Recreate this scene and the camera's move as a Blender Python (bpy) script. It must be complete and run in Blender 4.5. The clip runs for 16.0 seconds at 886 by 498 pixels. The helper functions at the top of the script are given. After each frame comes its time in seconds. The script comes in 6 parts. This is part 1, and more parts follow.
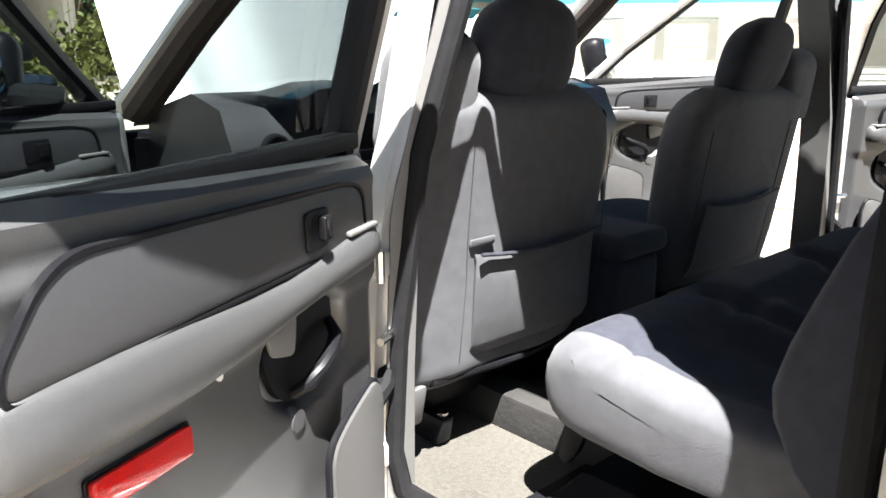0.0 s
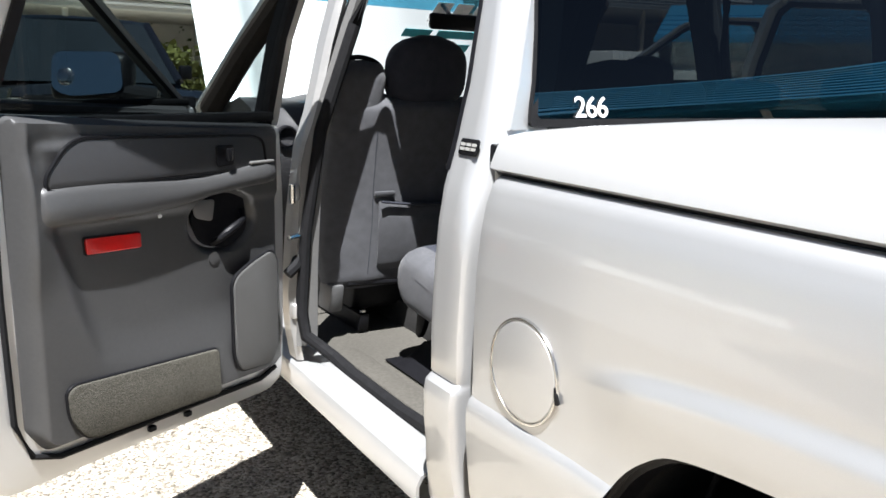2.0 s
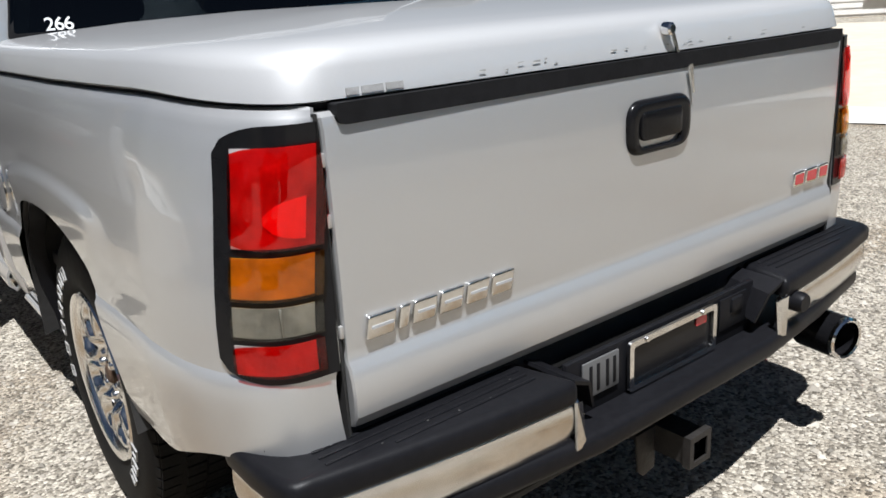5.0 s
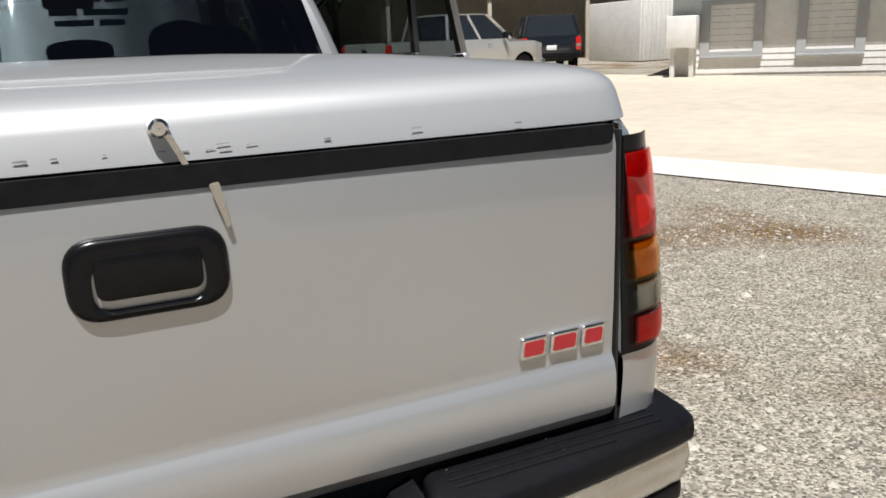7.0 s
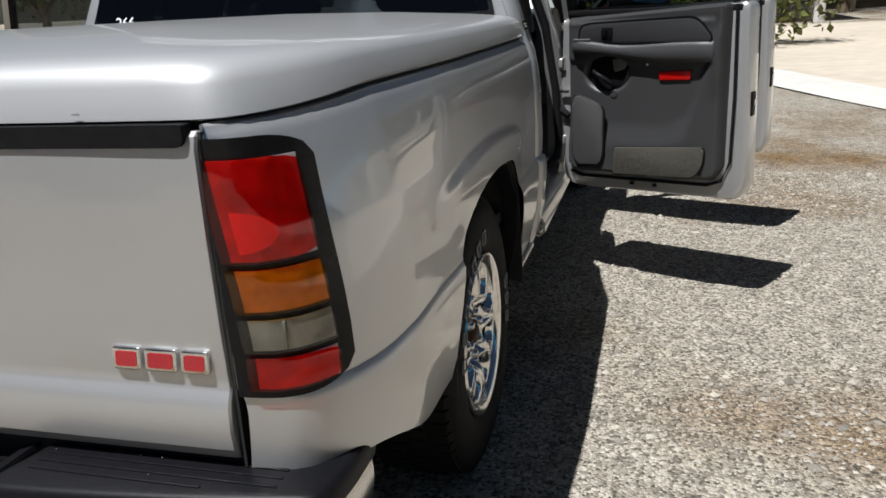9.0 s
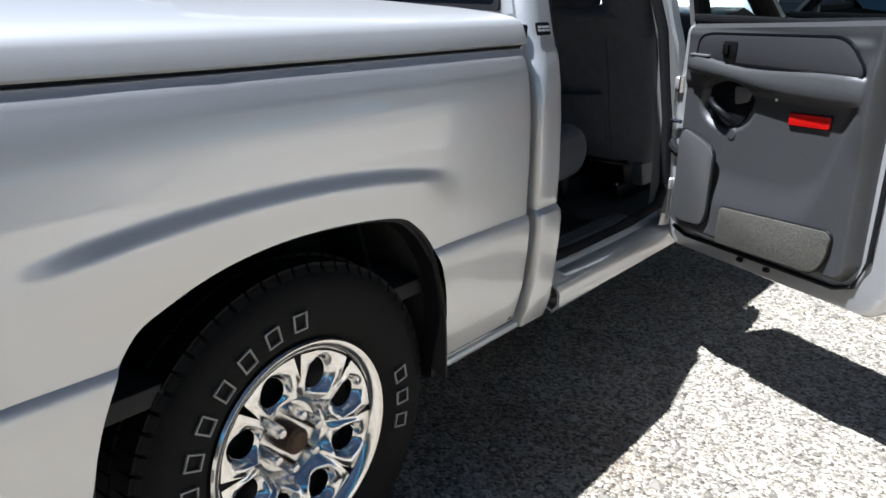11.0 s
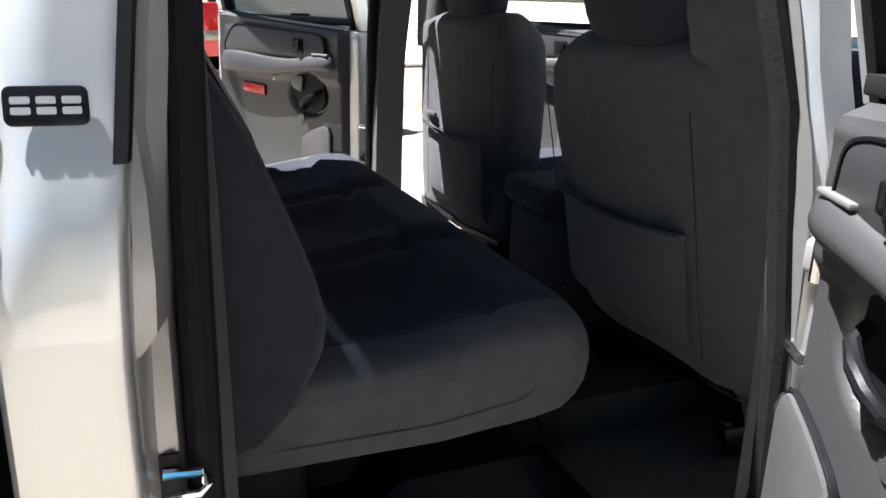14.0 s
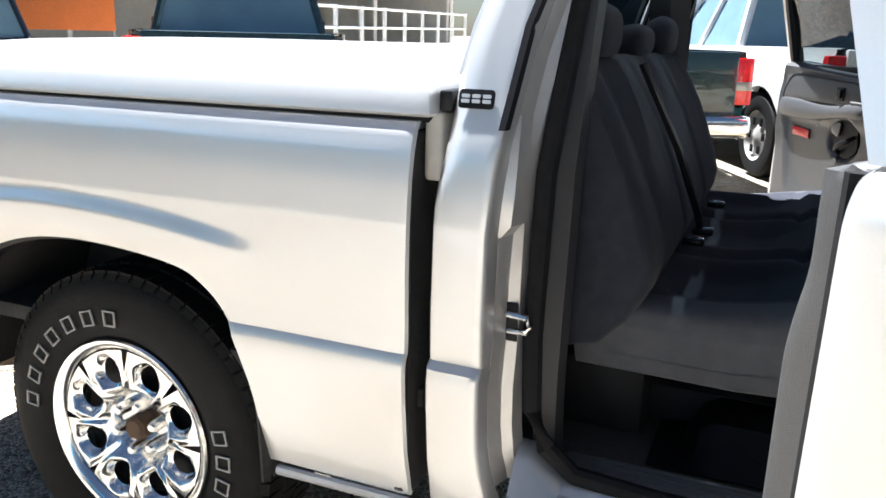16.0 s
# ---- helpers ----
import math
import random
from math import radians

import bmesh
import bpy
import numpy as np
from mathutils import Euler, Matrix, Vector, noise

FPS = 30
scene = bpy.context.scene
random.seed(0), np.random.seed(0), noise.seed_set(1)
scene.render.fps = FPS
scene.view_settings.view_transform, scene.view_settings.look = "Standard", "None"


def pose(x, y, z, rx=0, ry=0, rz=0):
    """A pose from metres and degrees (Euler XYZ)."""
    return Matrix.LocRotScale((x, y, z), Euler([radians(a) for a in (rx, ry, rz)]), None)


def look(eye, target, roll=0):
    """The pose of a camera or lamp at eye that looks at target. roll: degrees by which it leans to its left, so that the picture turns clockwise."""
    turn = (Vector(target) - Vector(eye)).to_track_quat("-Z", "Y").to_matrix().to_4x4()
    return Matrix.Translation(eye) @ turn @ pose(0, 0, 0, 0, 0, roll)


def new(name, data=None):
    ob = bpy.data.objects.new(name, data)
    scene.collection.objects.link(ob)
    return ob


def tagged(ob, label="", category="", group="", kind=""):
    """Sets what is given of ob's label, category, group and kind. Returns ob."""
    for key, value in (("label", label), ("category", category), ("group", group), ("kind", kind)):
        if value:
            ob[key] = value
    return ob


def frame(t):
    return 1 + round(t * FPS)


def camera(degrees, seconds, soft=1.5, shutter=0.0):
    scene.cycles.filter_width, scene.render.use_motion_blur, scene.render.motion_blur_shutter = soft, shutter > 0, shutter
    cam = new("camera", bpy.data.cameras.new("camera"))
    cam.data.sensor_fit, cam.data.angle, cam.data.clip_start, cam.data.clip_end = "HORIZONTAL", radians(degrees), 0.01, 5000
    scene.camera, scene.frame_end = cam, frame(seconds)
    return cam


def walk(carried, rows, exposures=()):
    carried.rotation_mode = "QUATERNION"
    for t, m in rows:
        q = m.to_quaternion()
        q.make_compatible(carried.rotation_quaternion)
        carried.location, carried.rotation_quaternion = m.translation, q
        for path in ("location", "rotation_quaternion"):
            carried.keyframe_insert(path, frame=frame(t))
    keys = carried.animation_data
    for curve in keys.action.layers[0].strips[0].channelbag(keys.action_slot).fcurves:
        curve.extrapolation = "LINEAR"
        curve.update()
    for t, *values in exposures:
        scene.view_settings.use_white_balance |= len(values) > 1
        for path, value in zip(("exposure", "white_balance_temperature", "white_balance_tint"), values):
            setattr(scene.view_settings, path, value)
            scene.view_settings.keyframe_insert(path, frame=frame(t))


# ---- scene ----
cam = camera(59.0, 16.0, soft=1.6)
PATH = [
    (0, (-1.772, 1.78, 1.38), (-0.463, 3.198, 0.884), -0.1),
    (0.5, (-1.775, 1.558, 1.356), (-0.678, 3.155, 0.942), -0.3),
    (1, (-1.787, 1.256, 1.353), (-0.763, 2.903, 0.924), 0.6),
    (1.5, (-1.762, 0.986, 1.347), (-0.757, 2.643, 0.92), 1.2),
    (2, (-1.79, 0.65, 1.357), (-0.767, 2.301, 0.934), 1.6),
    (2.5, (-1.759, 0.337, 1.352), (-0.765, 1.995, 0.917), 1.35),
    (3, (-1.743, -0.021, 1.344), (-0.749, 1.666, 0.895), 1.2),
    (3.5, (-1.73, -0.32, 1.343), (-0.737, 1.35, 0.87), 0.2),
    (4, (-1.633, -0.607, 1.331), (-0.627, 1.044, 0.822), -1.3),
    (4.5, (-1.557, -0.843, 1.322), (-0.468, 0.742, 0.772), -2.8),
    (5, (-1.345, -1.03, 1.311), (-0.198, 0.49, 0.701), -3.7),
    (5.2, (-1.239, -1.143, 1.244), (-0.055, 0.374, 0.697), -5.2),
    (7.5, (0.342, -1.069, 1.325), (0.867, 0.784, 0.784), -1.6),
    (8, (0.741, -1.058, 1.297), (0.911, 0.846, 0.71), -1.8),
    (8.5, (1.096, -1.05, 1.305), (0.895, 0.85, 0.713), -2.7),
    (11, (2.065, 0.123, 1.324), (0.86, 1.632, 0.68), 0.9),
    (11.5, (2.034, 0.515, 1.327), (0.793, 1.968, 0.709), 2.9),
    (12, (1.958, 0.911, 1.345), (0.684, 2.308, 0.724), 3.9),
    (12.5, (1.863, 1.252, 1.345), (0.56, 2.611, 0.703), 4.6),
    (13, (1.725, 1.572, 1.366), (0.284, 2.805, 0.766), 4.2),
    (13.5, (1.642, 1.835, 1.348), (-0.027, 2.792, 0.798), 3.0),
    (14, (1.669, 1.993, 1.318), (-0.091, 2.729, 0.717), 1.7),
    (14.5, (1.739, 2.09, 1.315), (-0.117, 2.503, 0.694), 1.0),
    (15, (1.863, 2.212, 1.307), (-0.068, 2.158, 0.788), 1.3),
    (15.5, (2.062, 2.306, 1.305), (0.17, 1.89, 0.805), 2.1),
    (16, (2.203, 2.420, 1.324), (0.443, 1.672, 0.811), 1.4),
]
EXPOSURE = [(0, 2.7, 6450, 10), (0.5, 2.9, 6400, 10), (1.0, 2.65, 6300, 10), (1.5, 2.05, 6250, 10), (2.0, 1.5, 6150, 10), (2.5, 1.2, 6150, 10), (3.5, 0.75, 6100, 10), (4.5, 0.42, 6050, 10), (5.0, 0.36, 6050, 10), (7.5, 0.0, 6300, 10), (8.5, -0.08, 6250, 10),
            (11.0, 1.0, 5650, 10), (12.0, 1.40, 5700, 10), (12.5, 1.42, 5850, 10), (13.0, 1.7, 5950, 10), (13.5, 1.92, 6050, 10), (14.0, 2.05, 6150, 10), (14.5, 2.45, 6200, 10), (15.0, 2.6, 6100, 10), (15.5, 2.5, 6050, 10), (16.0, 2.28, 5990, 10)]
walk(cam, [(t, look(eye, target, roll)) for t, eye, target, roll in PATH],
     exposures=EXPOSURE)

# ---- world and sun ----
SUN_WAY = Vector((0.225, 0.355, -1.0)).normalized()
world = bpy.data.worlds.new("sky")
scene.world = world
world.use_nodes = True
wn = world.node_tree
sky = wn.nodes.new("ShaderNodeTexSky")
sky.sky_type = "NISHITA"
sky.sun_disc = False
sky.sun_elevation = radians(65)
sky.sun_rotation = radians(206)
wn.links.new(sky.outputs[0], wn.nodes["Background"].inputs[0])
wn.nodes["Background"].inputs[1].default_value = 0.018
sun_data = bpy.data.lights.new("sun", "SUN")
sun_data.energy = 5.9
sun_data.angle = radians(0.53)
sun_data.color = (1.0, 0.975, 0.94)
sun = new("sun", sun_data)
sun.matrix_world = look((-3, -5, 14), Vector((-3, -5, 14)) + SUN_WAY)


# ---- materials ----
def mat(name, color, rough=0.5, metal=0.0, coat=0.0, var=0.12, scale=30.0, bump=0.0, bscale=200.0,
        color2=None, spec=0.5, rvar=0.0, big=1.5):
    m = bpy.data.materials.new(name)
    m.use_nodes = True
    nt = m.node_tree
    b = nt.nodes["Principled BSDF"]
    b.inputs["Roughness"].default_value = rough
    b.inputs["Metallic"].default_value = metal
    b.inputs["Coat Weight"].default_value = coat
    b.inputs["Coat Roughness"].default_value = 0.03
    b.inputs["Specular IOR Level"].default_value = spec
    tc = nt.nodes.new("ShaderNodeTexCoord")
    n1 = nt.nodes.new("ShaderNodeTexNoise")
    n1.inputs["Scale"].default_value = scale
    n1.inputs["Detail"].default_value = 5
    n2 = nt.nodes.new("ShaderNodeTexNoise")
    n2.inputs["Scale"].default_value = big
    n2.inputs["Detail"].default_value = 3
    for n in (n1, n2):
        nt.links.new(tc.outputs["Object"], n.inputs["Vector"])
    add = nt.nodes.new("ShaderNodeMath")
    add.operation = "ADD"
    nt.links.new(n1.outputs[0], add.inputs[0])
    nt.links.new(n2.outputs[0], add.inputs[1])
    ramp = nt.nodes.new("ShaderNodeMapRange")
    ramp.inputs["From Min"].default_value = 0.7
    ramp.inputs["From Max"].default_value = 1.3
    nt.links.new(add.outputs[0], ramp.inputs["Value"])
    mix = nt.nodes.new("ShaderNodeMix")
    mix.data_type = "RGBA"
    c2 = color2 or tuple(max(0.0, c * (1 + var)) for c in color)
    c1 = color if color2 else tuple(c * (1 - var) for c in color)
    mix.inputs[6].default_value = (*c1, 1)
    mix.inputs[7].default_value = (*c2, 1)
    nt.links.new(ramp.outputs[0], mix.inputs[0])
    nt.links.new(mix.outputs[2], b.inputs["Base Color"])
    if rvar:
        rr = nt.nodes.new("ShaderNodeMapRange")
        rr.inputs["To Min"].default_value = max(0.0, rough - rvar)
        rr.inputs["To Max"].default_value = rough + rvar
        nt.links.new(n1.outputs[0], rr.inputs["Value"])
        nt.links.new(rr.outputs[0], b.inputs["Roughness"])
    if bump:
        n3 = nt.nodes.new("ShaderNodeTexNoise")
        n3.inputs["Scale"].default_value = bscale
        n3.inputs["Detail"].default_value = 3
        nt.links.new(tc.outputs["Object"], n3.inputs["Vector"])
        bp = nt.nodes.new("ShaderNodeBump")
        bp.inputs["Strength"].default_value = bump
        bp.inputs["Distance"].default_value = 0.01
        nt.links.new(n3.outputs[0], bp.inputs["Height"])
        nt.links.new(bp.outputs[0], b.inputs["Normal"])
    return m


def glass(name, color, gloss=0.045, rough=0.0):
    m = bpy.data.materials.new(name)
    m.use_nodes = True
    nt = m.node_tree
    nt.nodes.remove(nt.nodes["Principled BSDF"])
    out = nt.nodes["Material Output"]
    tr = nt.nodes.new("ShaderNodeBsdfTransparent")
    tr.inputs[0].default_value = (*color, 1)
    gl = nt.nodes.new("ShaderNodeBsdfGlossy")
    gl.inputs["Roughness"].default_value = rough
    lw = nt.nodes.new("ShaderNodeLayerWeight")
    lw.inputs[0].default_value = 0.5
    pw = nt.nodes.new("ShaderNodeMath")
    pw.operation = "POWER"
    pw.inputs[1].default_value = 5.0
    nt.links.new(lw.outputs["Facing"], pw.inputs[0])
    fr = nt.nodes.new("ShaderNodeMapRange")
    fr.inputs["To Min"].default_value = gloss
    fr.inputs["To Max"].default_value = 1.0
    nt.links.new(pw.outputs[0], fr.inputs["Value"])
    mx = nt.nodes.new("ShaderNodeMixShader")
    nt.links.new(fr.outputs[0], mx.inputs[0])
    nt.links.new(tr.outputs[0], mx.inputs[1])
    nt.links.new(gl.outputs[0], mx.inputs[2])
    nt.links.new(mx.outputs[0], out.inputs[0])
    return m


PAINT = mat("silver_paint", (0.555, 0.555, 0.552), 0.40, 0.62, 1.0, 0.03, 900, 0.0)
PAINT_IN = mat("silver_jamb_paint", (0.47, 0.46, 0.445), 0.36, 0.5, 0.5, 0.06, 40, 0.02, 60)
BED_END = mat("beige_bed_primer", (0.36, 0.345, 0.31), 0.55, 0, 0, 0.12, 30, 0.05, 80)
LID = mat("silver_lid_paint", (0.57, 0.572, 0.572), 0.46, 0.4, 0.7, 0.03, 600, 0.0)
CHROME = mat("chrome", (0.80, 0.80, 0.80), 0.10, 1.0, 0, 0.03, 20, rvar=0.03)
CHROME_DULL = mat("worn_chrome", (0.72, 0.71, 0.69), 0.2, 1.0, 0, 0.1, 25, rvar=0.08)
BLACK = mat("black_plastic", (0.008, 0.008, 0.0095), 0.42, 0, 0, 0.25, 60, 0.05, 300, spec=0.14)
BLACK_GLOSS = mat("gloss_black_plastic", (0.008, 0.008, 0.009), 0.22, 0, 0.0, 0.2, 40, spec=0.22)
RUBBER = mat("black_rubber", (0.010, 0.010, 0.011), 0.75, 0, 0, 0.3, 40, 0.1, 150, spec=0.15)
TYRE = mat("tyre_rubber", (0.009, 0.0088, 0.0085), 0.72, 0, 0, 0.4, 18, 0.15, 120, rvar=0.1, spec=0.14)
PLASTIC = mat("grey_door_plastic", (0.050, 0.050, 0.051), 0.40, 0, 0, 0.08, 120, 0.12, 700)
PLASTIC_D = mat("dark_insert_plastic", (0.032, 0.032, 0.034), 0.45, 0, 0, 0.08, 120, 0.12, 700)
PLASTIC_L = mat("light_grey_plastic", (0.14, 0.138, 0.134), 0.42, 0, 0, 0.06, 90, 0.06, 600)
CLOTH = mat("charcoal_seat_cloth", (0.030, 0.032, 0.042), 0.95, 0, 0, 0.22, 35, 0.25, 900, spec=0.15)
CLOTH_L = mat("grey_seat_cloth", (0.084, 0.085, 0.092), 0.95, 0, 0, 0.16, 30, 0.3, 700, spec=0.15)
CARPET = mat("door_carpet", (0.105, 0.100, 0.085), 1.0, 0, 0, 0.5, 300, 0.85, 380, spec=0.05)
FLOOR_CARPET = mat("floor_carpet", (0.085, 0.080, 0.070), 1.0, 0, 0, 0.2, 90, 0.5, 300, spec=0.05)
TRIM_DARK = mat("dark_brown_trim", (0.045, 0.034, 0.029), 0.85, 0, 0, 0.25, 60, 0.3, 300, spec=0.2)
SCUFF = mat("sill_plate_plastic", (0.10, 0.10, 0.10), 0.45, 0, 0, 0.1, 50, 0.05, 300)
SCRAPE = mat("worn_lid_edge", (0.30, 0.30, 0.29), 0.8, 0, 0, 0.3, 200)
HEADLINER = mat("beige_headliner", (0.24, 0.22, 0.195), 0.95, 0, 0, 0.06, 60, 0.2, 500)
DARK = mat("dark_underbody_and_gap_shade", (0.02, 0.019, 0.018), 0.8, 0, 0, 0.4, 12, 0.2, 60)
RUST = mat("rusty_steel", (0.09, 0.055, 0.035), 0.75, 0.4, 0, 0.4, 30, 0.2, 120)
HITCH = mat("dark_hitch_steel", (0.028, 0.025, 0.023), 0.6, 0.3, 0, 0.4, 30, 0.2, 120)
RED_LENS = mat("red_lens", (0.60, 0.010, 0.008), 0.12, 0, 0.8, 0.25, 25, 0.06, 90)
CLEAR_LENS = mat("smoky_clear_lens", (0.26, 0.25, 0.22), 0.12, 0.2, 0.8, 0.25, 40, 0.06, 90)
REFLECTOR = mat("red_reflector", (0.60, 0.008, 0.006), 0.15, 0, 0.6, 0.12, 300, 0.15, 400)
LENS_RED = glass("red_clear_lens", (0.98, 0.16, 0.12), rough=0.04)
LENS_AMBER = glass("amber_clear_lens", (0.97, 0.66, 0.14), rough=0.04)
LENS_CLEAR = glass("smoky_lens", (0.80, 0.79, 0.75), rough=0.04)
LAMP_BOWL = mat("lamp_reflector", (0.50, 0.49, 0.48), 0.4, 0.4, 0, 0.45, 22, 0.5, 40, big=14)
LAMP_DISH = mat("bright_bulb_dish", (0.95, 0.93, 0.88), 0.35, 0.2, 0, 0.1, 60)
TINT = glass("tinted_glass", (0.036, 0.044, 0.048), gloss=0.07)
TINT_LIGHT = glass("light_tint_glass", (0.74, 0.80, 0.78))
CLEAR = glass("clear_glass", (0.86, 0.90, 0.88))
WHITE = mat("white_marker", (0.85, 0.85, 0.84), 0.6)
WHITE_PAINT = mat("white_vehicle_paint", (0.78, 0.78, 0.77), 0.3, 0, 0.8, 0.03, 20)
GREEN_PAINT = mat("dark_green_paint", (0.012, 0.03, 0.03), 0.25, 0.2, 0.9, 0.1, 20)
NAVY_PAINT = mat("dark_navy_paint", (0.012, 0.014, 0.02), 0.25, 0.2, 0.9, 0.1, 20)
SILVER2 = mat("pale_silver_paint", (0.62, 0.61, 0.58), 0.3, 0.5, 0.8, 0.03, 20)
RED_BADGE = mat("red_badge", (0.5, 0.02, 0.03), 0.2, 0.2, 0.6)
STUCCO = mat("white_stucco", (0.72, 0.70, 0.66), 0.9, 0, 0, 0.06, 6, 0.3, 40)
STUCCO_G = mat("grey_trim_paint", (0.38, 0.38, 0.38), 0.85, 0, 0, 0.08, 8, 0.2, 60)
BLUE_ROOF = mat("blue_metal_roof", (0.05, 0.30, 0.52), 0.45, 0.2, 0, 0.12, 5)
CONCRETE = mat("tan_concrete", (0.56, 0.49, 0.39), 0.9, 0, 0, 0.12, 3.0, 0.25, 60, big=0.25)
CONCRETE_L = mat("pale_concrete", (0.62, 0.60, 0.55), 0.9, 0, 0, 0.08, 6, 0.2, 60)
WOODSTEEL = mat("galvanised_steel", (0.45, 0.45, 0.45), 0.5, 0.6, 0, 0.12, 8)
LEAF = mat("leaf_green", (0.05, 0.085, 0.025), 0.7, 0, 0, 0.4, 9)
HEDGE = mat("hedge_leaf", (0.11, 0.12, 0.025), 0.7, 0, 0, 0.4, 9)
BARK = mat("bark", (0.12, 0.09, 0.06), 0.9, 0, 0, 0.3, 20, 0.5, 40)
ORANGE = mat("orange_banner", (0.65, 0.16, 0.03), 0.7)
TEAL = mat("teal_lettering", (0.04, 0.36, 0.42), 0.5)

for velour in (CLOTH, CLOTH_L):
    velour.node_tree.nodes["Principled BSDF"].inputs["Sheen Weight"].default_value = 0.12
    velour.node_tree.nodes["Principled BSDF"].inputs["Sheen Roughness"].default_value = 0.45


def gravel_material():
    m = bpy.data.materials.new("gravel")
    m.use_nodes = True
    nt = m.node_tree
    b = nt.nodes["Principled BSDF"]
    b.inputs["Roughness"].default_value = 0.95
    tc = nt.nodes.new("ShaderNodeTexCoord")
    vor = nt.nodes.new("ShaderNodeTexVoronoi")
    vor.inputs["Scale"].default_value = 96
    vor.inputs["Randomness"].default_value = 1.0
    n1 = nt.nodes.new("ShaderNodeTexNoise")
    n1.inputs["Scale"].default_value = 9
    n1.inputs["Detail"].default_value = 6
    n2 = nt.nodes.new("ShaderNodeTexNoise")
    n2.inputs["Scale"].default_value = 0.55
    n2.inputs["Detail"].default_value = 5
    n4 = nt.nodes.new("ShaderNodeTexNoise")
    n4.inputs["Scale"].default_value = 130
    n4.inputs["Detail"].default_value = 2
    for n in (vor, n1, n2, n4):
        nt.links.new(tc.outputs["Object"], n.inputs["Vector"])
    sep = nt.nodes.new("ShaderNodeSeparateColor")
    nt.links.new(vor.outputs["Color"], sep.inputs[0])
    r1 = nt.nodes.new("ShaderNodeValToRGB")
    r1.color_ramp.elements[0].color = (0.10, 0.086, 0.066, 1)
    r1.color_ramp.elements[1].color = (0.60, 0.545, 0.45, 1)
    e = r1.color_ramp.elements.new(0.35)
    e.color = (0.285, 0.250, 0.198, 1)
    nt.links.new(sep.outputs[0], r1.inputs[0])
    r2 = nt.nodes.new("ShaderNodeValToRGB")
    r2.color_ramp.elements[0].position, r2.color_ramp.elements[0].color = 0.50, (1, 1, 1, 1)
    r2.color_ramp.elements[1].position, r2.color_ramp.elements[1].color = 0.68, (0.52, 0.36, 0.19, 1)
    nt.links.new(n2.outputs[0], r2.inputs[0])
    mul = nt.nodes.new("ShaderNodeMix")
    mul.data_type, mul.blend_type = "RGBA", "MULTIPLY"
    mul.inputs[0].default_value = 1
    nt.links.new(r1.outputs[0], mul.inputs[6])
    nt.links.new(r2.outputs[0], mul.inputs[7])
    mul2 = nt.nodes.new("ShaderNodeMix")
    mul2.data_type, mul2.blend_type = "RGBA", "OVERLAY"
    mul2.inputs[0].default_value = 0.5
    nt.links.new(mul.outputs[2], mul2.inputs[6])
    nt.links.new(n1.outputs[0], mul2.inputs[7])
    nt.links.new(mul2.outputs[2], b.inputs["Base Color"])
    ad = nt.nodes.new("ShaderNodeMath")
    ad.operation = "SUBTRACT"
    nt.links.new(n4.outputs[0], ad.inputs[0])
    nt.links.new(vor.outputs["Distance"], ad.inputs[1])
    bp = nt.nodes.new("ShaderNodeBump")
    bp.inputs["Strength"].default_value = 0.7
    bp.inputs["Distance"].default_value = 0.016
    nt.links.new(ad.outputs[0], bp.inputs["Height"])
    nt.links.new(bp.outputs[0], b.inputs["Normal"])
    return m


GRAVEL = gravel_material()


def pebble_material():
    m = mat("pebbles", (0.5, 0.47, 0.41), 0.9, 0, 0, 0.2, 80)
    nt = m.node_tree
    geo = nt.nodes.new("ShaderNodeNewGeometry")
    r = nt.nodes.new("ShaderNodeValToRGB")
    r.color_ramp.elements[0].color = (0.15, 0.136, 0.113, 1)
    r.color_ramp.elements[1].color = (0.55, 0.505, 0.43, 1)
    e = r.color_ramp.elements.new(0.4)
    e.color = (0.35, 0.315, 0.262, 1)
    nt.links.new(geo.outputs["Random Per Island"], r.inputs[0])
    nt.links.new(r.outputs[0], nt.nodes["Principled BSDF"].inputs["Base Color"])
    return m


PEBBLE = pebble_material()


# ---- building helpers ----
def finish(bm, sharp=32):
    bmesh.ops.remove_doubles(bm, verts=bm.verts, dist=1e-5)
    bmesh.ops.recalc_face_normals(bm, faces=bm.faces)
    for f in bm.faces:
        f.smooth = True
    lim = radians(sharp)
    for e in bm.edges:
        e.smooth = len(e.link_faces) == 2 and e.calc_face_angle(0.0) < lim


def part(name, bm, material, parent=None, label="", xf=None, sharp=32):
    if xf is not None:
        bm.transform(xf)
    finish(bm, sharp)
    me = bpy.data.meshes.new(name)
    bm.to_mesh(me)
    bm.free()
    me.materials.append(material)
    ob = new(name, me)
    if parent is not None:
        ob.parent = parent
        base = parent
        loc = Matrix.Identity(4)
        while base is not None:
            loc = base.matrix_basis @ loc if base.type == "EMPTY" else loc
            base = base.parent
        if parent.type == "EMPTY":
            ob.matrix_parent_inverse = loc.inverted()
    if label:
        ob["label"] = label
    return ob


def thing(name, label, category, at=(0, 0, 0), group="", kind=""):
    e = new(name)
    e.empty_display_size = 0.2
    e.location = at
    return tagged(e, label, category, group, kind)


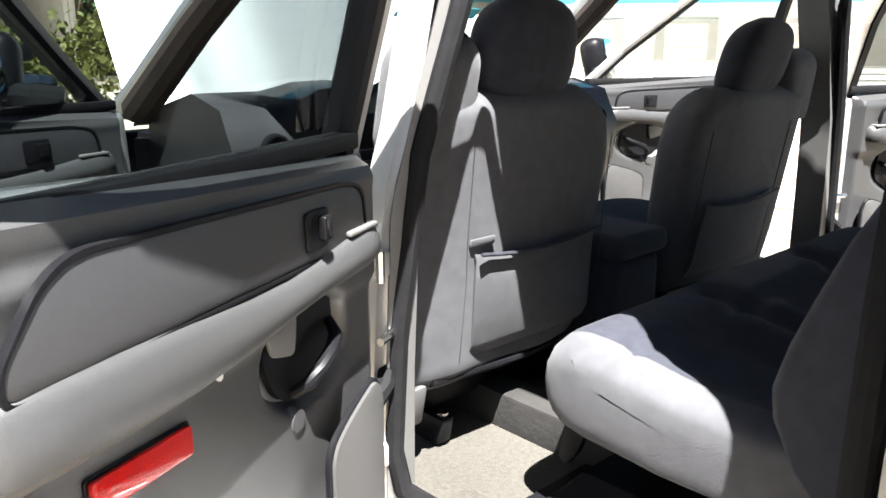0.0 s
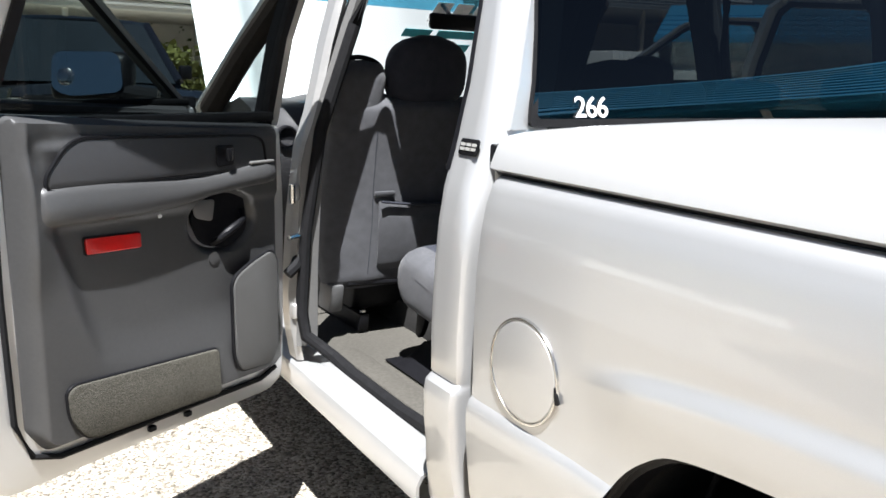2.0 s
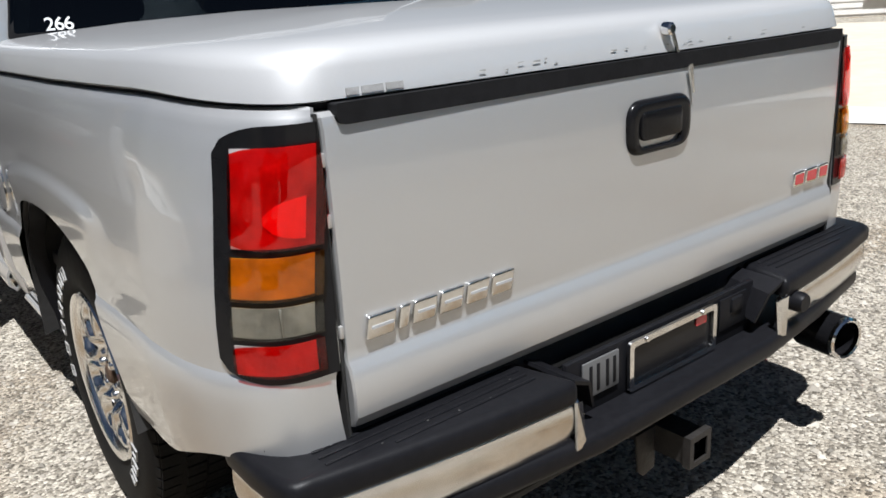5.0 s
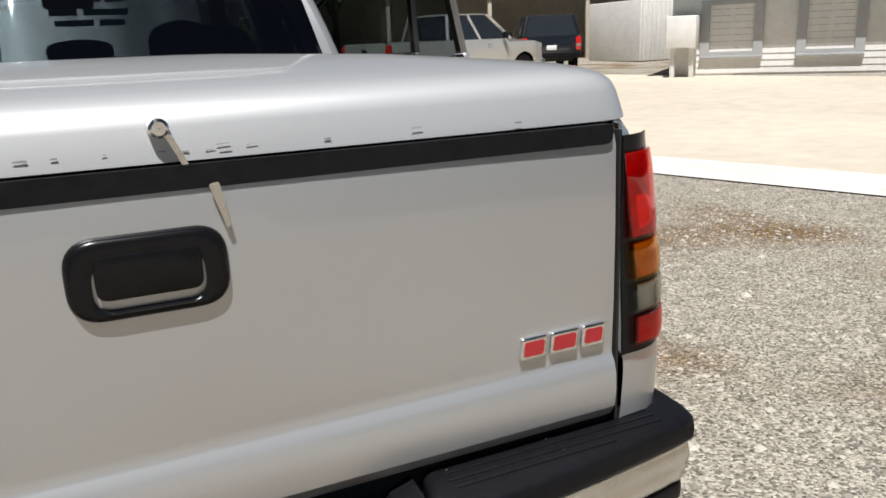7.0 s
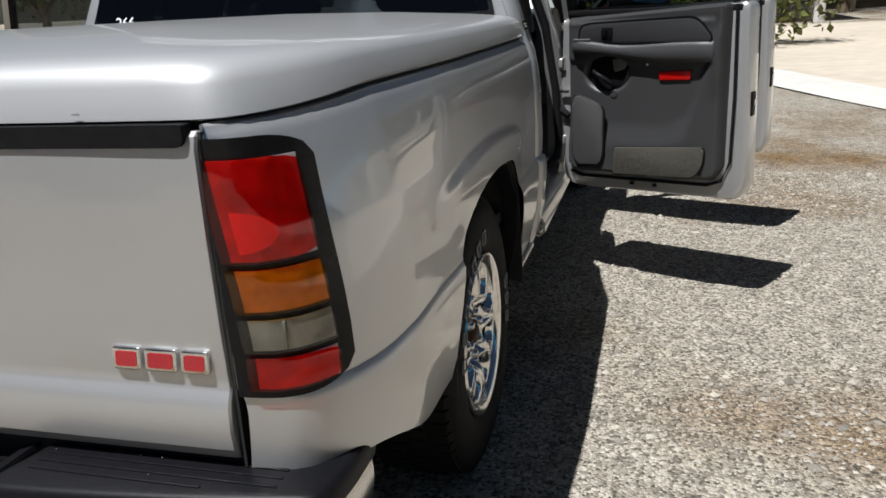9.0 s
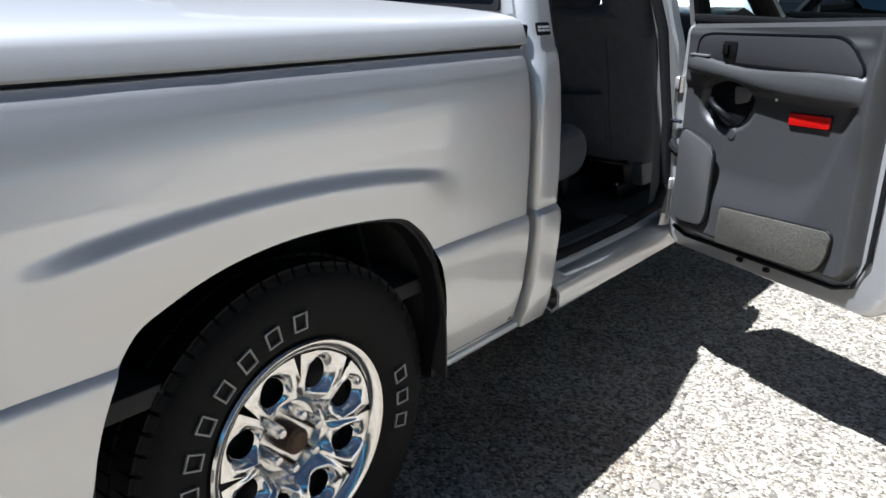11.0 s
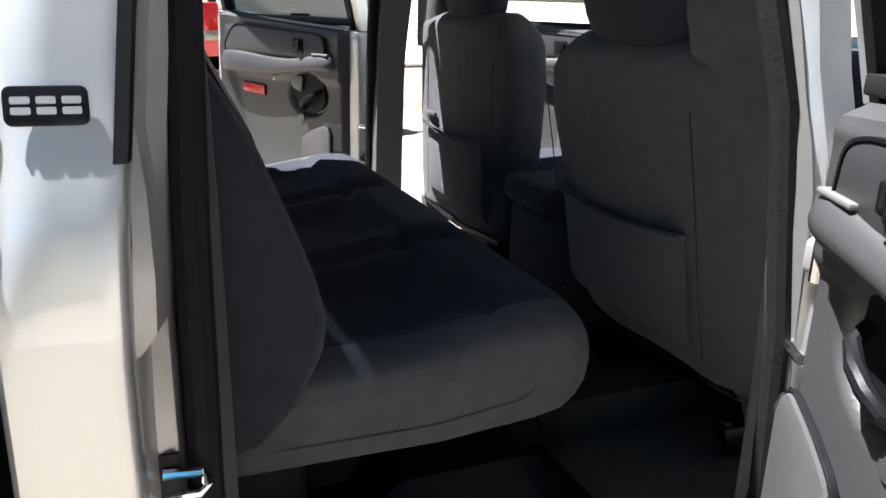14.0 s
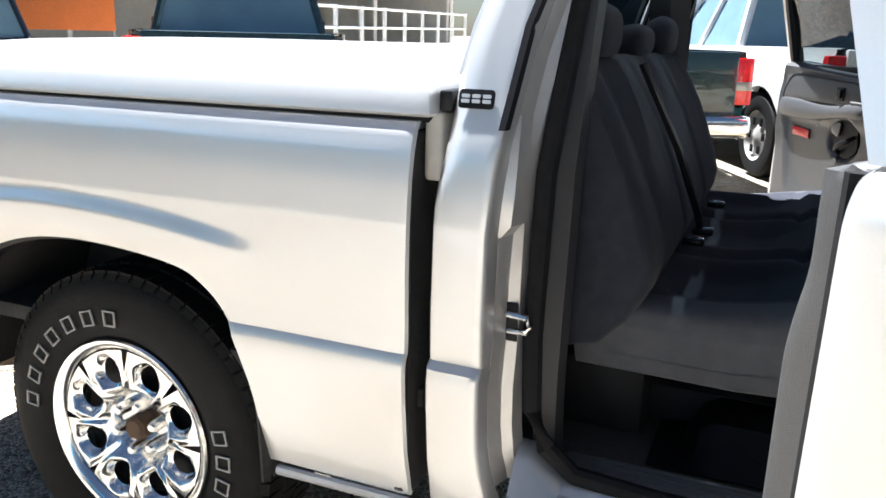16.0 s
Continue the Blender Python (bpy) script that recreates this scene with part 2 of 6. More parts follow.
def box(sx, sy, sz, at=(0, 0, 0), bevel=0.01, seg=2, bm=None):
    bm2 = bmesh.new()
    bmesh.ops.create_cube(bm2, size=1)
    bmesh.ops.scale(bm2, vec=(sx, sy, sz), verts=bm2.verts)
    if bevel:
        bmesh.ops.bevel(bm2, geom=list(bm2.edges), offset=min(bevel, 0.49 * min(sx, sy, sz)), segments=seg, profile=0.5, affect="EDGES")
    bmesh.ops.translate(bm2, vec=at, verts=bm2.verts)
    return merge(bm, bm2)


def merge(bm, bm2):
    if bm is None:
        return bm2
    me = bpy.data.meshes.new("tmp")
    bm2.to_mesh(me)
    bm2.free()
    bm.from_mesh(me)
    bpy.data.meshes.remove(me)
    return bm


def between(a, b):
    """The box that spans two corners, as size and centre."""
    a, b = Vector(a), Vector(b)
    s = b - a
    return abs(s.x), abs(s.y), abs(s.z), (a + b) / 2


def span(a, b, bevel=0.01, seg=2, bm=None):
    sx, sy, sz, c = between(a, b)
    return box(sx, sy, sz, c, bevel, seg, bm)


def sheet(rows, thick=0.0, closed_u=False, bm=None):
    """Quads over rows of points; thick: solidified against the normals."""
    bm2 = bmesh.new()
    vs = [[bm2.verts.new(p) for p in r] for r in rows]
    for a, b in zip(vs, vs[1:]):
        n = len(a)
        for i in range(n if closed_u else n - 1):
            j = (i + 1) % n
            quad = [a[i], a[j], b[j], b[i]]
            if len({tuple(round(c, 6) for c in v.co) for v in quad}) >= 3:
                bm2.faces.new(quad)
    bmesh.ops.remove_doubles(bm2, verts=bm2.verts, dist=1e-5)
    bmesh.ops.dissolve_degenerate(bm2, dist=1e-6, edges=bm2.edges)
    bmesh.ops.recalc_face_normals(bm2, faces=bm2.faces)
    if thick:
        bmesh.ops.solidify(bm2, geom=list(bm2.faces), thickness=thick)
    return merge(bm, bm2)


def loft(rings, cap=True, bm=None):
    """Closed rings of the same count, joined; capped with faces."""
    bm2 = bmesh.new()
    vs = [[bm2.verts.new(p) for p in r] for r in rings]
    for a, b in zip(vs, vs[1:]):
        n = len(a)
        for i in range(n):
            bm2.faces.new([a[i], a[(i + 1) % n], b[(i + 1) % n], b[i]])
    if cap:
        bm2.faces.new(list(reversed(vs[0])))
        bm2.faces.new(vs[-1])
    bmesh.ops.recalc_face_normals(bm2, faces=bm2.faces)
    return merge(bm, bm2)


def prism(poly, depth, bevel=0.0, seg=2, plane="xz", at=0.0, bm=None):
    """A flat outline given depth along the plane's normal, from at to at + depth."""
    bm2 = bmesh.new()
    put = {"xz": lambda a, b: (a, at, b), "yz": lambda a, b: (at, a, b), "xy": lambda a, b: (a, b, at)}[plane]
    push = {"xz": (0, depth, 0), "yz": (depth, 0, 0), "xy": (0, 0, depth)}[plane]
    f = bm2.faces.new([bm2.verts.new(put(a, b)) for a, b in poly])
    r = bmesh.ops.extrude_face_region(bm2, geom=[f])
    bmesh.ops.translate(bm2, vec=push, verts=[v for v in r["geom"] if isinstance(v, bmesh.types.BMVert)])
    bmesh.ops.recalc_face_normals(bm2, faces=bm2.faces)
    if bevel:
        es = [e for e in bm2.edges if len(e.link_faces) == 2 and e.calc_face_angle(0.0) > 0.9]
        bmesh.ops.bevel(bm2, geom=es, offset=bevel, segments=seg, profile=0.5, affect="EDGES")
    return merge(bm, bm2)


def rounded(poly, r, seg=5):
    """The outline with its corners rounded."""
    out = []
    n = len(poly)
    for i in range(n):
        p = Vector(poly[i])
        a, b = Vector(poly[i - 1]) - p, Vector(poly[(i + 1) % n]) - p
        rr = r[i] if isinstance(r, (list, tuple)) else r
        rr = min(rr, a.length * 0.49, b.length * 0.49)
        if rr < 1e-4:
            out.append(tuple(p))
            continue
        s, e = p + a.normalized() * rr, p + b.normalized() * rr
        for k in range(seg + 1):
            t = k / seg
            q = s * (1 - t) ** 2 + p * 2 * t * (1 - t) + e * t * t
            out.append(tuple(q))
    return out


def ring_frame(poly, inner, depth, plane="xz", at=0.0, bm=None):
    """A frame between two outlines with the same number of points."""
    put = {"xz": lambda a, b, d: (a, d, b), "yz": lambda a, b, d: (d, a, b), "xy": lambda a, b, d: (a, b, d)}[plane]
    rows = [[put(a, b, d) for a, b in some] for some, d in ((poly, at), (poly, at + depth), (inner, at + depth), (inner, at), (poly, at))]
    return sheet(rows, closed_u=True, bm=bm)


def tube(points, r, n=8, bm=None, cap=True):
    pts = [Vector(p) for p in points]
    rings = []
    for i, p in enumerate(pts):
        d = (pts[min(i + 1, len(pts) - 1)] - pts[max(i - 1, 0)]).normalized()
        side = d.orthogonal() if abs(d.z) > 0.9 else d.cross(Vector((0, 0, 1)))
        side.normalize()
        up = side.cross(d)
        rad = r[i] if isinstance(r, (list, tuple)) else r
        rings.append([p + rad * (math.cos(2 * math.pi * k / n) * side + math.sin(2 * math.pi * k / n) * up) for k in range(n)])
    return loft(rings, cap, bm)


def lathe(profile, n=48, axis="x", at=(0, 0, 0), bm=None):
    """A profile of (radius, along) turned about an axis through at."""
    rows = []
    for r, a in profile:
        row = []
        for k in range(n):
            c, s = r * math.cos(2 * math.pi * k / n), r * math.sin(2 * math.pi * k / n)
            row.append({"x": (at[0] + a, at[1] + c, at[2] + s), "y": (at[0] + c, at[1] + a, at[2] + s), "z": (at[0] + c, at[1] + s, at[2] + a)}[axis])
        rows.append(row)
    return sheet(rows, closed_u=True, bm=bm)


def lerp_table(table, x):
    xs, ys = zip(*table)
    return float(np.interp(x, xs, ys))


def smooth(a, b, x):
    t = min(1.0, max(0.0, (x - a) / (b - a)))
    return t * t * (3 - 2 * t)


# ---- ground ----
def ground_z(x, y):
    """The lot is level round the truck and rises gently far ahead of it."""
    d = math.hypot(x, y - 1.5)
    return 0.016 * max(0.0, d - 9) if d < 120 else 0.016 * 111


def make_ground():
    rows = []
    radii = [0, 1.5, 3, 5, 7, 9, 12, 16, 22, 30, 45, 70, 120, 400, 2500]
    for r in radii:
        row = []
        for k in range(48):
            a = 2 * math.pi * k / 48
            x, y = r * math.cos(a), 1.5 + r * math.sin(a)
            row.append((x, y, ground_z(x, y)))
        rows.append(row)
    ob = part("ground", sheet(rows, closed_u=True), GRAVEL)
    return tagged(ob, "pale crushed gravel lot with brown stained patches", "ground", kind="structure")


make_ground()


def edge_x(y):
    return 3.2 + (9.8 - y) * 0.353


def make_apron():
    for name, a, b, lift, m, label in (("kerb_strip", 0.0, 1.05, 0.014, CONCRETE_L, "pale concrete edge strip beside the gravel"),
                                       ("concrete_pavement", 1.05, 14.0, 0.011, CONCRETE, "sunlit tan concrete drive with faint joints")):
        rows = []
        for y in [-14, -8, -4, 0, 3, 6, 9, 12, 16, 20, 24]:
            row = []
            for f in (0, 0.25, 0.5, 0.75, 1.0):
                x = edge_x(y) + a + (b - a) * f
                row.append((x, y, ground_z(x, y) + lift))
            rows.append(row)
        tagged(part(name, sheet(rows), m), label, "pavement", kind="structure")


make_apron()

# ---- the pickup truck ----
truck = thing("pickup_truck", "silver four-door pickup with open doors and a hard bed lid", "pickup truck", (0, 2.2, 0))
ARCH = [(1.50, 0.40), (1.487, 0.60), (1.435, 0.755), (1.365, 0.832), (1.295, 0.862), (1.15, 0.88), (1.0, 0.883), (0.87, 0.866),
        (0.76, 0.83), (0.685, 0.785), (0.62, 0.66), (0.585, 0.45)]
SIDE = [(0.40, 0.945), (0.46, 0.962), (0.55, 0.984), (0.66, 0.996), (0.715, 0.999), (0.744, 0.997), (0.757, 0.987), (0.763, 0.9865),
        (0.80, 0.986), (0.90, 0.988), (1.00, 0.986), (1.08, 0.979), (1.13, 0.970), (1.165, 0.958), (1.182, 0.944), (1.186, 0.925)]
CORNER = [(0.002, 0.30), (0.006, 0.25), (0.013, 0.20), (0.024, 0.155), (0.040, 0.112), (0.059, 0.074), (0.079, 0.044), (0.100, 0.022), (0.125, 0.009), (0.155, 0.003), (0.196, 0.0)]


def spline(points, n=6):
    """A smooth curve through points."""
    out = []
    for i in range(len(points) - 1):
        p0, p1, p2, p3 = (Vector(points[min(max(i + k, 0), len(points) - 1)]) for k in (-1, 0, 1, 2))
        for k in range(n):
            t = k / n
            out.append(tuple(0.5 * ((2 * p1) + (p2 - p0) * t + (2 * p0 - 5 * p1 + 4 * p2 - p3) * t * t + (3 * p1 - p0 - 3 * p2 + p3) * t ** 3)))
    return out + [tuple(points[-1])]


ARCH = spline(ARCH, 5)


def side_x(z):
    return lerp_table(SIDE, z)


def flare(y, z):
    """How far the wheel-arch blister stands out."""
    crest = 0.980 - 0.19 * (y - 0.98) ** 2
    along = smooth(0.50, 0.68, y) * (1 - smooth(1.38, 1.54, y))
    return 0.0125 * along * smooth(crest + 0.010, crest - 0.030, z) * (0.35 + 0.65 * smooth(0.80, 0.93, z) if z < 0.93 else 1.0)


def arch_bottom(y):
    if y >= 1.50 or y <= 0.585:
        return 0.445 if y > 1 else 0.50 + 0.10 * smooth(0.45, 0.1, y)
    return lerp_table(sorted(ARCH), y)


def tuck(y, z):
    """The rear corner leans in towards its top."""
    return 0.042 * smooth(1.0, 0.0, y) * smooth(0.78, 1.19, z)


def sag(y, z):
    """The top edge dips a little at the tailgate."""
    return 0.016 * smooth(0.40, 0.0, y) * smooth(1.0, 1.186, z)


def bed_side(side):
    ys = [1.834, 1.829] + list(np.arange(1.81, 1.51, -0.02)) + [1.505, 1.50] + [y for y, _ in ARCH if 0.585 < y < 1.50] + list(np.arange(1.49, 0.59, -0.018)) + [0.585, 0.58, 0.565, 0.55, 0.525, 0.50, 0.475, 0.45, 0.425, 0.40, 0.38, 0.36, 0.34, 0.32]
    ys = [y for n, y in enumerate(sorted(set(round(float(y), 4) for y in ys), reverse=True))]
    zs = [0.40, 0.43, 0.46, 0.50, 0.55, 0.60, 0.65, 0.69, 0.715, 0.735, 0.748, 0.757, 0.762, 0.767, 0.78] + list(np.arange(0.79, 1.03, 0.0045)) + [1.04, 1.055, 1.07, 1.085, 1.10, 1.115, 1.13, 1.145, 1.155, 1.165, 1.172, 1.178, 1.182, 1.186]
    rows = []
    for y in ys:
        lo = arch_bottom(y)
        nose = 0.008 if y > 1.833 else (0.002 if y > 1.828 else 0)
        rows.append([(side * (side_x(max(z, lo)) + flare(y, max(z, lo)) - nose - tuck(y, max(z, lo))), y, max(z, lo) - sag(y, max(z, lo))) for z in zs])
    for d, y in CORNER:
        lo = arch_bottom(y)
        rows.append([(side * max(0.789, side_x(max(z, lo)) - d - tuck(y, max(z, lo))), y, max(z, lo) - sag(y, max(z, lo))) for z in zs])
    bm = sheet(rows, thick=0.0)
    ob = part("bed_side", bm, PAINT, truck, "silver painted bed side with a flared wheel arch", sharp=28)
    return ob


def arch_liner(side):
    """The dark tub behind the wheel opening and the rolled black lip."""
    pts = [(y, z) for y, z in ARCH]
    rows = []
    for x, grow in ((0.985, 0.002), (0.93, 0.012), (0.60, 0.02)):
        rows.append([(side * x, 1.04 + (y - 1.04) * (1 + grow), z + grow) for y, z in pts])
    part("wheel_arch_liner", sheet(rows, thick=0.006), DARK, truck)
    lip = []
    for dx, g in ((-0.004, 0.004), (-0.008, -0.010), (-0.05, -0.014)):
        lip.append([(side * (side_x(max(z, 0.45)) + flare(y, z) + dx - 0.012), 1.04 + (y - 1.04) * (1 + g * 1.6), z + g) for y, z in pts])
    part("wheel_arch_lip", sheet(lip, thick=0.003), BLACK, truck)
    part("inner_wall", span((side * 0.58, 0.55, 0.40), (side * 0.60, 1.55, 0.95), 0.004), DARK, truck)
    part("mud_brace", tube([(side * 0.80, 1.36, 0.86), (side * 0.83, 1.45, 0.48)], 0.006), RUBBER, truck)


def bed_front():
    # wall coloured dark to carry the shade of the deep gap
    part("bed_front_wall", span((-0.957, 1.802, 0.44), (0.957, 1.828, 1.165), 0.004), DARK, truck, "bed front wall coloured dark for the shade in the gap")


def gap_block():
    # filler block, not a real mount: its dark colour is the gap's shade
    part("gap_shade_block", span((-0.62, 1.829, 0.44), (0.62, 1.870, 1.16), 0.004), DARK, truck, "added dark block standing in for shade between bed and cab")


def gas_cap(side=-1):
    c = (side * 0.9905, 1.668, 0.862)
    prof = [(0.001, 0.0), (0.082, 0.0), (0.088, -0.001), (0.0905, -0.006)]
    part("fuel_door", lathe([(r, side * a) for r, a in prof], 56, "x", (side * 0.9925, c[1], c[2])), PAINT, truck, "round silver fuel door")
    part("fuel_door_seam", lathe([(r, side * a) for r, a in [(0.089, -0.004), (0.0915, 0.0006), (0.095, 0.0008), (0.0965, -0.005)]], 56, "x", (side * 0.991, c[1], c[2])), CHROME_DULL, truck, "bright rim round the fuel door")
    part("finger_notch", prism(rounded([(1.575, 0.835), (1.58, 0.868), (1.562, 0.84)], 0.006), side * 0.003, 0, plane="yz", at=side * 0.990), BLACK, truck)


def tailgate():
    prof = [(0.045, 1.160), (0.012, 1.160), (0.002, 1.153), (-0.003, 1.135), (-0.005, 1.00), (-0.004, 0.86), (-0.001, 0.775), (0.000, 0.760), (-0.003, 0.752),
            (-0.010, 0.741), (-0.015, 0.722), (-0.017, 0.690), (-0.013, 0.655), (0.000, 0.634), (0.02, 0.626), (0.045, 0.626)]
    xs = [-0.779, -0.776, -0.76, -0.5, -0.25, 0, 0.25, 0.5, 0.76, 0.776, 0.779]
    rows = []
    for x in xs:
        inset = 0.006 if abs(x) > 0.778 else (0.001 if abs(x) > 0.77 else 0.0)
        rows.append([(x, y + inset - 0.004 * (1 - (x / 0.78) ** 2), z) for y, z in prof])
    bm = loft(rows)
    g = part("tailgate", bm, PAINT, truck, "silver tailgate with a lower crease", sharp=25)
    # handle
    o = rounded([(-0.095, 0.975), (0.115, 0.975), (0.115, 1.09), (-0.095, 1.09)], [0.045] * 4, 8)
    i = rounded([(-0.062, 0.99), (0.082, 0.99), (0.082, 1.055), (-0.062, 1.055)], [0.026] * 4, 8)
    rows = []
    for some, y in ((o, -0.002), ([(a * 0.99 + 0.0002, 1.0325 + (b - 1.0325) * 0.985) for a, b in o], -0.011), ([(a * 0.95 + 0.0005, 1.0325 + (b - 1.0325) * 0.93) for a, b in o], -0.018), ([(a * 0.86 + 0.0014, 1.0325 + (b - 1.0325) * 0.80) for a, b in o], -0.021), (i, -0.017), (i, -0.004)):
        rows.append([(a, y, b) for a, b in some])
    h = part("tailgate_handle_bezel", sheet(rows, closed_u=True), BLACK_GLOSS, g, "glossy black handle surround", sharp=60)
    part("tailgate_handle_cup", prism(i, 0.004, plane="xz", at=-0.006), BLACK, g)
    part("tailgate_handle", prism(rounded([(-0.058, 1.005), (0.078, 1.005), (0.078, 1.066), (-0.058, 1.066)], 0.016), -0.012, 0.004, plane="xz", at=-0.010), BLACK_GLOSS, g, "glossy black lift handle")
    # six chrome marks and the red and chrome badge, as plain slanted shapes
    x = -0.745
    for w in (0.062, 0.026, 0.055, 0.057, 0.057, 0.058):
        z0 = 0.785
        poly = [(x, z0), (x + w - 0.006, z0), (x + w + 0.004, z0 + 0.040), (x + 0.008, z0 + 0.040)]
        part("chrome_badge_mark", prism(rounded(poly, 0.006), -0.009, 0.003, plane="xz", at=-0.003), CHROME_DULL, g, "raised chrome badge shape")
        if w > 0.03:
            inner = [(x + 0.012, z0 + 0.0175), (x + w - 0.006, z0 + 0.0175), (x + w - 0.005, z0 + 0.0225), (x + 0.013, z0 + 0.0225)]
            part("badge_inset", prism(rounded(inner, 0.002), -0.003, 0, plane="xz", at=-0.0105), STUCCO_G, g)
        x += w + 0.003
    x = 0.577
    for w in (0.056, 0.062, 0.053):
        z0 = 0.783
        poly = [(x, z0), (x + w - 0.004, z0), (x + w, z0 + 0.040), (x + 0.004, z0 + 0.040)]
        part("badge_mark", prism(rounded(poly, 0.007), -0.008, 0.003, plane="xz", at=-0.003), CHROME, g, "chrome-edged red badge shape")
        inner = [(x + 0.007, z0 + 0.007), (x + w - 0.010, z0 + 0.007), (x + w - 0.007, z0 + 0.033), (x + 0.010, z0 + 0.033)]
        part("badge_face", prism(rounded(inner, 0.005), -0.003, 0, plane="xz", at=-0.0092), RED_BADGE, g)
        x += w + 0.003
    for side in (-1, 1):
        part("hinge_gap", span((side * 0.7845, -0.001, 0.62), (side * 0.7895, 0.05, 1.16), 0), DARK, truck)
    for z in (1.08, 0.985, 0.80):
        part("gap_clip", span((-0.789, -0.006, z), (-0.781, 0.01, z + 0.022), 0.002), PAINT_IN, truck)


def tail_lamp(side):
    """Wraps round the corner of the bed; four lenses in a black housing."""
    base = [(0.192, 0.0), (0.18, 0.001), (0.168, 0.002), (0.155, 0.003), (0.14, 0.0055), (0.125, 0.009), (0.112, 0.015), (0.100, 0.022), (0.089, 0.032), (0.079, 0.044), (0.069, 0.058), (0.059, 0.074), (0.050, 0.091), (0.043, 0.106)]

    def shell(z0, z1, i0, i1, out, crown=0.0, soft=0.0):
        rows = []
        n = 7
        for k in range(n):
            f = k / (n - 1)
            row = []
            for j in range(i0, i1 + 1):
                d, y = base[j]
                bend = soft * (1 - math.sqrt(1 - (max(0.0, j - i1 + 5) / 5) ** 2 * 0.98))
                z = z0 + bend + (z1 - z0 - 2 * bend) * f
                a, b = base[max(j - 1, 0)], base[min(j + 1, len(base) - 1)]
                t = Vector((a[0] - b[0], a[1] - b[1])).normalized()
                nx, ny = -t.y, -t.x
                if ny > 0:
                    nx, ny = -nx, -ny
                edge = min(f, 1 - f) * 2
                o = out + crown * math.sqrt(max(0, 1 - (1 - edge) ** 2)) * 0.5
                x = max(0.79, 0.9865 - d - tuck(y, z)) + abs(nx) * o
                row.append((side * x, y + ny * o, z))
            rows.append(row)
        return sheet(rows, thick=0.003)

    h = part("tail_lamp", shell(0.748, 1.150, 0, len(base) - 1, 0.006, soft=0.045), BLACK_GLOSS, truck, "tail lamp with red, amber and clear lenses in a black housing", sharp=40)
    last = len(base) - 3
    part("brake_lens", shell(0.966, 1.122, 2, last, 0.0135, crown=0.008, soft=0.012), LENS_RED, h, "red brake lens", sharp=40)
    part("turn_lens", shell(0.888, 0.958, 2, last, 0.0135, crown=0.006), LENS_AMBER, h, "amber turn lens", sharp=40)
    part("reverse_lens", shell(0.826, 0.880, 2, last, 0.0135, crown=0.005), LENS_CLEAR, h, "smoky clear reversing lens", sharp=40)
    part("lower_red_lens", shell(0.762, 0.818, 2, last, 0.0135, crown=0.005, soft=0.008), LENS_RED, h, "red lower lens", sharp=40)
    for a, b in ((0.966, 1.122), (0.888, 0.958), (0.826, 0.880), (0.762, 0.818)):
        part("lamp_reflector", shell(a + 0.003, b - 0.003, 3, last, 0.0096), LAMP_BOWL, h, "silvery reflector behind the lens", sharp=40)
    part("bulb_dish", shell(0.980, 1.045, 4, 8, 0.0113, soft=0.03), LAMP_DISH, h, "bright bulb dish behind the lens", sharp=40)
    part("lamp_rib", span((side * 0.878, 0.004, 0.83), (side * 0.882, 0.010, 0.876), 0.001), CLEAR_LENS, h)


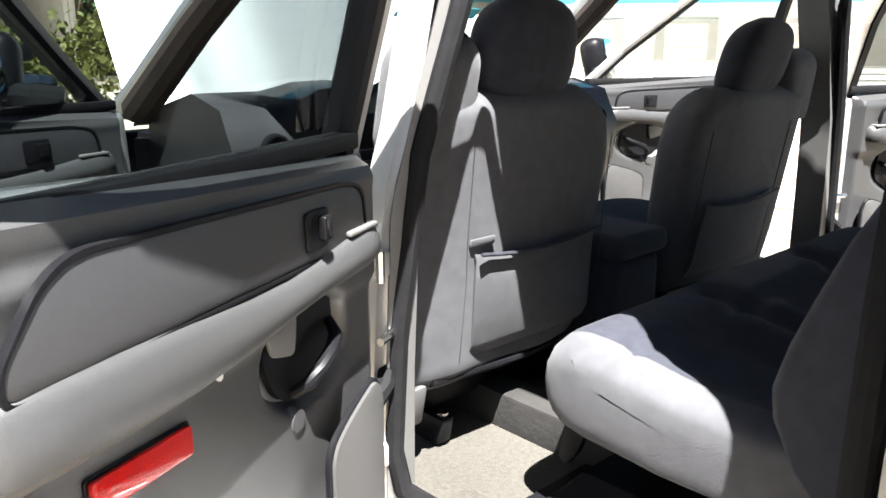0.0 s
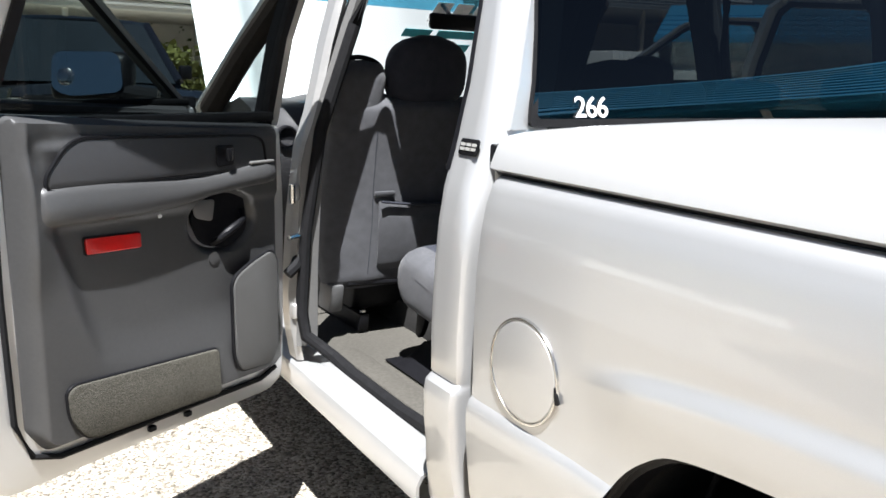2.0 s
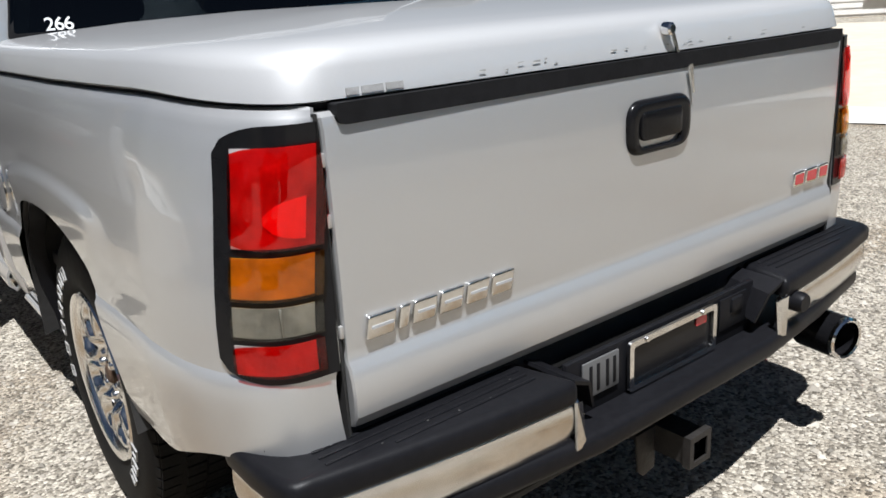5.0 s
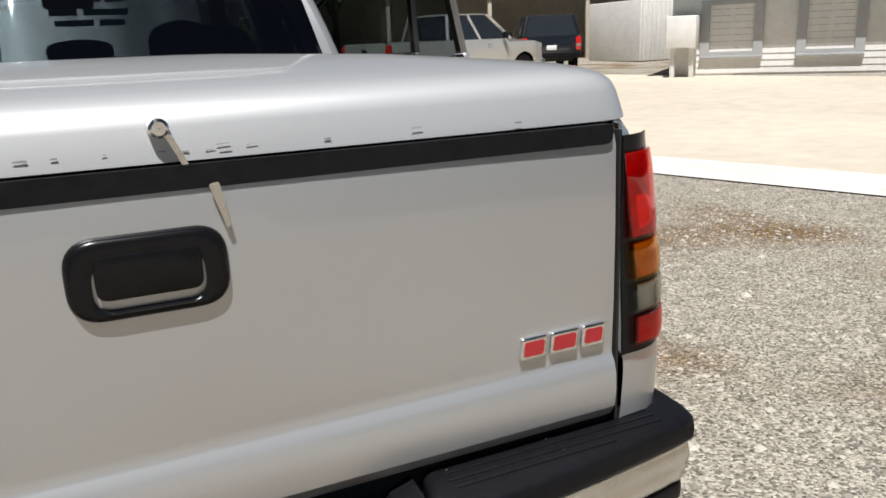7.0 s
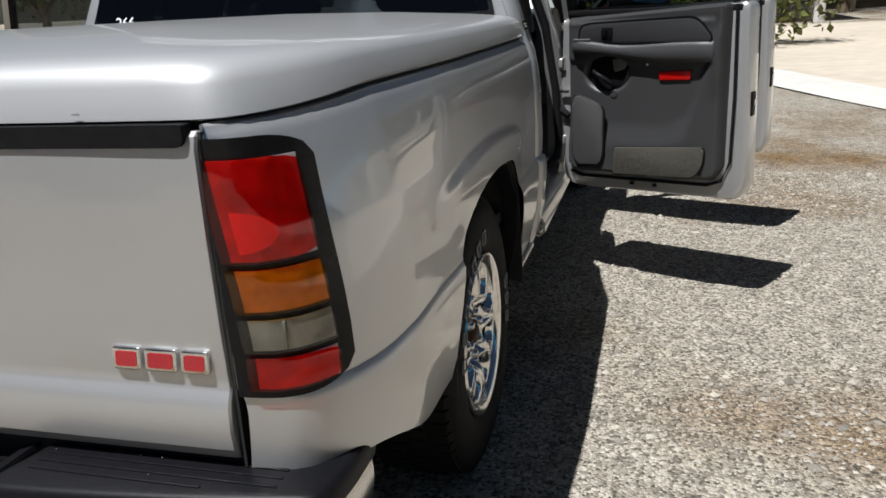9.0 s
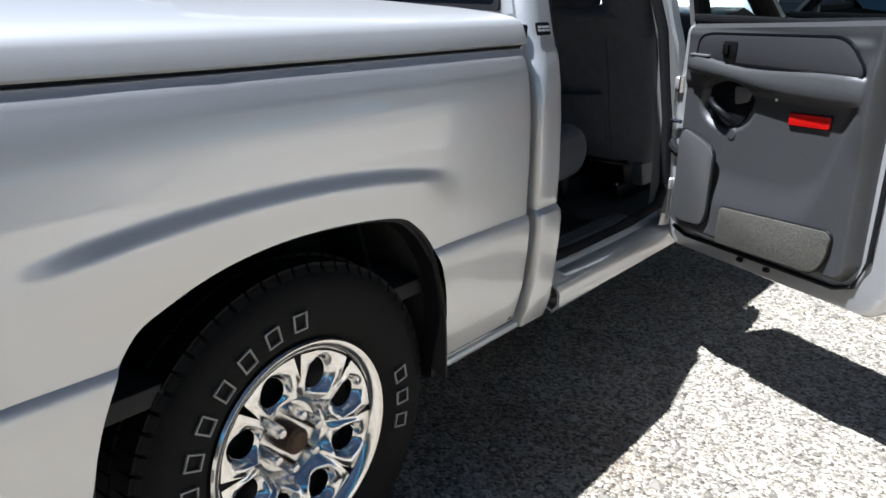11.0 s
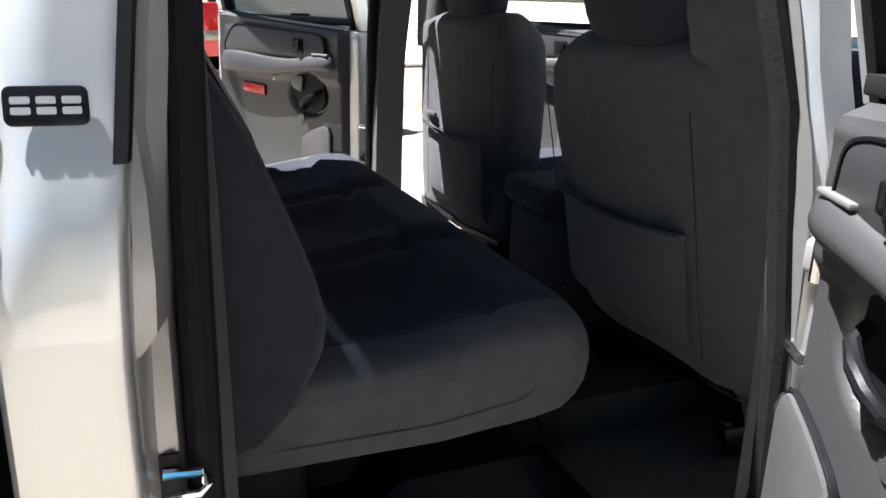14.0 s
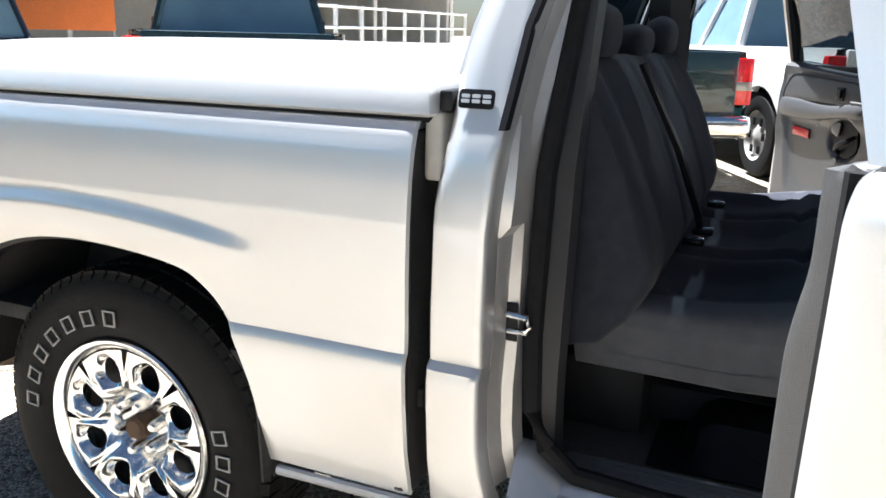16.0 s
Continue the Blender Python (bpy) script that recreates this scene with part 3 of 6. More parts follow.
def bed_lid():
    """The one-piece hard cover: rings that step inwards and up."""
    def outline(inset, z, zr):
        pts = []
        hw, y0, y1 = 0.950 - inset, 0.008 + inset * 0.9, 1.860 - inset * 0.6
        keep = 1 - 0.92 * smooth(0.15, 0.6, inset)
        corner = [(hw - d * keep, y * keep + y0) for d, y in CORNER]
        right = [(hw - 0.02, y1), (hw - 0.004, y1 - 0.006), (hw, y1 - 0.03), (hw, 1.4)] + [(hw, max(yy, y0 + 0.32 * keep + 0.02 * n)) for n, yy in ((3, 0.9), (2, 0.65), (1, 0.5), (0, 0.4))] + corner + [(0.6 * hw, y0 - 0.004), (0.3 * hw, y0 - 0.007)]
        left = [(-a, b) for a, b in reversed(right)]
        allp = right + [(0.0, y0 - 0.008)] + left + [(-0.5 * hw, y1), (0.0, y1), (0.5 * hw, y1)]
        for a, b in allp:
            a *= 1 - 0.044 * smooth(1.0, 0.0, b)
            drop = smooth(0.40, 0.0, b) * (z - zr)
            pts.append((a, b, z - drop))
        return pts
    rings = [outline(0.012, 1.189, 1.172), outline(0.0, 1.196, 1.176), outline(0.002, 1.206, 1.186), outline(0.011, 1.236, 1.222), outline(0.018, 1.248, 1.238), outline(0.032, 1.257, 1.251),
             outline(0.055, 1.264, 1.260), outline(0.085, 1.269, 1.266), outline(0.16, 1.278, 1.275), outline(0.40, 1.298, 1.296), outline(0.70, 1.310, 1.309)]
    under = outline(0.05, 1.189, 1.172)
    bm = loft([under] + rings, True)
    lid = part("bed_lid", bm, LID, truck, "glossy silver fibreglass bed lid with scuffed rear edge", sharp=30)
    part("lid_seal", loft([outline(0.018, 1.180, 1.160), outline(0.010, 1.190, 1.173)], True), RUBBER, truck, "black rubber seal under the lid")
    # rear black strip, rounded at both ends
    rows = [[(x, y, z) for x, z in rounded([(-0.755, 1.139), (0.765, 1.139), (0.765, 1.172), (-0.755, 1.172)], [0.016, 0.016, 0.004, 0.004], 5)] for y in (-0.0095, 0.02)]
    part("rear_seal_strip", loft(rows), RUBBER, truck, "black rubber strip over the tailgate")
    # lock with its key blade, and the strap that hangs below
    part("lid_lock", lathe([(0.001, -0.018), (0.009, -0.018), (0.013, -0.014), (0.014, -0.006), (0.014, 0.004)], 24, "y", (0.045, 0.004, 1.222)), CHROME, lid, "round chrome lid lock")
    part("lock_lever", prism(rounded([(0.050, 1.215), (0.060, 1.213), (0.078, 1.172), (0.070, 1.170)], 0.003), -0.004, 0, plane="xz", at=-0.004), CHROME_DULL, lid)
    part("pull_tab", prism(rounded([(0.098, 1.145), (0.112, 1.147), (0.122, 1.085), (0.116, 1.083)], 0.004), -0.004, 0, plane="xz", at=-0.014), CHROME_DULL, truck, "small metal pull tab over the handle")
    for n, (x0, x1) in enumerate(((-0.728, -0.705), (-0.700, -0.66), (-0.655, -0.622))):
        part("maker_mark", prism([(x0, 1.180), (x1, 1.180), (x1, 1.191), (x0, 1.191)], -0.002, 0, plane="xz", at=0.0055), STUCCO_G, lid, "small grey maker's mark bar")
    rng = random.Random(4)
    for n in range(18):
        x = rng.uniform(-0.1, 0.62) if n > 6 else rng.uniform(-0.5, -0.1)
        w, hh = rng.uniform(0.005, 0.02), rng.uniform(0.001, 0.003)
        z = 1.183 + rng.uniform(0, 0.012)
        part("scuff_mark", prism([(x, z), (x + w, z + rng.uniform(-0.002, 0.002)), (x + w * 0.9, z + hh), (x + w * 0.1, z + hh * 0.7)], -0.001, 0, plane="xz", at=0.0015), SCRAPE, lid)


def bumper():
    """Chrome step bumper: black pads on top, a notched middle for the plate."""
    def arc(x):
        return -0.128 + 0.075 * (abs(x) / 0.92) ** 2.4

    def plan(z, grow, x0, x1, n):
        return [(x0 + (x1 - x0) * k / n, arc(x0 + (x1 - x0) * k / n) - grow, z) for k in range(n + 1)]
    for side in (-1, 1):
        # outer wing with wrapped end
        xs = [0.36, 0.42, 0.5, 0.6, 0.7, 0.8, 0.86, 0.895, 0.915]
        edge = [(x, arc(x)) for x in xs] + [(0.93, -0.035), (0.94, 0.0), (0.945, 0.06), (0.945, 0.14)]
        rows = []
        for z, g in ((0.574, -0.010), (0.570, -0.002), (0.562, 0.001), (0.545, 0.003), (0.52, 0.002), (0.485, -0.006), (0.470, -0.02), (0.455, -0.05)):
            rows.append([(side * (x + (g if x > 0.9 else 0)), y - (g if x <= 0.93 else g * 0.3), z) for x, y in edge])
        part("bumper_wing", sheet(rows, thick=0.012), CHROME_DULL, truck, "worn chrome bumper wing", sharp=50)
        pad = [(x + (0.008 if x > 0.9 else 0), y - 0.008) for x, y in edge] + [(0.953, 0.16), (0.80, 0.16), (0.80, 0.03), (0.40, 0.03)]
        bm = prism([(side * a, b) for a, b in pad], 0.056, 0.019, 4, plane="xy", at=0.562)
        p = part("bumper_pad", bm, BLACK, truck, "black ribbed plastic step pad", sharp=40)
        for y in (-0.068, -0.045, -0.022, 0.0):
            part("pad_rib", span((side * 0.42, y, 0.616), (side * (0.86 if y > -0.05 else 0.74), y + 0.007, 0.6205), 0.002), BLACK, p)
        rng = random.Random(5 + side)
        for k in range(6):
            x, y = rng.uniform(0.43, 0.86), rng.uniform(-0.075, 0.02)
            part("chip", box(0.003, 0.0014, 0.001, (side * x, y, 0.6205), 0), PLASTIC_L, p)
        # slope from pad down to the plate recess
        rows = [[(side * 0.375, 0.03, 0.616), (side * 0.365, arc(0.37) + 0.003, 0.612)], [(side * 0.335, 0.02, 0.60), (side * 0.315, arc(0.33) + 0.012, 0.59)],
                [(side * 0.300, 0.012, 0.545), (side * 0.285, arc(0.3) + 0.03, 0.52)]]
        part("step_cheek", sheet(rows, thick=0.008), BLACK, truck)
        rows = [[(side * 0.375, arc(0.37) - 0.004, 0.572), (side * 0.375, arc(0.37) - 0.004, 0.47)], [(side * 0.345, arc(0.34) + 0.012, 0.560), (side * 0.345, arc(0.34) + 0.002, 0.47)]]
        part("chrome_cheek", sheet(rows, thick=0.006), CHROME_DULL, truck, "worn chrome notch edge")
        if side > 0:
            part("plate_lamp", box(0.05, 0.03, 0.04, (0.245, -0.06, 0.575), 0.008), BLACK, truck)
    part("plate_recess", span((-0.33, -0.060, 0.47), (0.33, -0.045, 0.61), 0.004), BLACK, truck, "black recessed middle of the bumper")
    part("lower_step", prism([(-0.94, 0.05), (-0.92, -0.045), (-0.6, -0.10), (-0.3, -0.135), (0.3, -0.135), (0.6, -0.10), (0.92, -0.045), (0.94, 0.05)], 0.055, 0.018, 3, plane="xy", at=0.430), BLACK, truck, "black lower step of the bumper", sharp=45)
    f = part("plate_frame", ring_frame(rounded([(-0.155, 0.49), (0.155, 0.49), (0.155, 0.605), (-0.155, 0.605)], 0.012), rounded([(-0.142, 0.503), (0.142, 0.503), (0.142, 0.592), (-0.142, 0.592)], 0.008), -0.008, "xz", -0.068), CHROME, truck, "empty chrome number-plate frame")
    part("plate_back", span((-0.145, -0.066, 0.50), (0.145, -0.062, 0.595), 0), BLACK_GLOSS, f)
    part("plate_sticker", prism(rounded([(0.085, 0.565), (0.125, 0.565), (0.125, 0.585), (0.085, 0.585)], 0.006), -0.002, 0, plane="xz", at=-0.0665), RED_BADGE, f, "small red sticker")
    for x in (-0.10, 0.10):
        part("frame_bolt", lathe([(0.0, -0.004), (0.006, -0.004), (0.006, 0)], 10, "y", (x, -0.076, 0.598)), CHROME_DULL, f)
    part("socket_plate", span((0.18, -0.068, 0.52), (0.29, -0.062, 0.60), 0.004), BLACK, truck, "black wiring socket plate")
    cover = part("cover_plate", span((-0.29, -0.068, 0.52), (-0.18, -0.062, 0.60), 0.004), SCUFF, truck, "scratched grey cover plate")
    for x in (-0.272, -0.250, -0.222, -0.200):
        part("cover_slot", span((x, -0.0695, 0.530), (x + 0.009, -0.066, 0.590), 0.001), BLACK, cover)
    part("trailer_socket", lathe([(0.0, -0.03), (0.022, -0.03), (0.026, -0.02), (0.026, 0)], 20, "y", (0.42, -0.118, 0.545)), BLACK, truck, "round black trailer socket")
    part("gap_filler", span((-0.78, 0.012, 0.56), (0.78, 0.05, 0.632), 0.004), DARK, truck)
    # hitch receiver, safety-chain bar and exhaust
    bm = ring_frame([(0.035, 0.235), (0.105, 0.235), (0.105, 0.305), (0.035, 0.305)], [(0.044, 0.244), (0.096, 0.244), (0.096, 0.296), (0.044, 0.296)], 0.25, "xz", -0.10)
    bm = ring_frame([(0.029, 0.229), (0.111, 0.229), (0.111, 0.311), (0.029, 0.311)], [(0.044, 0.244), (0.096, 0.244), (0.096, 0.296), (0.044, 0.296)], 0.02, "xz", -0.104, bm)
    part("hitch_receiver", bm, HITCH, truck, "dark steel square hitch receiver")
    part("hitch_bar", tube([(-0.5, 0.06, 0.30), (0.62, 0.06, 0.30)], 0.03, 10), DARK, truck)
    part("hitch_plate", prism([(-0.05, 0.22), (-0.03, 0.20), (0.01, 0.21), (0.01, 0.32), (-0.06, 0.32)], 0.008, 0.002, plane="xz", at=-0.02), HITCH, truck)
    aim = Matrix.Translation((0.735, -0.115, 0.335)) @ Matrix.Rotation(radians(-11), 4, "Z")
    bm = lathe([(0.052, 0.006), (0.058, 0.004), (0.062, 0.010), (0.062, 0.13), (0.04, 0.15), (0.040, 0.10), (0.052, 0.09), (0.052, 0.006)], 36, "y", (0, 0, 0))
    tip = part("exhaust_tip", bm, BLACK_GLOSS, truck, "black exhaust tip with a bright rim", xf=aim)
    part("exhaust_rim", lathe([(0.050, 0.012), (0.050, 0.0), (0.056, -0.003), (0.062, 0.002), (0.063, 0.012)], 36, "y", (0, 0, 0)), CHROME, tip, "bright chrome rim", xf=aim)
    part("exhaust_pipe", tube([(0.755, 0.01, 0.335), (0.76, 0.2, 0.35), (0.6, 0.8, 0.45), (0.3, 2.0, 0.36)], 0.03, 10), RUST, truck)


def wheel(side, yc, front=False):
    c = (0, 0, 0)
    R = 0.398
    rr = 0.232
    prof = [(rr - 0.012, -0.20), (rr + 0.01, -0.215), (0.33, -0.235), (0.375, -0.225), (0.392, -0.195), (R, -0.15), (R, -0.05), (0.392, -0.012), (0.375, 0.012), (0.345, 0.022), (0.30, 0.026), (rr + 0.028, 0.020), (rr + 0.008, 0.008), (rr - 0.006, 0.0), (rr - 0.012, -0.03)]
    xf = Matrix.Translation((side * 0.925, yc, R - 0.002)) @ Matrix.Diagonal((side, 1, 1, 1))
    w = part("wheel", lathe(prof, 72, "x", c), TYRE, truck, "black all-terrain tyre on a chromed eight-hole wheel", xf=xf, sharp=40)
    # tread blocks, one joined mesh
    bm = bmesh.new()
    for k in range(64):
        a = 2 * math.pi * k / 64
        for x0, x1, off in ((-0.215, -0.172, 0.0), (-0.162, -0.118, 0.5), (-0.108, -0.064, 0.0), (-0.054, -0.004, 0.5)):
            b = a + off * 2 * math.pi / 64
            m = Matrix.Rotation(b, 4, "X") @ Matrix.Translation(((x0 + x1) / 2, 0, R - (0.006 if x0 < -0.2 or x1 > -0.02 else 0.0)))
            cube = bmesh.ops.create_cube(bm, size=1)["verts"]
            bmesh.ops.transform(bm, matrix=m @ Matrix.Diagonal((x1 - x0 + 0.004, 0.0325, 0.012, 1)), verts=cube)
    part("tread", bm, TYRE, w, xf=xf, sharp=20)
    # shoulder lugs that reach down the sidewall
    bm = bmesh.new()
    for k in range(64):
        m = Matrix.Rotation(2 * math.pi * (k + 0.5) / 64, 4, "X") @ Matrix.Translation((0.003, 0, R - 0.020)) @ Matrix.Rotation(radians(-30), 4, "Y")
        cube = bmesh.ops.create_cube(bm, size=1)["verts"]
        bmesh.ops.transform(bm, matrix=m @ Matrix.Diagonal((0.008, 0.029, 0.026, 1)), verts=cube)
    tagged(part("shoulder_tread", bm, TYRE, w, xf=xf, sharp=20), kind="stuff")
    # raised outline bars on the sidewall where the maker's letters stand
    for start, step, count in (((92, 13.5, 7), (12, -12, 3)) if side > 0 else ((66, -13.5, 7), (200, 12, 3))):
        for k in range(count):
            a = radians(start + k * step)
            o = [(-0.017, 0.274), (0.017, 0.274), (0.018, 0.312), (-0.018, 0.312)]
            i = [(-0.0135, 0.2775), (0.0135, 0.2775), (0.0145, 0.3085), (-0.0145, 0.3085)]
            m = xf @ Matrix.Rotation(a - math.pi / 2, 4, "X")
            bm = ring_frame(o, i, 0.004, "yz", 0.0265)
            part("sidewall_mark", bm, WHITE_OUT, w, "outlined pale mark on the tyre", xf=m)
    # rim: lip, dish with eight oval holes, hub
    lip = lathe([(rr - 0.016, -0.02), (rr - 0.004, 0.004), (rr + 0.006, 0.014), (rr + 0.002, 0.020), (rr - 0.008, 0.018), (rr - 0.022, 0.004), (rr - 0.026, -0.03), (rr - 0.032, -0.12)], 72)
    part("rim", lip, CHROME_RIM, w, "bright chromed rim", xf=xf, sharp=40)
    # disc: eight sectors, each a flat web with a dished round hole
    rin, rout, rc = 0.088, rr - 0.026, 0.151
    half = math.pi / 8

    def web(r, a, a0):
        """The face: flat spokes, each hole sunk in a round dish."""
        rho = math.hypot((r - rc) / 0.034, r * (a - a0) / 0.031)
        x = 0.002 - 0.034 * smooth(0.118, 0.088, r) + 0.007 * math.sin((r - rin) / (rout - rin) * math.pi)
        x -= 0.026 * (1 - smooth(0.95, 1.62, rho)) ** 1.4
        return (x, r * math.cos(a), r * math.sin(a))
    bm = None
    for n in range(8):
        a0 = n * math.pi / 4 + half
        rows = []
        for f in (0.0, 0.05, 0.12, 0.2, 0.29, 0.38, 0.47, 0.56, 0.66, 0.77, 0.88, 1.0):
            row = []
            for j in range(40):
                p = 2 * math.pi * j / 40
                c, s_ = math.cos(p), math.sin(p)
                er, ea = rc + 0.034 * c, 0.031 * s_ / (rc + 0.034 * c)
                k = max(abs(c) / ((rout - rc) if c > 0 else (rc - rin)), abs(s_) / half)
                br, ba = rc + c / k, s_ / k
                row.append(web(er + (br - er) * f, a0 + ea + (ba - ea) * f, a0))
            rows.append(row)
        bm = sheet(rows, closed_u=True, bm=bm)
    part("wheel_disc", bm, CHROME_RIM, w, "chromed wheel face with eight round holes", xf=xf, sharp=70)
    # added black ring: gives the holes their deep shade by colour
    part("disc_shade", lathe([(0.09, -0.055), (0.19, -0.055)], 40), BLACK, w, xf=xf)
    part("brake_drum", lathe([(0.0, -0.10), (0.15, -0.10), (0.165, -0.11), (0.165, -0.19), (0.0, -0.19)], 32), RUST, w, xf=xf)
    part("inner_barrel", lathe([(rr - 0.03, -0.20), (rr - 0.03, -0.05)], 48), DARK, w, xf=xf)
    part("hub_cap", lathe([(0.0, -0.002), (0.022, -0.004), (0.030, -0.012), (0.032, -0.05)], 28), RUST, w, "dark rusty hub centre", xf=xf)
    part("hub_plate", lathe([(0.0, -0.050), (0.080, -0.046), (0.0905, -0.034)], 40), CHROME_DULL, w, "scuffed bright hub plate", xf=xf)
    for k in range(6):
        a = 2 * math.pi * k / 6 + 0.3
        part("lug_nut", lathe([(0.0, 0.000), (0.009, -0.002), (0.0145, -0.010), (0.016, -0.05)], 12, "x", (0.0, 0.060 * math.cos(a), 0.060 * math.sin(a))), CHROME_DULL, w, xf=xf)


CHROME_RIM = mat("brushed_chrome_rim", (0.80, 0.79, 0.77), 0.17, 1.0, 0, 0.05, 30, rvar=0.05)
WHITE_OUT = mat("faded_white_letter_rubber", (0.30, 0.295, 0.28), 0.7, 0, 0, 0.2, 80)
for s in (-1, 1):
    bed_side(s)
    arch_liner(s)
    tail_lamp(s)
    wheel(s, 1.075)
    wheel(s, 4.72, True)
gas_cap()
tailgate()
bed_lid()
bumper()
part("rear_axle", tube([(-0.75, 1.075, 0.39), (0.75, 1.075, 0.39)], 0.05, 12), DARK, truck)
part("frame_rail", span((-0.50, 0.1, 0.42), (-0.40, 5.3, 0.58), 0.01), DARK, truck)
part("frame_rail", span((0.40, 0.1, 0.42), (0.50, 5.3, 0.58), 0.01), DARK, truck)
part("bed_floor", span((-0.92, 0.05, 0.62), (0.92, 1.84, 0.66), 0.005), DARK, truck)
# dark filler panel: shade of the lower gap put in as colour
part("gap_shade_panel", span((-0.962, 1.795, 0.45), (0.962, 1.820, 1.055), 0.006), DARK, truck, "added dark panel standing in for shade low in the gap behind the cab")
part("bed_front_wall", span((-0.945, 1.79, 1.06), (0.945, 1.818, 1.178), 0.008), PAINT_IN, truck, "beige bed front wall in the gap behind the cab")


# ---- cab ----
CAB = [(0.40, 0.950), (0.46, 0.972), (0.55, 0.993), (0.66, 1.004), (0.72, 1.006), (0.744, 1.002), (0.757, 0.986), (0.763, 0.989), (0.85, 0.991), (1.00, 0.986),
       (1.08, 0.977), (1.14, 0.965), (1.18, 0.951), (1.22, 0.936), (1.30, 0.912), (1.45, 0.862), (1.60, 0.810), (1.72, 0.768), (1.78, 0.735)]


def cab_x(z):
    return lerp_table(CAB, z)


def back_y(z):
    """The rear wall of the cab leans forwards above the bed rail."""
    return 1.874 + 0.150 * smooth(1.18, 1.80, z) ** 1.2


def open_y(z):
    """The rear edge of the rear door opening."""
    return lerp_table([(0.45, 2.012), (0.52, 1.992), (0.60, 1.984), (1.0, 1.984), (1.12, 1.990), (1.20, 2.000), (1.35, 2.018), (1.55, 2.075), (1.68, 2.15), (1.74, 2.26)], z)


def cab_quarter(side):
    zs = [0.40, 0.43, 0.46, 0.50, 0.55, 0.60, 0.66, 0.70, 0.72, 0.735, 0.744, 0.751, 0.757, 0.763, 0.80, 0.85, 0.92, 1.0, 1.04, 1.08, 1.11, 1.14, 1.16, 1.18, 1.20, 1.22, 1.26, 1.30, 1.38, 1.45, 1.52, 1.60, 1.66, 1.72, 1.78]
    rows = []
    for z in zs:
        x, y0, y1 = cab_x(z), back_y(z), open_y(z)
        q = smooth(1.02, 1.19, z)
        pane = 0.016 if 1.25 < z < 1.69 else 0.0
        row = [(side * (x - 0.14), y0 - 0.002 + pane, z), (side * (x - 0.04 - 0.03 * q), y0 + 0.002 * q + 0.6 * pane, z), (side * (x - 0.012 - 0.014 * q), y0 + 0.003 + 0.012 * q, z), (side * (x - 0.003 - 0.004 * q), y0 + 0.009 + 0.024 * q, z), (side * x, y0 + 0.022 + 0.032 * q, z)]
        row += [(side * x, y0 + (y1 - y0) * f, z) for f in (0.5, 0.65, 0.8, 0.93)]
        row += [(side * (x - 0.002), y1 - 0.004, z), (side * (x - 0.010), y1, z), (side * (x - 0.045), y1 + 0.004, z)]
        rows.append(row)
    q = part("cab_corner", sheet(rows), PAINT, truck, "silver rear cab pillar", sharp=40)
    # door jamb that steps in behind the outer skin
    rows = []
    for z in [0.50, 0.56, 0.62, 0.70, 0.80, 0.90, 0.99, 1.01, 1.06, 1.14, 1.20, 1.30, 1.42, 1.55, 1.66, 1.72]:
        x, y1 = cab_x(z), open_y(z)
        step = 0.018 * smooth(0.985, 1.005, z) * (1 - smooth(1.10, 1.2, z))
        rows.append([(side * (x - 0.045), y1 + 0.004, z), (side * (x - 0.050), y1 + 0.006 + step, z), (side * (x - 0.085), y1 + 0.016 + step, z), (side * (x - 0.092), y1 + 0.036, z), (side * (x - 0.125), y1 + 0.045, z)])
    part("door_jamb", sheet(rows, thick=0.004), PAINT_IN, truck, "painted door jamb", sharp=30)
    # black weatherstrip on the opening, a rounded loop round the whole door hole
    loop = [(2.10, 1.64), (2.068, 1.40), (2.050, 1.10), (2.046, 0.80), (2.056, 0.66), (2.085, 0.585), (2.14, 0.548), (2.30, 0.535), (2.60, 0.535), (2.72, 0.545), (2.782, 0.585), (2.800, 0.66), (2.798, 0.9), (2.790, 1.2), (2.772, 1.50), (2.73, 1.70), (2.60, 1.745), (2.35, 1.745), (2.19, 1.72)]
    bm = tube([(side * (cab_x(z) - (0.110 if z < 0.56 else 0.050 if y > 2.5 else 0.10)), y, z - (0.018 if z < 0.56 else 0.0)) for y, z in loop + loop[:1]], 0.019, 10, cap=False)
    part("door_weatherstrip", bm, RUBBER, truck, "black rubber door seal")
    trim = []
    for z in (0.52, 0.60, 0.70, 0.90, 1.1, 1.22, 1.35, 1.5, 1.66):
        trim.append([(side * (cab_x(z) - 0.14), 2.05, z), (side * (cab_x(z) - 0.165), 2.085, z), (side * (cab_x(z) - 0.21), 2.09, z), (side * (cab_x(z) - 0.25), 2.03, z), (side * (cab_x(z) - 0.25), 1.96, z)])
    part("pillar_trim", sheet(trim, thick=0.006), PLASTIC, truck, "dark grey pillar trim")
    part("window_seal_strip", sheet([[(side * (cab_x(z) + 0.002), open_y(z) - 0.013, z), (side * (cab_x(z) + 0.003), open_y(z) - 0.001, z), (side * (cab_x(z) - 0.012), open_y(z) + 0.003, z)] for z in (1.178, 1.25, 1.35, 1.45, 1.55, 1.64)], thick=0.003), BLACK, truck, "black strip on the pillar edge")
    # badge: black plate with three plain bright shapes
    zc, yc = 1.226, 1.938
    xb = cab_x(zc)
    lean = Matrix.Translation((side * (xb + 0.002), yc, zc)) @ Matrix.Rotation(side * radians(-16), 4, "Y") @ Matrix.Scale(0.88, 4)
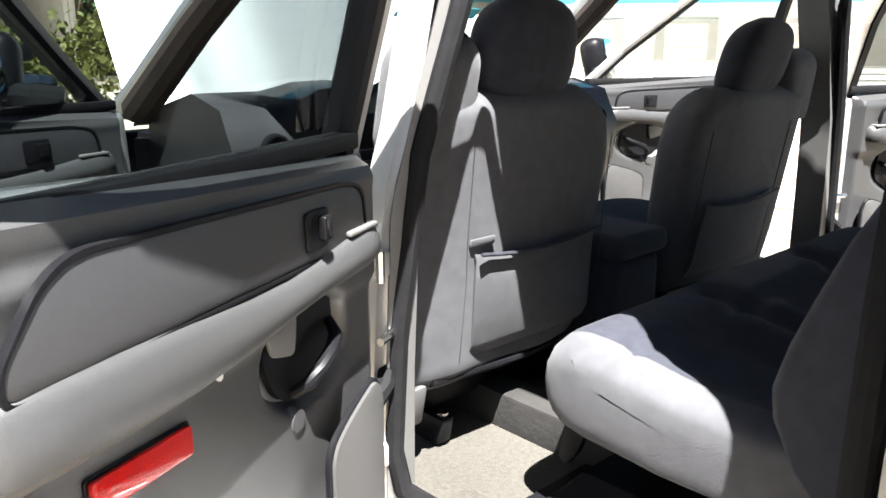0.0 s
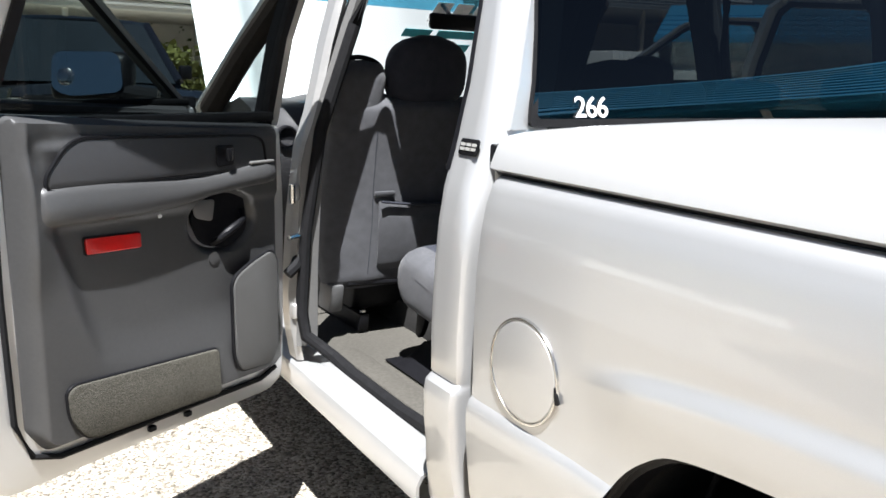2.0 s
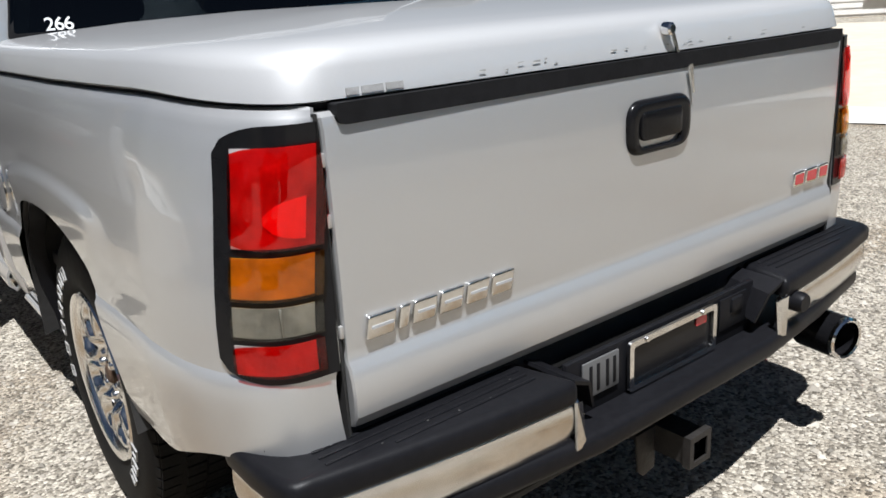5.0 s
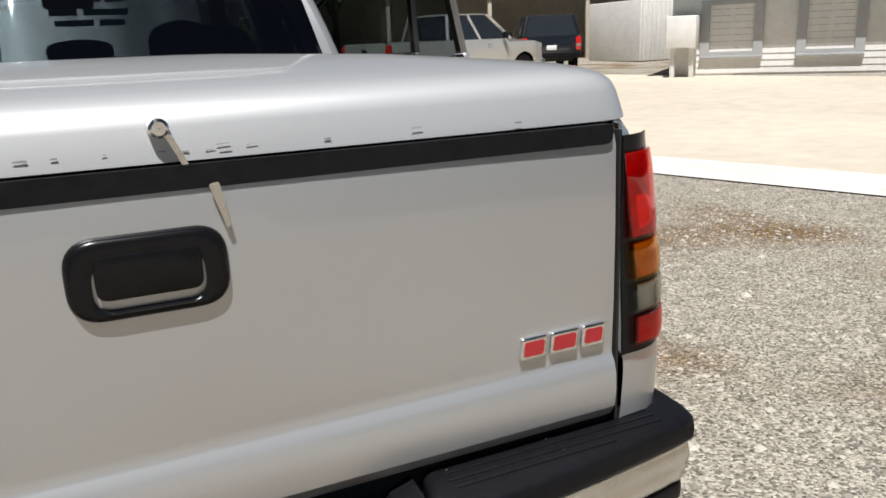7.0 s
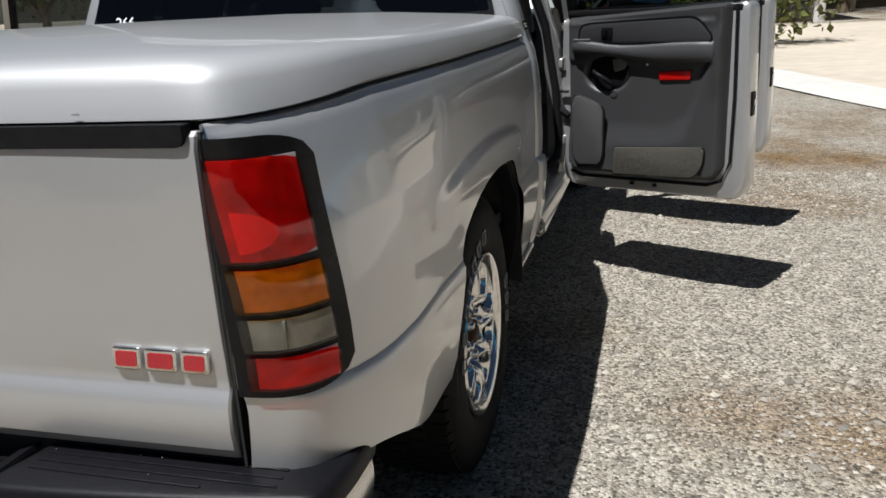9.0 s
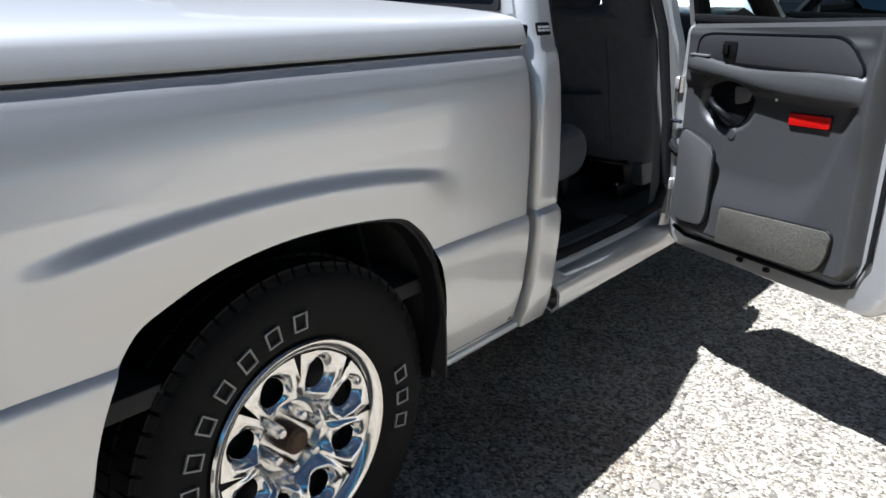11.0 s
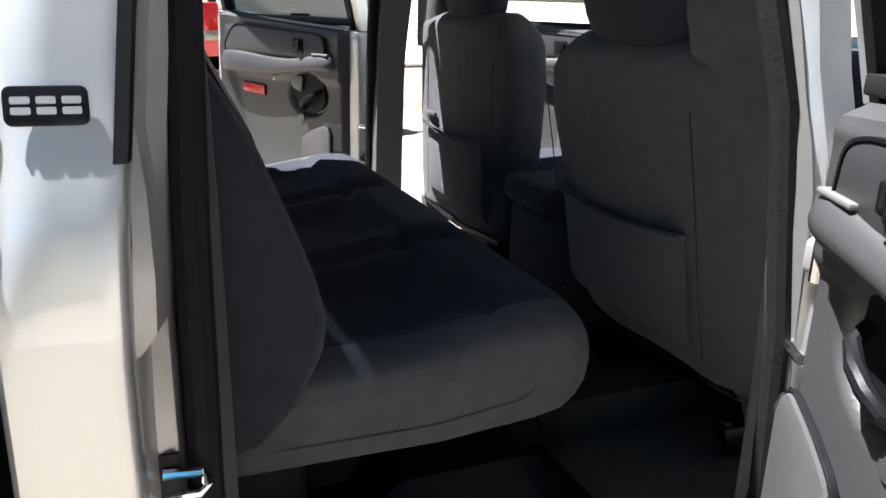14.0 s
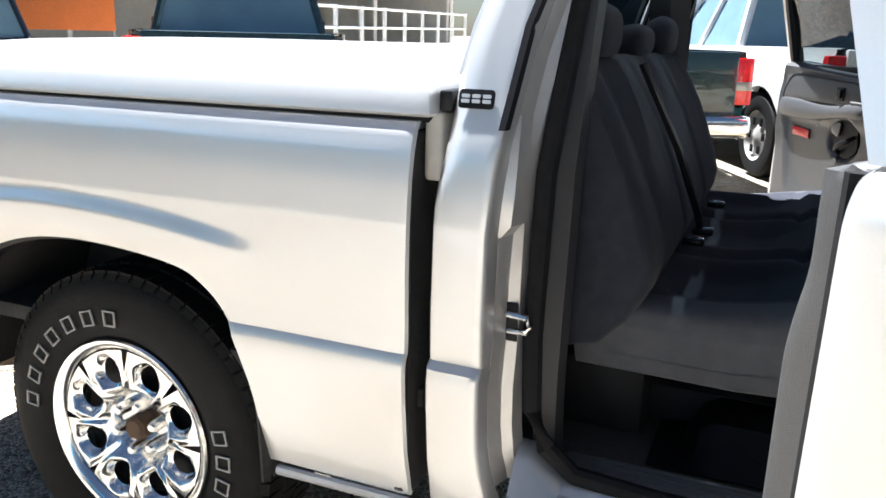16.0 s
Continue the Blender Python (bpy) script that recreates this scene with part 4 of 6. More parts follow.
    pl = part("badge_plate", prism(rounded([(-0.037, -0.019), (0.037, -0.019), (0.037, 0.019), (-0.037, 0.019)], 0.009), side * 0.004, 0.001, plane="yz", at=0.0), BLACK_GLOSS, truck, "black badge with three bright shapes", xf=lean)
    for k in (-1, 0, 1):
        y = k * 0.022
        bm = None
        for a, b in ((-0.0085, -0.0015), (0.0015, 0.0085)):
            bm = prism(rounded([(y - 0.0085, a), (y + 0.0085, a), (y + 0.0085, b), (y - 0.0085, b)], 0.002, 3), side * 0.002, 0, plane="yz", at=side * 0.0042, bm=bm)
        part("badge_shape", bm, SILVER2, pl, xf=lean)
    part("bed_rail_end", span((side * 0.80, 1.834, 1.075), (side * 0.925, 1.872, 1.200), 0.010, 3), BED_END, truck, "painted end of the bed rail in the gap")
    part("lid_bracket", span((side * 0.80, 1.862, 1.201), (side * 0.925, 1.888, 1.238), 0.005), BLACK, truck, "black lid bracket")
    # striker
    st = part("striker_plate", box(0.006, 0.036, 0.075, (side * 0.905, 2.003, 0.825), 0.004), BLACK, truck, "black striker plate on the jamb")
    part("striker_loop", tube([(side * 0.912, 2.002, 0.842), (side * 0.915, 2.040, 0.840), (side * 0.913, 2.046, 0.825), (side * 0.910, 2.040, 0.810), (side * 0.905, 2.002, 0.808)], 0.006, 8), CHROME, st, "bright steel striker loop")


def cab_rear_wall():
    # lower wall and the frame round the rear window
    def row(z, a, b):
        return [(x, back_y(z) - 0.002 + 0.012 * (x / 0.8) ** 4, z) for x in np.linspace(a, b, 9)]
    part("cab_back", sheet([row(z, -0.82, 0.82) for z in (0.5, 0.8, 1.1, 1.2, 1.262)], thick=0.01), PAINT, truck, "silver cab back panel")
    part("cab_back_top", sheet([row(z, -0.74 + 0.05 * k, 0.74 - 0.05 * k) for k, z in enumerate((1.675, 1.70, 1.74, 1.80))], thick=0.01), PAINT, truck)
    for s in (-1, 1):
        part("window_pillar", sheet([[(s * (0.842 - 0.23 * (z - 1.262)), back_y(z) + 0.020, z), (s * (cab_x(z) - 0.04), back_y(z) + 0.014, z)] for z in (1.262, 1.35, 1.45, 1.55, 1.68)], thick=0.012), PAINT, truck)
    pts = [(-0.840, 1.268), (0.840, 1.268), (0.745, 1.672), (-0.745, 1.672)]
    o = rounded(pts, [0.015, 0.015, 0.05, 0.05])
    i = rounded([(-0.822, 1.284), (0.822, 1.284), (0.734, 1.655), (-0.734, 1.655)], [0.015, 0.015, 0.05, 0.05])
    rows = [[(a, back_y(b) + d, b) for a, b in some] for some, d in ((o, -0.004), (o, 0.006), (i, 0.006), (i, -0.004), (o, -0.004))]
    fr = part("rear_window_seal", sheet(rows, closed_u=True), RUBBER, truck, "black rear window surround")
    wide = lambda z: 0.836 - 0.235 * (z - 1.268)
    bm = sheet([[(x * wide(z), back_y(z) - 0.0005, z) for x in np.linspace(-1, 1, 7)] for z in np.linspace(1.272, 1.668, 13)])
    g = part("rear_window", bm, TINT, truck, "dark tinted rear window with a white number")
    # the stock number in white marker
    cu = bpy.data.curves.new("number", "FONT")
    cu.body = "266"
    cu.size = 0.060
    cu.offset = 0.0005
    cu.extrude = 0.0004
    cu.space_character = 0.92
    tmp = new("number", cu)
    me = bpy.data.meshes.new_from_object(tmp.evaluated_get(bpy.context.evaluated_depsgraph_get()))
    bpy.data.objects.remove(tmp)
    bm = bmesh.new()
    bm.from_mesh(me)
    xf = Matrix.Translation((-0.725, back_y(1.285) - 0.004, 1.288)) @ Matrix.Rotation(radians(90 - 12), 4, "X") @ Matrix.Diagonal((1.08, 1, 1, 1))
    part("stock_number", bm, WHITE, truck, "hand-written white number 266", xf=xf)


def roof():
    ys = [2.00, 2.03, 2.08, 2.3, 2.6, 2.9, 3.2, 3.40, 3.48]
    zc = [1.775, 1.805, 1.825, 1.84, 1.845, 1.845, 1.84, 1.825, 1.805]
    rows = []
    for y, z in zip(ys, zc):
        rows.append([(x * (0.735 - 0.035 * smooth(2.05, 2.30, y)), y, z - 0.055 * abs(x) ** 4) for x in np.linspace(-1, 1, 15)])
    part("roof", sheet(rows, thick=0.012), PAINT, truck, "silver cab roof")
    rows = [[(x * 0.672, y, z - 0.045 - 0.05 * abs(x) ** 4) for x in np.linspace(-1, 1, 9)] for y, z in zip(ys, zc)]
    part("headliner", sheet(rows, thick=0.01), HEADLINER, truck, "beige fabric headliner")
    for s in (-1, 1):
        part("roof_rail", tube([(s * 0.735, 2.02, 1.75), (s * 0.695, 2.3, 1.765), (s * 0.684, 3.0, 1.768), (s * 0.70, 3.45, 1.765)], 0.022, 8), PAINT, truck)
        part("a_pillar", tube([(s * 0.70, 3.45, 1.765), (s * 0.80, 3.85, 1.45), (s * 0.862, 4.18, 1.20)], [0.030, 0.032, 0.036], 8), PAINT, truck, "silver windscreen pillar")
        part("a_pillar_trim", tube([(s * 0.712, 3.41, 1.71), (s * 0.795, 3.80, 1.43), (s * 0.850, 4.10, 1.20)], [0.044, 0.046, 0.050], 10), TRIM_DARK, truck, "dark brown windscreen pillar trim")
        # pillar between the doors, with its seat belt
        rows = []
        for z in (0.50, 0.60, 0.70, 0.95, 1.15, 1.25, 1.45, 1.62, 1.72):
            x = cab_x(z) + 0.03 * smooth(1.2, 1.6, z)
            rows.append([(s * (x - 0.034), 2.803, z), (s * (x - 0.026), 2.808, z), (s * (x - 0.017), 2.820, z), (s * (x - 0.015), 2.872, z), (s * (x - 0.04), 2.892, z), (s * (x - 0.08), 2.900, z)])
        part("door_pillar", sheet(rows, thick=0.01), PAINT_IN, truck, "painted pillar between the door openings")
        tuck_in = lambda z: 0.092 - 0.010 * smooth(1.08, 1.22, z)
        part("belt_trim", sheet([[(s * (cab_x(z) - 0.022), 2.800, z), (s * (cab_x(z) - 0.04), 2.794, z), (s * (cab_x(z) - tuck_in(z)), 2.805, z), (s * (cab_x(z) - tuck_in(z)), 2.900, z), (s * (cab_x(z) - 0.06), 2.905, z)] for z in (0.55, 0.8, 1.1, 1.16, 1.22, 1.3, 1.5, 1.76)], thick=0.006), PLASTIC_L, truck, "taupe trim on the door pillar")
        for z in (0.66, 1.02):
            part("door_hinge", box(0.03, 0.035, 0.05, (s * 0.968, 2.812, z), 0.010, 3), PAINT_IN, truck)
        part("hinge_pin", tube([(s * 0.978, 2.800, 1.045), (s * 0.978, 2.800, 0.99)], 0.009, 8), CHROME_DULL, truck)
        part("check_arm", tube([(s * 0.93, 2.81, 0.895), (s * 1.0, 2.775, 0.893)], 0.008, 8), CHROME_DULL, truck)
        part("wiring_boot", tube([(s * 0.95, 2.82, 0.83), (s * 0.975, 2.795, 0.80), (s * 1.0, 2.79, 0.78)], 0.017, 8), RUBBER, truck)
        # sill and scuff plate
        prof = [(0.80, 0.470), (0.83, 0.500), (0.855, 0.520), (0.875, 0.522), (0.90, 0.512), (0.915, 0.500), (0.950, 0.496), (0.975, 0.486), (0.988, 0.462), (0.988, 0.425), (0.965, 0.400), (0.90, 0.385)]
        ys = [2.03, 2.06, 2.12, 2.3, 2.6, 2.74, 2.9, 3.4, 3.85]
        rows = [[(s * x, y, z + 0.05 * smooth(2.13, 2.05, y) * (1 if x < 0.93 else 0)) for x, z in prof] for y in ys]
        part("rocker_sill", sheet(rows, thick=0.008), PAINT, truck, "silver sill below the doors", sharp=30)
        part("scuff_plate", span((s * 0.775, 2.10, 0.497), (s * 0.855, 2.78, 0.524), 0.012), SCUFF if s > 0 else FLOOR_CARPET, truck, "scuff plate beside the carpet")
        for k in range(3 if s > 0 else 0):
            part("scuff_rib", span((s * (0.787 + 0.022 * k), 2.17, 0.524), (s * (0.797 + 0.022 * k), 2.67, 0.527), 0.001), SCUFF, truck)
        part("side_skirt_lip", tube([(s * 0.957, 1.52, 0.425), (s * 0.962, 1.83, 0.432)], 0.012, 8), PAINT, truck)
        part("front_fender", sheet([[(s * (cab_x(z) - 0.03 * smooth(4.6, 5.45, y)), y, max(z, (0.42 if abs(y - 4.72) > 0.46 else 0.40 + math.sqrt(max(0, 0.46 ** 2 - (y - 4.72) ** 2))))) for z in (0.42, 0.5, 0.6, 0.7, 0.75, 0.8, 0.9, 1.0, 1.06, 1.10)] for y in np.linspace(3.9, 5.45, 26)], thick=0.0), PAINT, truck, "silver front fender")
    fl = part("cab_floor", sheet([[(x, y, 0.47 + 0.10 * smooth(0.28, 0.1, abs(x)) + 0.22 * smooth(3.75, 4.1, y)) for x in np.linspace(-0.86, 0.86, 25)] for y in np.linspace(1.92, 4.15, 20)], thick=0.02), FLOOR_CARPET, truck, "grey-tan carpeted cab floor")
    part("cab_inner_back", span((-0.80, 1.915, 0.48), (0.80, 1.955, 1.262), 0.01), PLASTIC, truck)
    part("firewall", span((-0.85, 4.12, 0.40), (0.85, 4.16, 1.12), 0.01), DARK, truck)
    # windscreen with the dealer's lettering seen from behind, as bars
    rows = [[(x * (0.70 + 0.125 * f), 3.475 + 0.72 * f + 0.06 * (1 - x * x), 1.725 - 0.525 * f) for x in np.linspace(-1, 1, 9)] for f in np.linspace(0, 1, 7)]
    g = part("windscreen", sheet(rows), CLEAR, truck, "windscreen with a blue-green tinted band")
    rows = [[(x * (0.70 + 0.125 * f), 3.47 + 0.72 * f + 0.06 * (1 - x * x), 1.722 - 0.525 * f) for x in np.linspace(-1, 1, 9)] for f in np.linspace(0.0, 0.16, 3)]
    band = part("sun_band", sheet(rows), glass("blue_band", (0.12, 0.42, 0.6)), truck, "blue shade band")
    for n, (x0, x1, f0, f1) in enumerate(((-0.02, 0.06, 0.10, 0.24), (0.08, 0.16, 0.10, 0.24), (0.18, 0.27, 0.10, 0.24), (-0.10, 0.04, 0.30, 0.36), (0.07, 0.30, 0.30, 0.36), (-0.08, 0.12, 0.40, 0.46), (0.15, 0.28, 0.40, 0.46))):
        rows = [[(x, 3.462 + 0.72 * f + 0.06 * (1 - (x / 0.75) ** 2), 1.722 - 0.525 * f) for x in (x0, x1)] for f in (f0, f1)]
        part("window_letter_bar", sheet(rows, thick=0.001), TEAL if n > 2 else WHITE, truck, "painted lettering bar on the windscreen")
    m = part("rear_view_mirror", box(0.24, 0.035, 0.065, (0.0, 3.50, 1.585), 0.016, 3), BLACK, truck, "black rear-view mirror")
    part("mirror_stem", tube([(0, 3.51, 1.60), (0, 3.60, 1.66)], 0.008), BLACK, m)
    # dash, wheel and console
    rows = []
    for x in np.linspace(-0.82, 0.82, 17):
        hump = 0.05 * smooth(0.22, 0.08, abs(x + 0.40))
        rows.append([(x, 3.70, 0.72), (x, 3.60, 0.96), (x, 3.585, 1.10 + hump), (x, 3.65, 1.225 + hump), (x, 3.80, 1.262 + hump * 0.5), (x, 4.10, 1.20), (x, 4.15, 0.72)])
    d = part("dashboard", loft(rows), PLASTIC_D, truck, "dark grey dashboard", sharp=50)
    part("instrument_face", box(0.34, 0.02, 0.10, (-0.40, 3.585, 1.15), 0.02), BLACK_GLOSS, d)
    part("radio_panel", box(0.22, 0.02, 0.20, (0.02, 3.585, 1.07), 0.01), BLACK, d)
    for k, z in enumerate((1.01, 1.07, 1.13)):
        part("radio_button_row", box(0.17, 0.008, 0.018, (0.02, 3.582, z), 0.003), PLASTIC_L, d)
    for x in (-0.70, 0.24, 0.70):
        v = part("air_vent", lathe([(0.0, 0.006), (0.030, 0.004), (0.036, -0.008), (0.042, -0.006), (0.044, 0.01)], 24, "y", (x, 3.583, 1.12)), BLACK, d, "round black air vent")
    ring = [(-0.40 + 0.185 * math.cos(2 * math.pi * k / 28), 3.40 + 0.06 * math.sin(2 * math.pi * k / 28), 1.11 + 0.175 * math.sin(2 * math.pi * k / 28)) for k in range(29)]
    w = part("steering_wheel", tube(ring, 0.016, 8, cap=False), BLACK, truck, "black steering wheel")
    part("wheel_hub", box(0.15, 0.05, 0.12, (-0.40, 3.42, 1.11), 0.025, 3), BLACK, w)
    part("wheel_spoke", box(0.34, 0.02, 0.03, (-0.40, 3.41, 1.11), 0.008), BLACK, w)
    part("steering_column", tube([(-0.40, 3.43, 1.10), (-0.40, 3.65, 1.03)], 0.035, 10), BLACK, w)


def front_end():
    """The raised hood, nose and front bumper, glimpsed past the cab."""
    ang = radians(57)
    rows = []
    for f in np.linspace(0, 1, 9):
        d = 1.18 * f
        row = []
        for x in np.linspace(-1, 1, 15):
            hw = 0.80 - 0.03 * f
            crown = 0.045 * (1 - x * x) + 0.02 * smooth(0.55, 0.45, abs(x))
            edge = -0.035 * smooth(0.93, 1.0, abs(x)) - 0.05 * smooth(0.93, 1.0, f)
            h = crown + edge
            row.append((x * hw, 4.24 + d * math.cos(ang) - h * math.sin(ang), 1.16 + d * math.sin(ang) + h * math.cos(ang)))
        rows.append(row)
    part("hood", sheet(rows, thick=0.025), PAINT, truck, "raised silver hood", sharp=40)
    part("cowl", span((-0.80, 4.14, 1.06), (0.80, 4.27, 1.13), 0.02), BLACK, truck)
    part("engine", box(0.62, 0.75, 0.32, (0, 4.72, 0.84), 0.06, 3), DARK, truck, "dark engine block")
    part("radiator_support", span((-0.74, 5.28, 0.60), (0.74, 5.36, 1.02), 0.02), BLACK, truck)
    n = part("front_grille", span((-0.60, 5.36, 0.74), (0.60, 5.42, 1.02), 0.03), BLACK, truck, "black grille")
    for s in (-1, 1):
        part("headlamp", box(0.26, 0.10, 0.24, (s * 0.76, 5.38, 0.88), 0.03, 3), CLEAR_LENS, truck, "clear headlamp")
        part("hood_prop", tube([(s * 0.70, 4.30, 1.12), (s * 0.72, 4.48, 1.42)], 0.012), BLACK, truck)
    part("front_bumper", box(1.86, 0.16, 0.22, (0, 5.44, 0.58), 0.05, 3), CHROME_DULL, truck, "chrome front bumper")


# ---- doors ----
def door_frame(side, hinge, angle):
    a = radians(angle)
    m = Matrix.Identity(4)
    m.col[0] = (side * math.cos(a), -math.sin(a), 0, 0)
    m.col[1] = (side * math.sin(a), math.cos(a), 0, 0)
    m.col[2] = (0, 0, 1, 0)
    m.col[3] = (side * hinge[0], hinge[1], 0, 1)
    return m


def door(side, hinge, angle, L, front=False):
    """A door standing open. In its own axes x runs from the hinge out, y to the outside, z up; the lining faces -y."""
    xf = door_frame(side, hinge, angle)
    k = L / 0.87
    name = "front_door" if front else "rear_door"
    belt = lambda u: 1.216 + 0.050 * u / L
    # shell: bulged outer skin with a rim that shows round the lining
    outline = rounded([(0.0, 0.47), (0.05 * k, 0.445), (L - 0.03, 0.455), (L, 0.53), (L - 0.005, 0.80), (L - 0.02, belt(L) - 0.02), (L - 0.035, belt(L)), (-0.01, belt(0)), (-0.02, 1.0), (-0.012, 0.6)], [0.03, 0.03, 0.07, 0.06, 0.05, 0.02, 0.02, 0.02, 0.05, 0.05], 5)
    grow = lambda s: [(L / 2 + (a - L / 2) * s, 0.83 + (b - 0.83) * s) for a, b in outline]
    rings = [[(a, y, b) for a, b in grow(s)] for s, y in ((0.95, 0.012), (0.985, 0.016), (1.0, 0.026), (1.004, 0.08), (1.0, 0.115), (0.985, 0.128), (0.6, 0.14), (0.2, 0.142))]
    d = part(name, loft(rings), PAINT, truck, "open silver %s door with dark grey lining" % ("front" if front else "rear"), xf=xf, sharp=40)
    P = lambda nm, bm, m, label="", sharp=32: part(nm, bm, m, d, label, xf=xf, sharp=sharp)
    # lining: a pressed panel with a dished lower half
    U = np.concatenate([np.linspace(0.030, 0.06, 5), np.linspace(0.07, L - 0.14, 88), np.linspace(L - 0.134, L - 0.085, 16)])
    V = np.concatenate([np.linspace(0.0, 0.05, 4), np.linspace(0.06, 0.94, 88), np.linspace(0.95, 1.0, 6)])

    def height(u, v):
        s = u / k
        curve = 0.700 + 0.10 * max(0.0, (s - 0.46) / 0.2) ** 2.2 + 0.25 * smooth(0.60, 0.76, s)
        h = 0.014 + 0.018 * smooth(curve + 0.075, curve - 0.065, v)
        inner = 1 - smooth(0.70, 0.745, s)
        h += 0.008 * smooth(1.17, 1.235, v)
        h += 0.012 * smooth(1.015, 1.045, v) * (1 - smooth(1.19, 1.215, v)) * inner
        h += 0.018 * smooth(0.68, 0.78, s) * smooth(0.85, 1.0, v)
        # cup behind the pull
        cup = math.hypot((s - 0.235) / 0.115, (v - 0.980) / 0.085)
        h -= 0.040 * smooth(1.05, 0.70, cup)
        return h
    rows = []
    for u in U:
        lo = 0.520 + 0.012 * smooth(0.0, L, u) + 0.06 * smooth(L - 0.16, L - 0.085, u) ** 2 + 0.03 * smooth(0.09, 0.03, u)
        hi = belt(u) + 0.004 - 0.012 * smooth(L - 0.11, L - 0.085, u)
        row = []
        for f in V:
            v = lo + (hi - lo) * f
            e = min(smooth(0.030, 0.05, u), 1 - smooth(L - 0.125, L - 0.085, u), smooth(0, 0.035, f), 1 - smooth(0.98, 1.0, f))
            row.append((u, 0.014 - (height(u, v) + 0.014) * e, v))
        rows.append(row)
    P("door_lining", sheet(rows), PLASTIC, "moulded dark grey plastic lining", 38)
    # belt cap and black seals
    P("belt_seal", span((0.02, 0.01, belt(0.4) - 0.01), (L - 0.05, 0.05, belt(0.4) + 0.016), 0.005), RUBBER)
    P("edge_seal", tube([(L - 0.07, 0.004, belt(L) - 0.01), (L - 0.062, 0.004, 0.9), (L - 0.066, 0.004, 0.62), (L - 0.10, 0.004, 0.535), (L - 0.16, 0.004, 0.512), (0.10, 0.004, 0.500), (0.04, 0.004, 0.52)], 0.007, 6), RUBBER)
    # soft insert above the armrest
    ins = rounded([(0.105 * k, 1.112), (0.715 * k, 1.112), (0.715 * k, 1.140), (0.655 * k, 1.214), (0.16 * k, 1.198), (0.115 * k, 1.185)], [0.01, 0.02, 0.05, 0.09, 0.03, 0.03], 7)
    P("insert_bead", ring_frame([(0.41 * k + (a - 0.41 * k) * 1.015, 1.155 + (b - 1.155) * 1.10) for a, b in ins], ins, -0.010, "xz", -0.032), BLACK)
    P("insert_panel", prism(ins, -0.012, 0.005, 2, "xz", -0.029), PLASTIC_D, "smooth grey insert panel")
    # armrest: broad at the rear, running up to the switch pad
    rings = []
    for s, zc, hh, out in ((0.738, 1.076, 0.032, 0.030), (0.735, 1.076, 0.039, 0.047), (0.722, 1.076, 0.043, 0.055), (0.66, 1.076, 0.043, 0.057), (0.60, 1.075, 0.043, 0.058), (0.50, 1.074, 0.041, 0.057), (0.40, 1.075, 0.035, 0.055), (0.32, 1.080, 0.027, 0.056), (0.25, 1.087, 0.026, 0.057), (0.17, 1.096, 0.028, 0.060), (0.115, 1.100, 0.030, 0.060), (0.080, 1.101, 0.028, 0.054), (0.066, 1.101, 0.018, 0.036)):
        u = s * k
        sec = rounded([(0.004, zc - hh), (-out + 0.008, zc - hh), (-out, zc - hh * 0.2), (-out + 0.012, zc + hh), (0.004, zc + hh * 1.05)], [0.001, 0.018, 0.02, 0.02, 0.001], 4)
        rings.append([(u, y, z) for y, z in sec])
    P("armrest", loft(rings), PLASTIC, "grey moulded armrest", 50)
    # black strip standing in for the shade under the armrest
    P("armrest_shade_strip", span((0.40 * k, -0.030, 1.036), (0.72 * k, -0.022, 1.046), 0.002), BLACK)
    P("switch_plate", box(0.085, 0.040, 0.008, (0.125 * k, -0.030, 1.1285), 0.003), PLASTIC_L, "light grey switch plate")
    P("window_switch", box(0.026, 0.016, 0.012, (0.118 * k, -0.030, 1.136), 0.004), PLASTIC_L)
    # inside release
    P("release_bezel", prism(rounded([(0.222 * k, 1.128), (0.275 * k, 1.126), (0.278 * k, 1.180), (0.222 * k, 1.180)], 0.008), -0.006, 0.002, 2, "xz", -0.040), BLACK, "black release bezel")
    P("release_lever", prism(rounded([(0.230 * k, 1.140), (0.250 * k, 1.138), (0.252 * k, 1.172), (0.230 * k, 1.172)], 0.005), -0.014, 0.003, 2, "xz", -0.044), BLACK_GLOSS, "black release lever")
    # pull cup, cup holder ring, and the pale facet above it
    P("pull_cup", prism(rounded([(0.145 * k, 0.945), (0.215 * k, 0.905), (0.30 * k, 0.925), (0.335 * k, 1.00), (0.31 * k, 1.045), (0.16 * k, 1.06)], 0.03), 0.010, 0, plane="xz", at=-0.004), BLACK, "black door pull recess")
    P("pull_strap", tube([(0.268 * k, -0.004, 0.925), (0.258 * k, -0.026, 0.940), (0.238 * k, -0.034, 0.956), (0.208 * k, -0.034, 0.970), (0.180 * k, -0.026, 0.984), (0.165 * k, -0.006, 1.0)], [0.008, 0.010, 0.011, 0.011, 0.010, 0.007], 10), BLACK, "glossy black pull")
    P("cup_facet", prism(rounded([(0.272 * k, 0.985), (0.325 * k, 1.0), (0.335 * k, 1.042), (0.262 * k, 1.042)], 0.012), -0.006, 0.002, 2, "xz", -0.010), PLASTIC_L, "paler plastic facet in the pull recess")
    P("screw_boss", lathe([(0.0, -0.004), (0.016, -0.003), (0.021, 0.010)], 20, "y", (0.272 * k, -0.014, 0.890)), PLASTIC)
    # reflector
    rf = rounded([(0.490 * k, 0.955), (0.628 * k, 0.960), (0.630 * k, 0.996), (0.490 * k, 0.990)], 0.006)
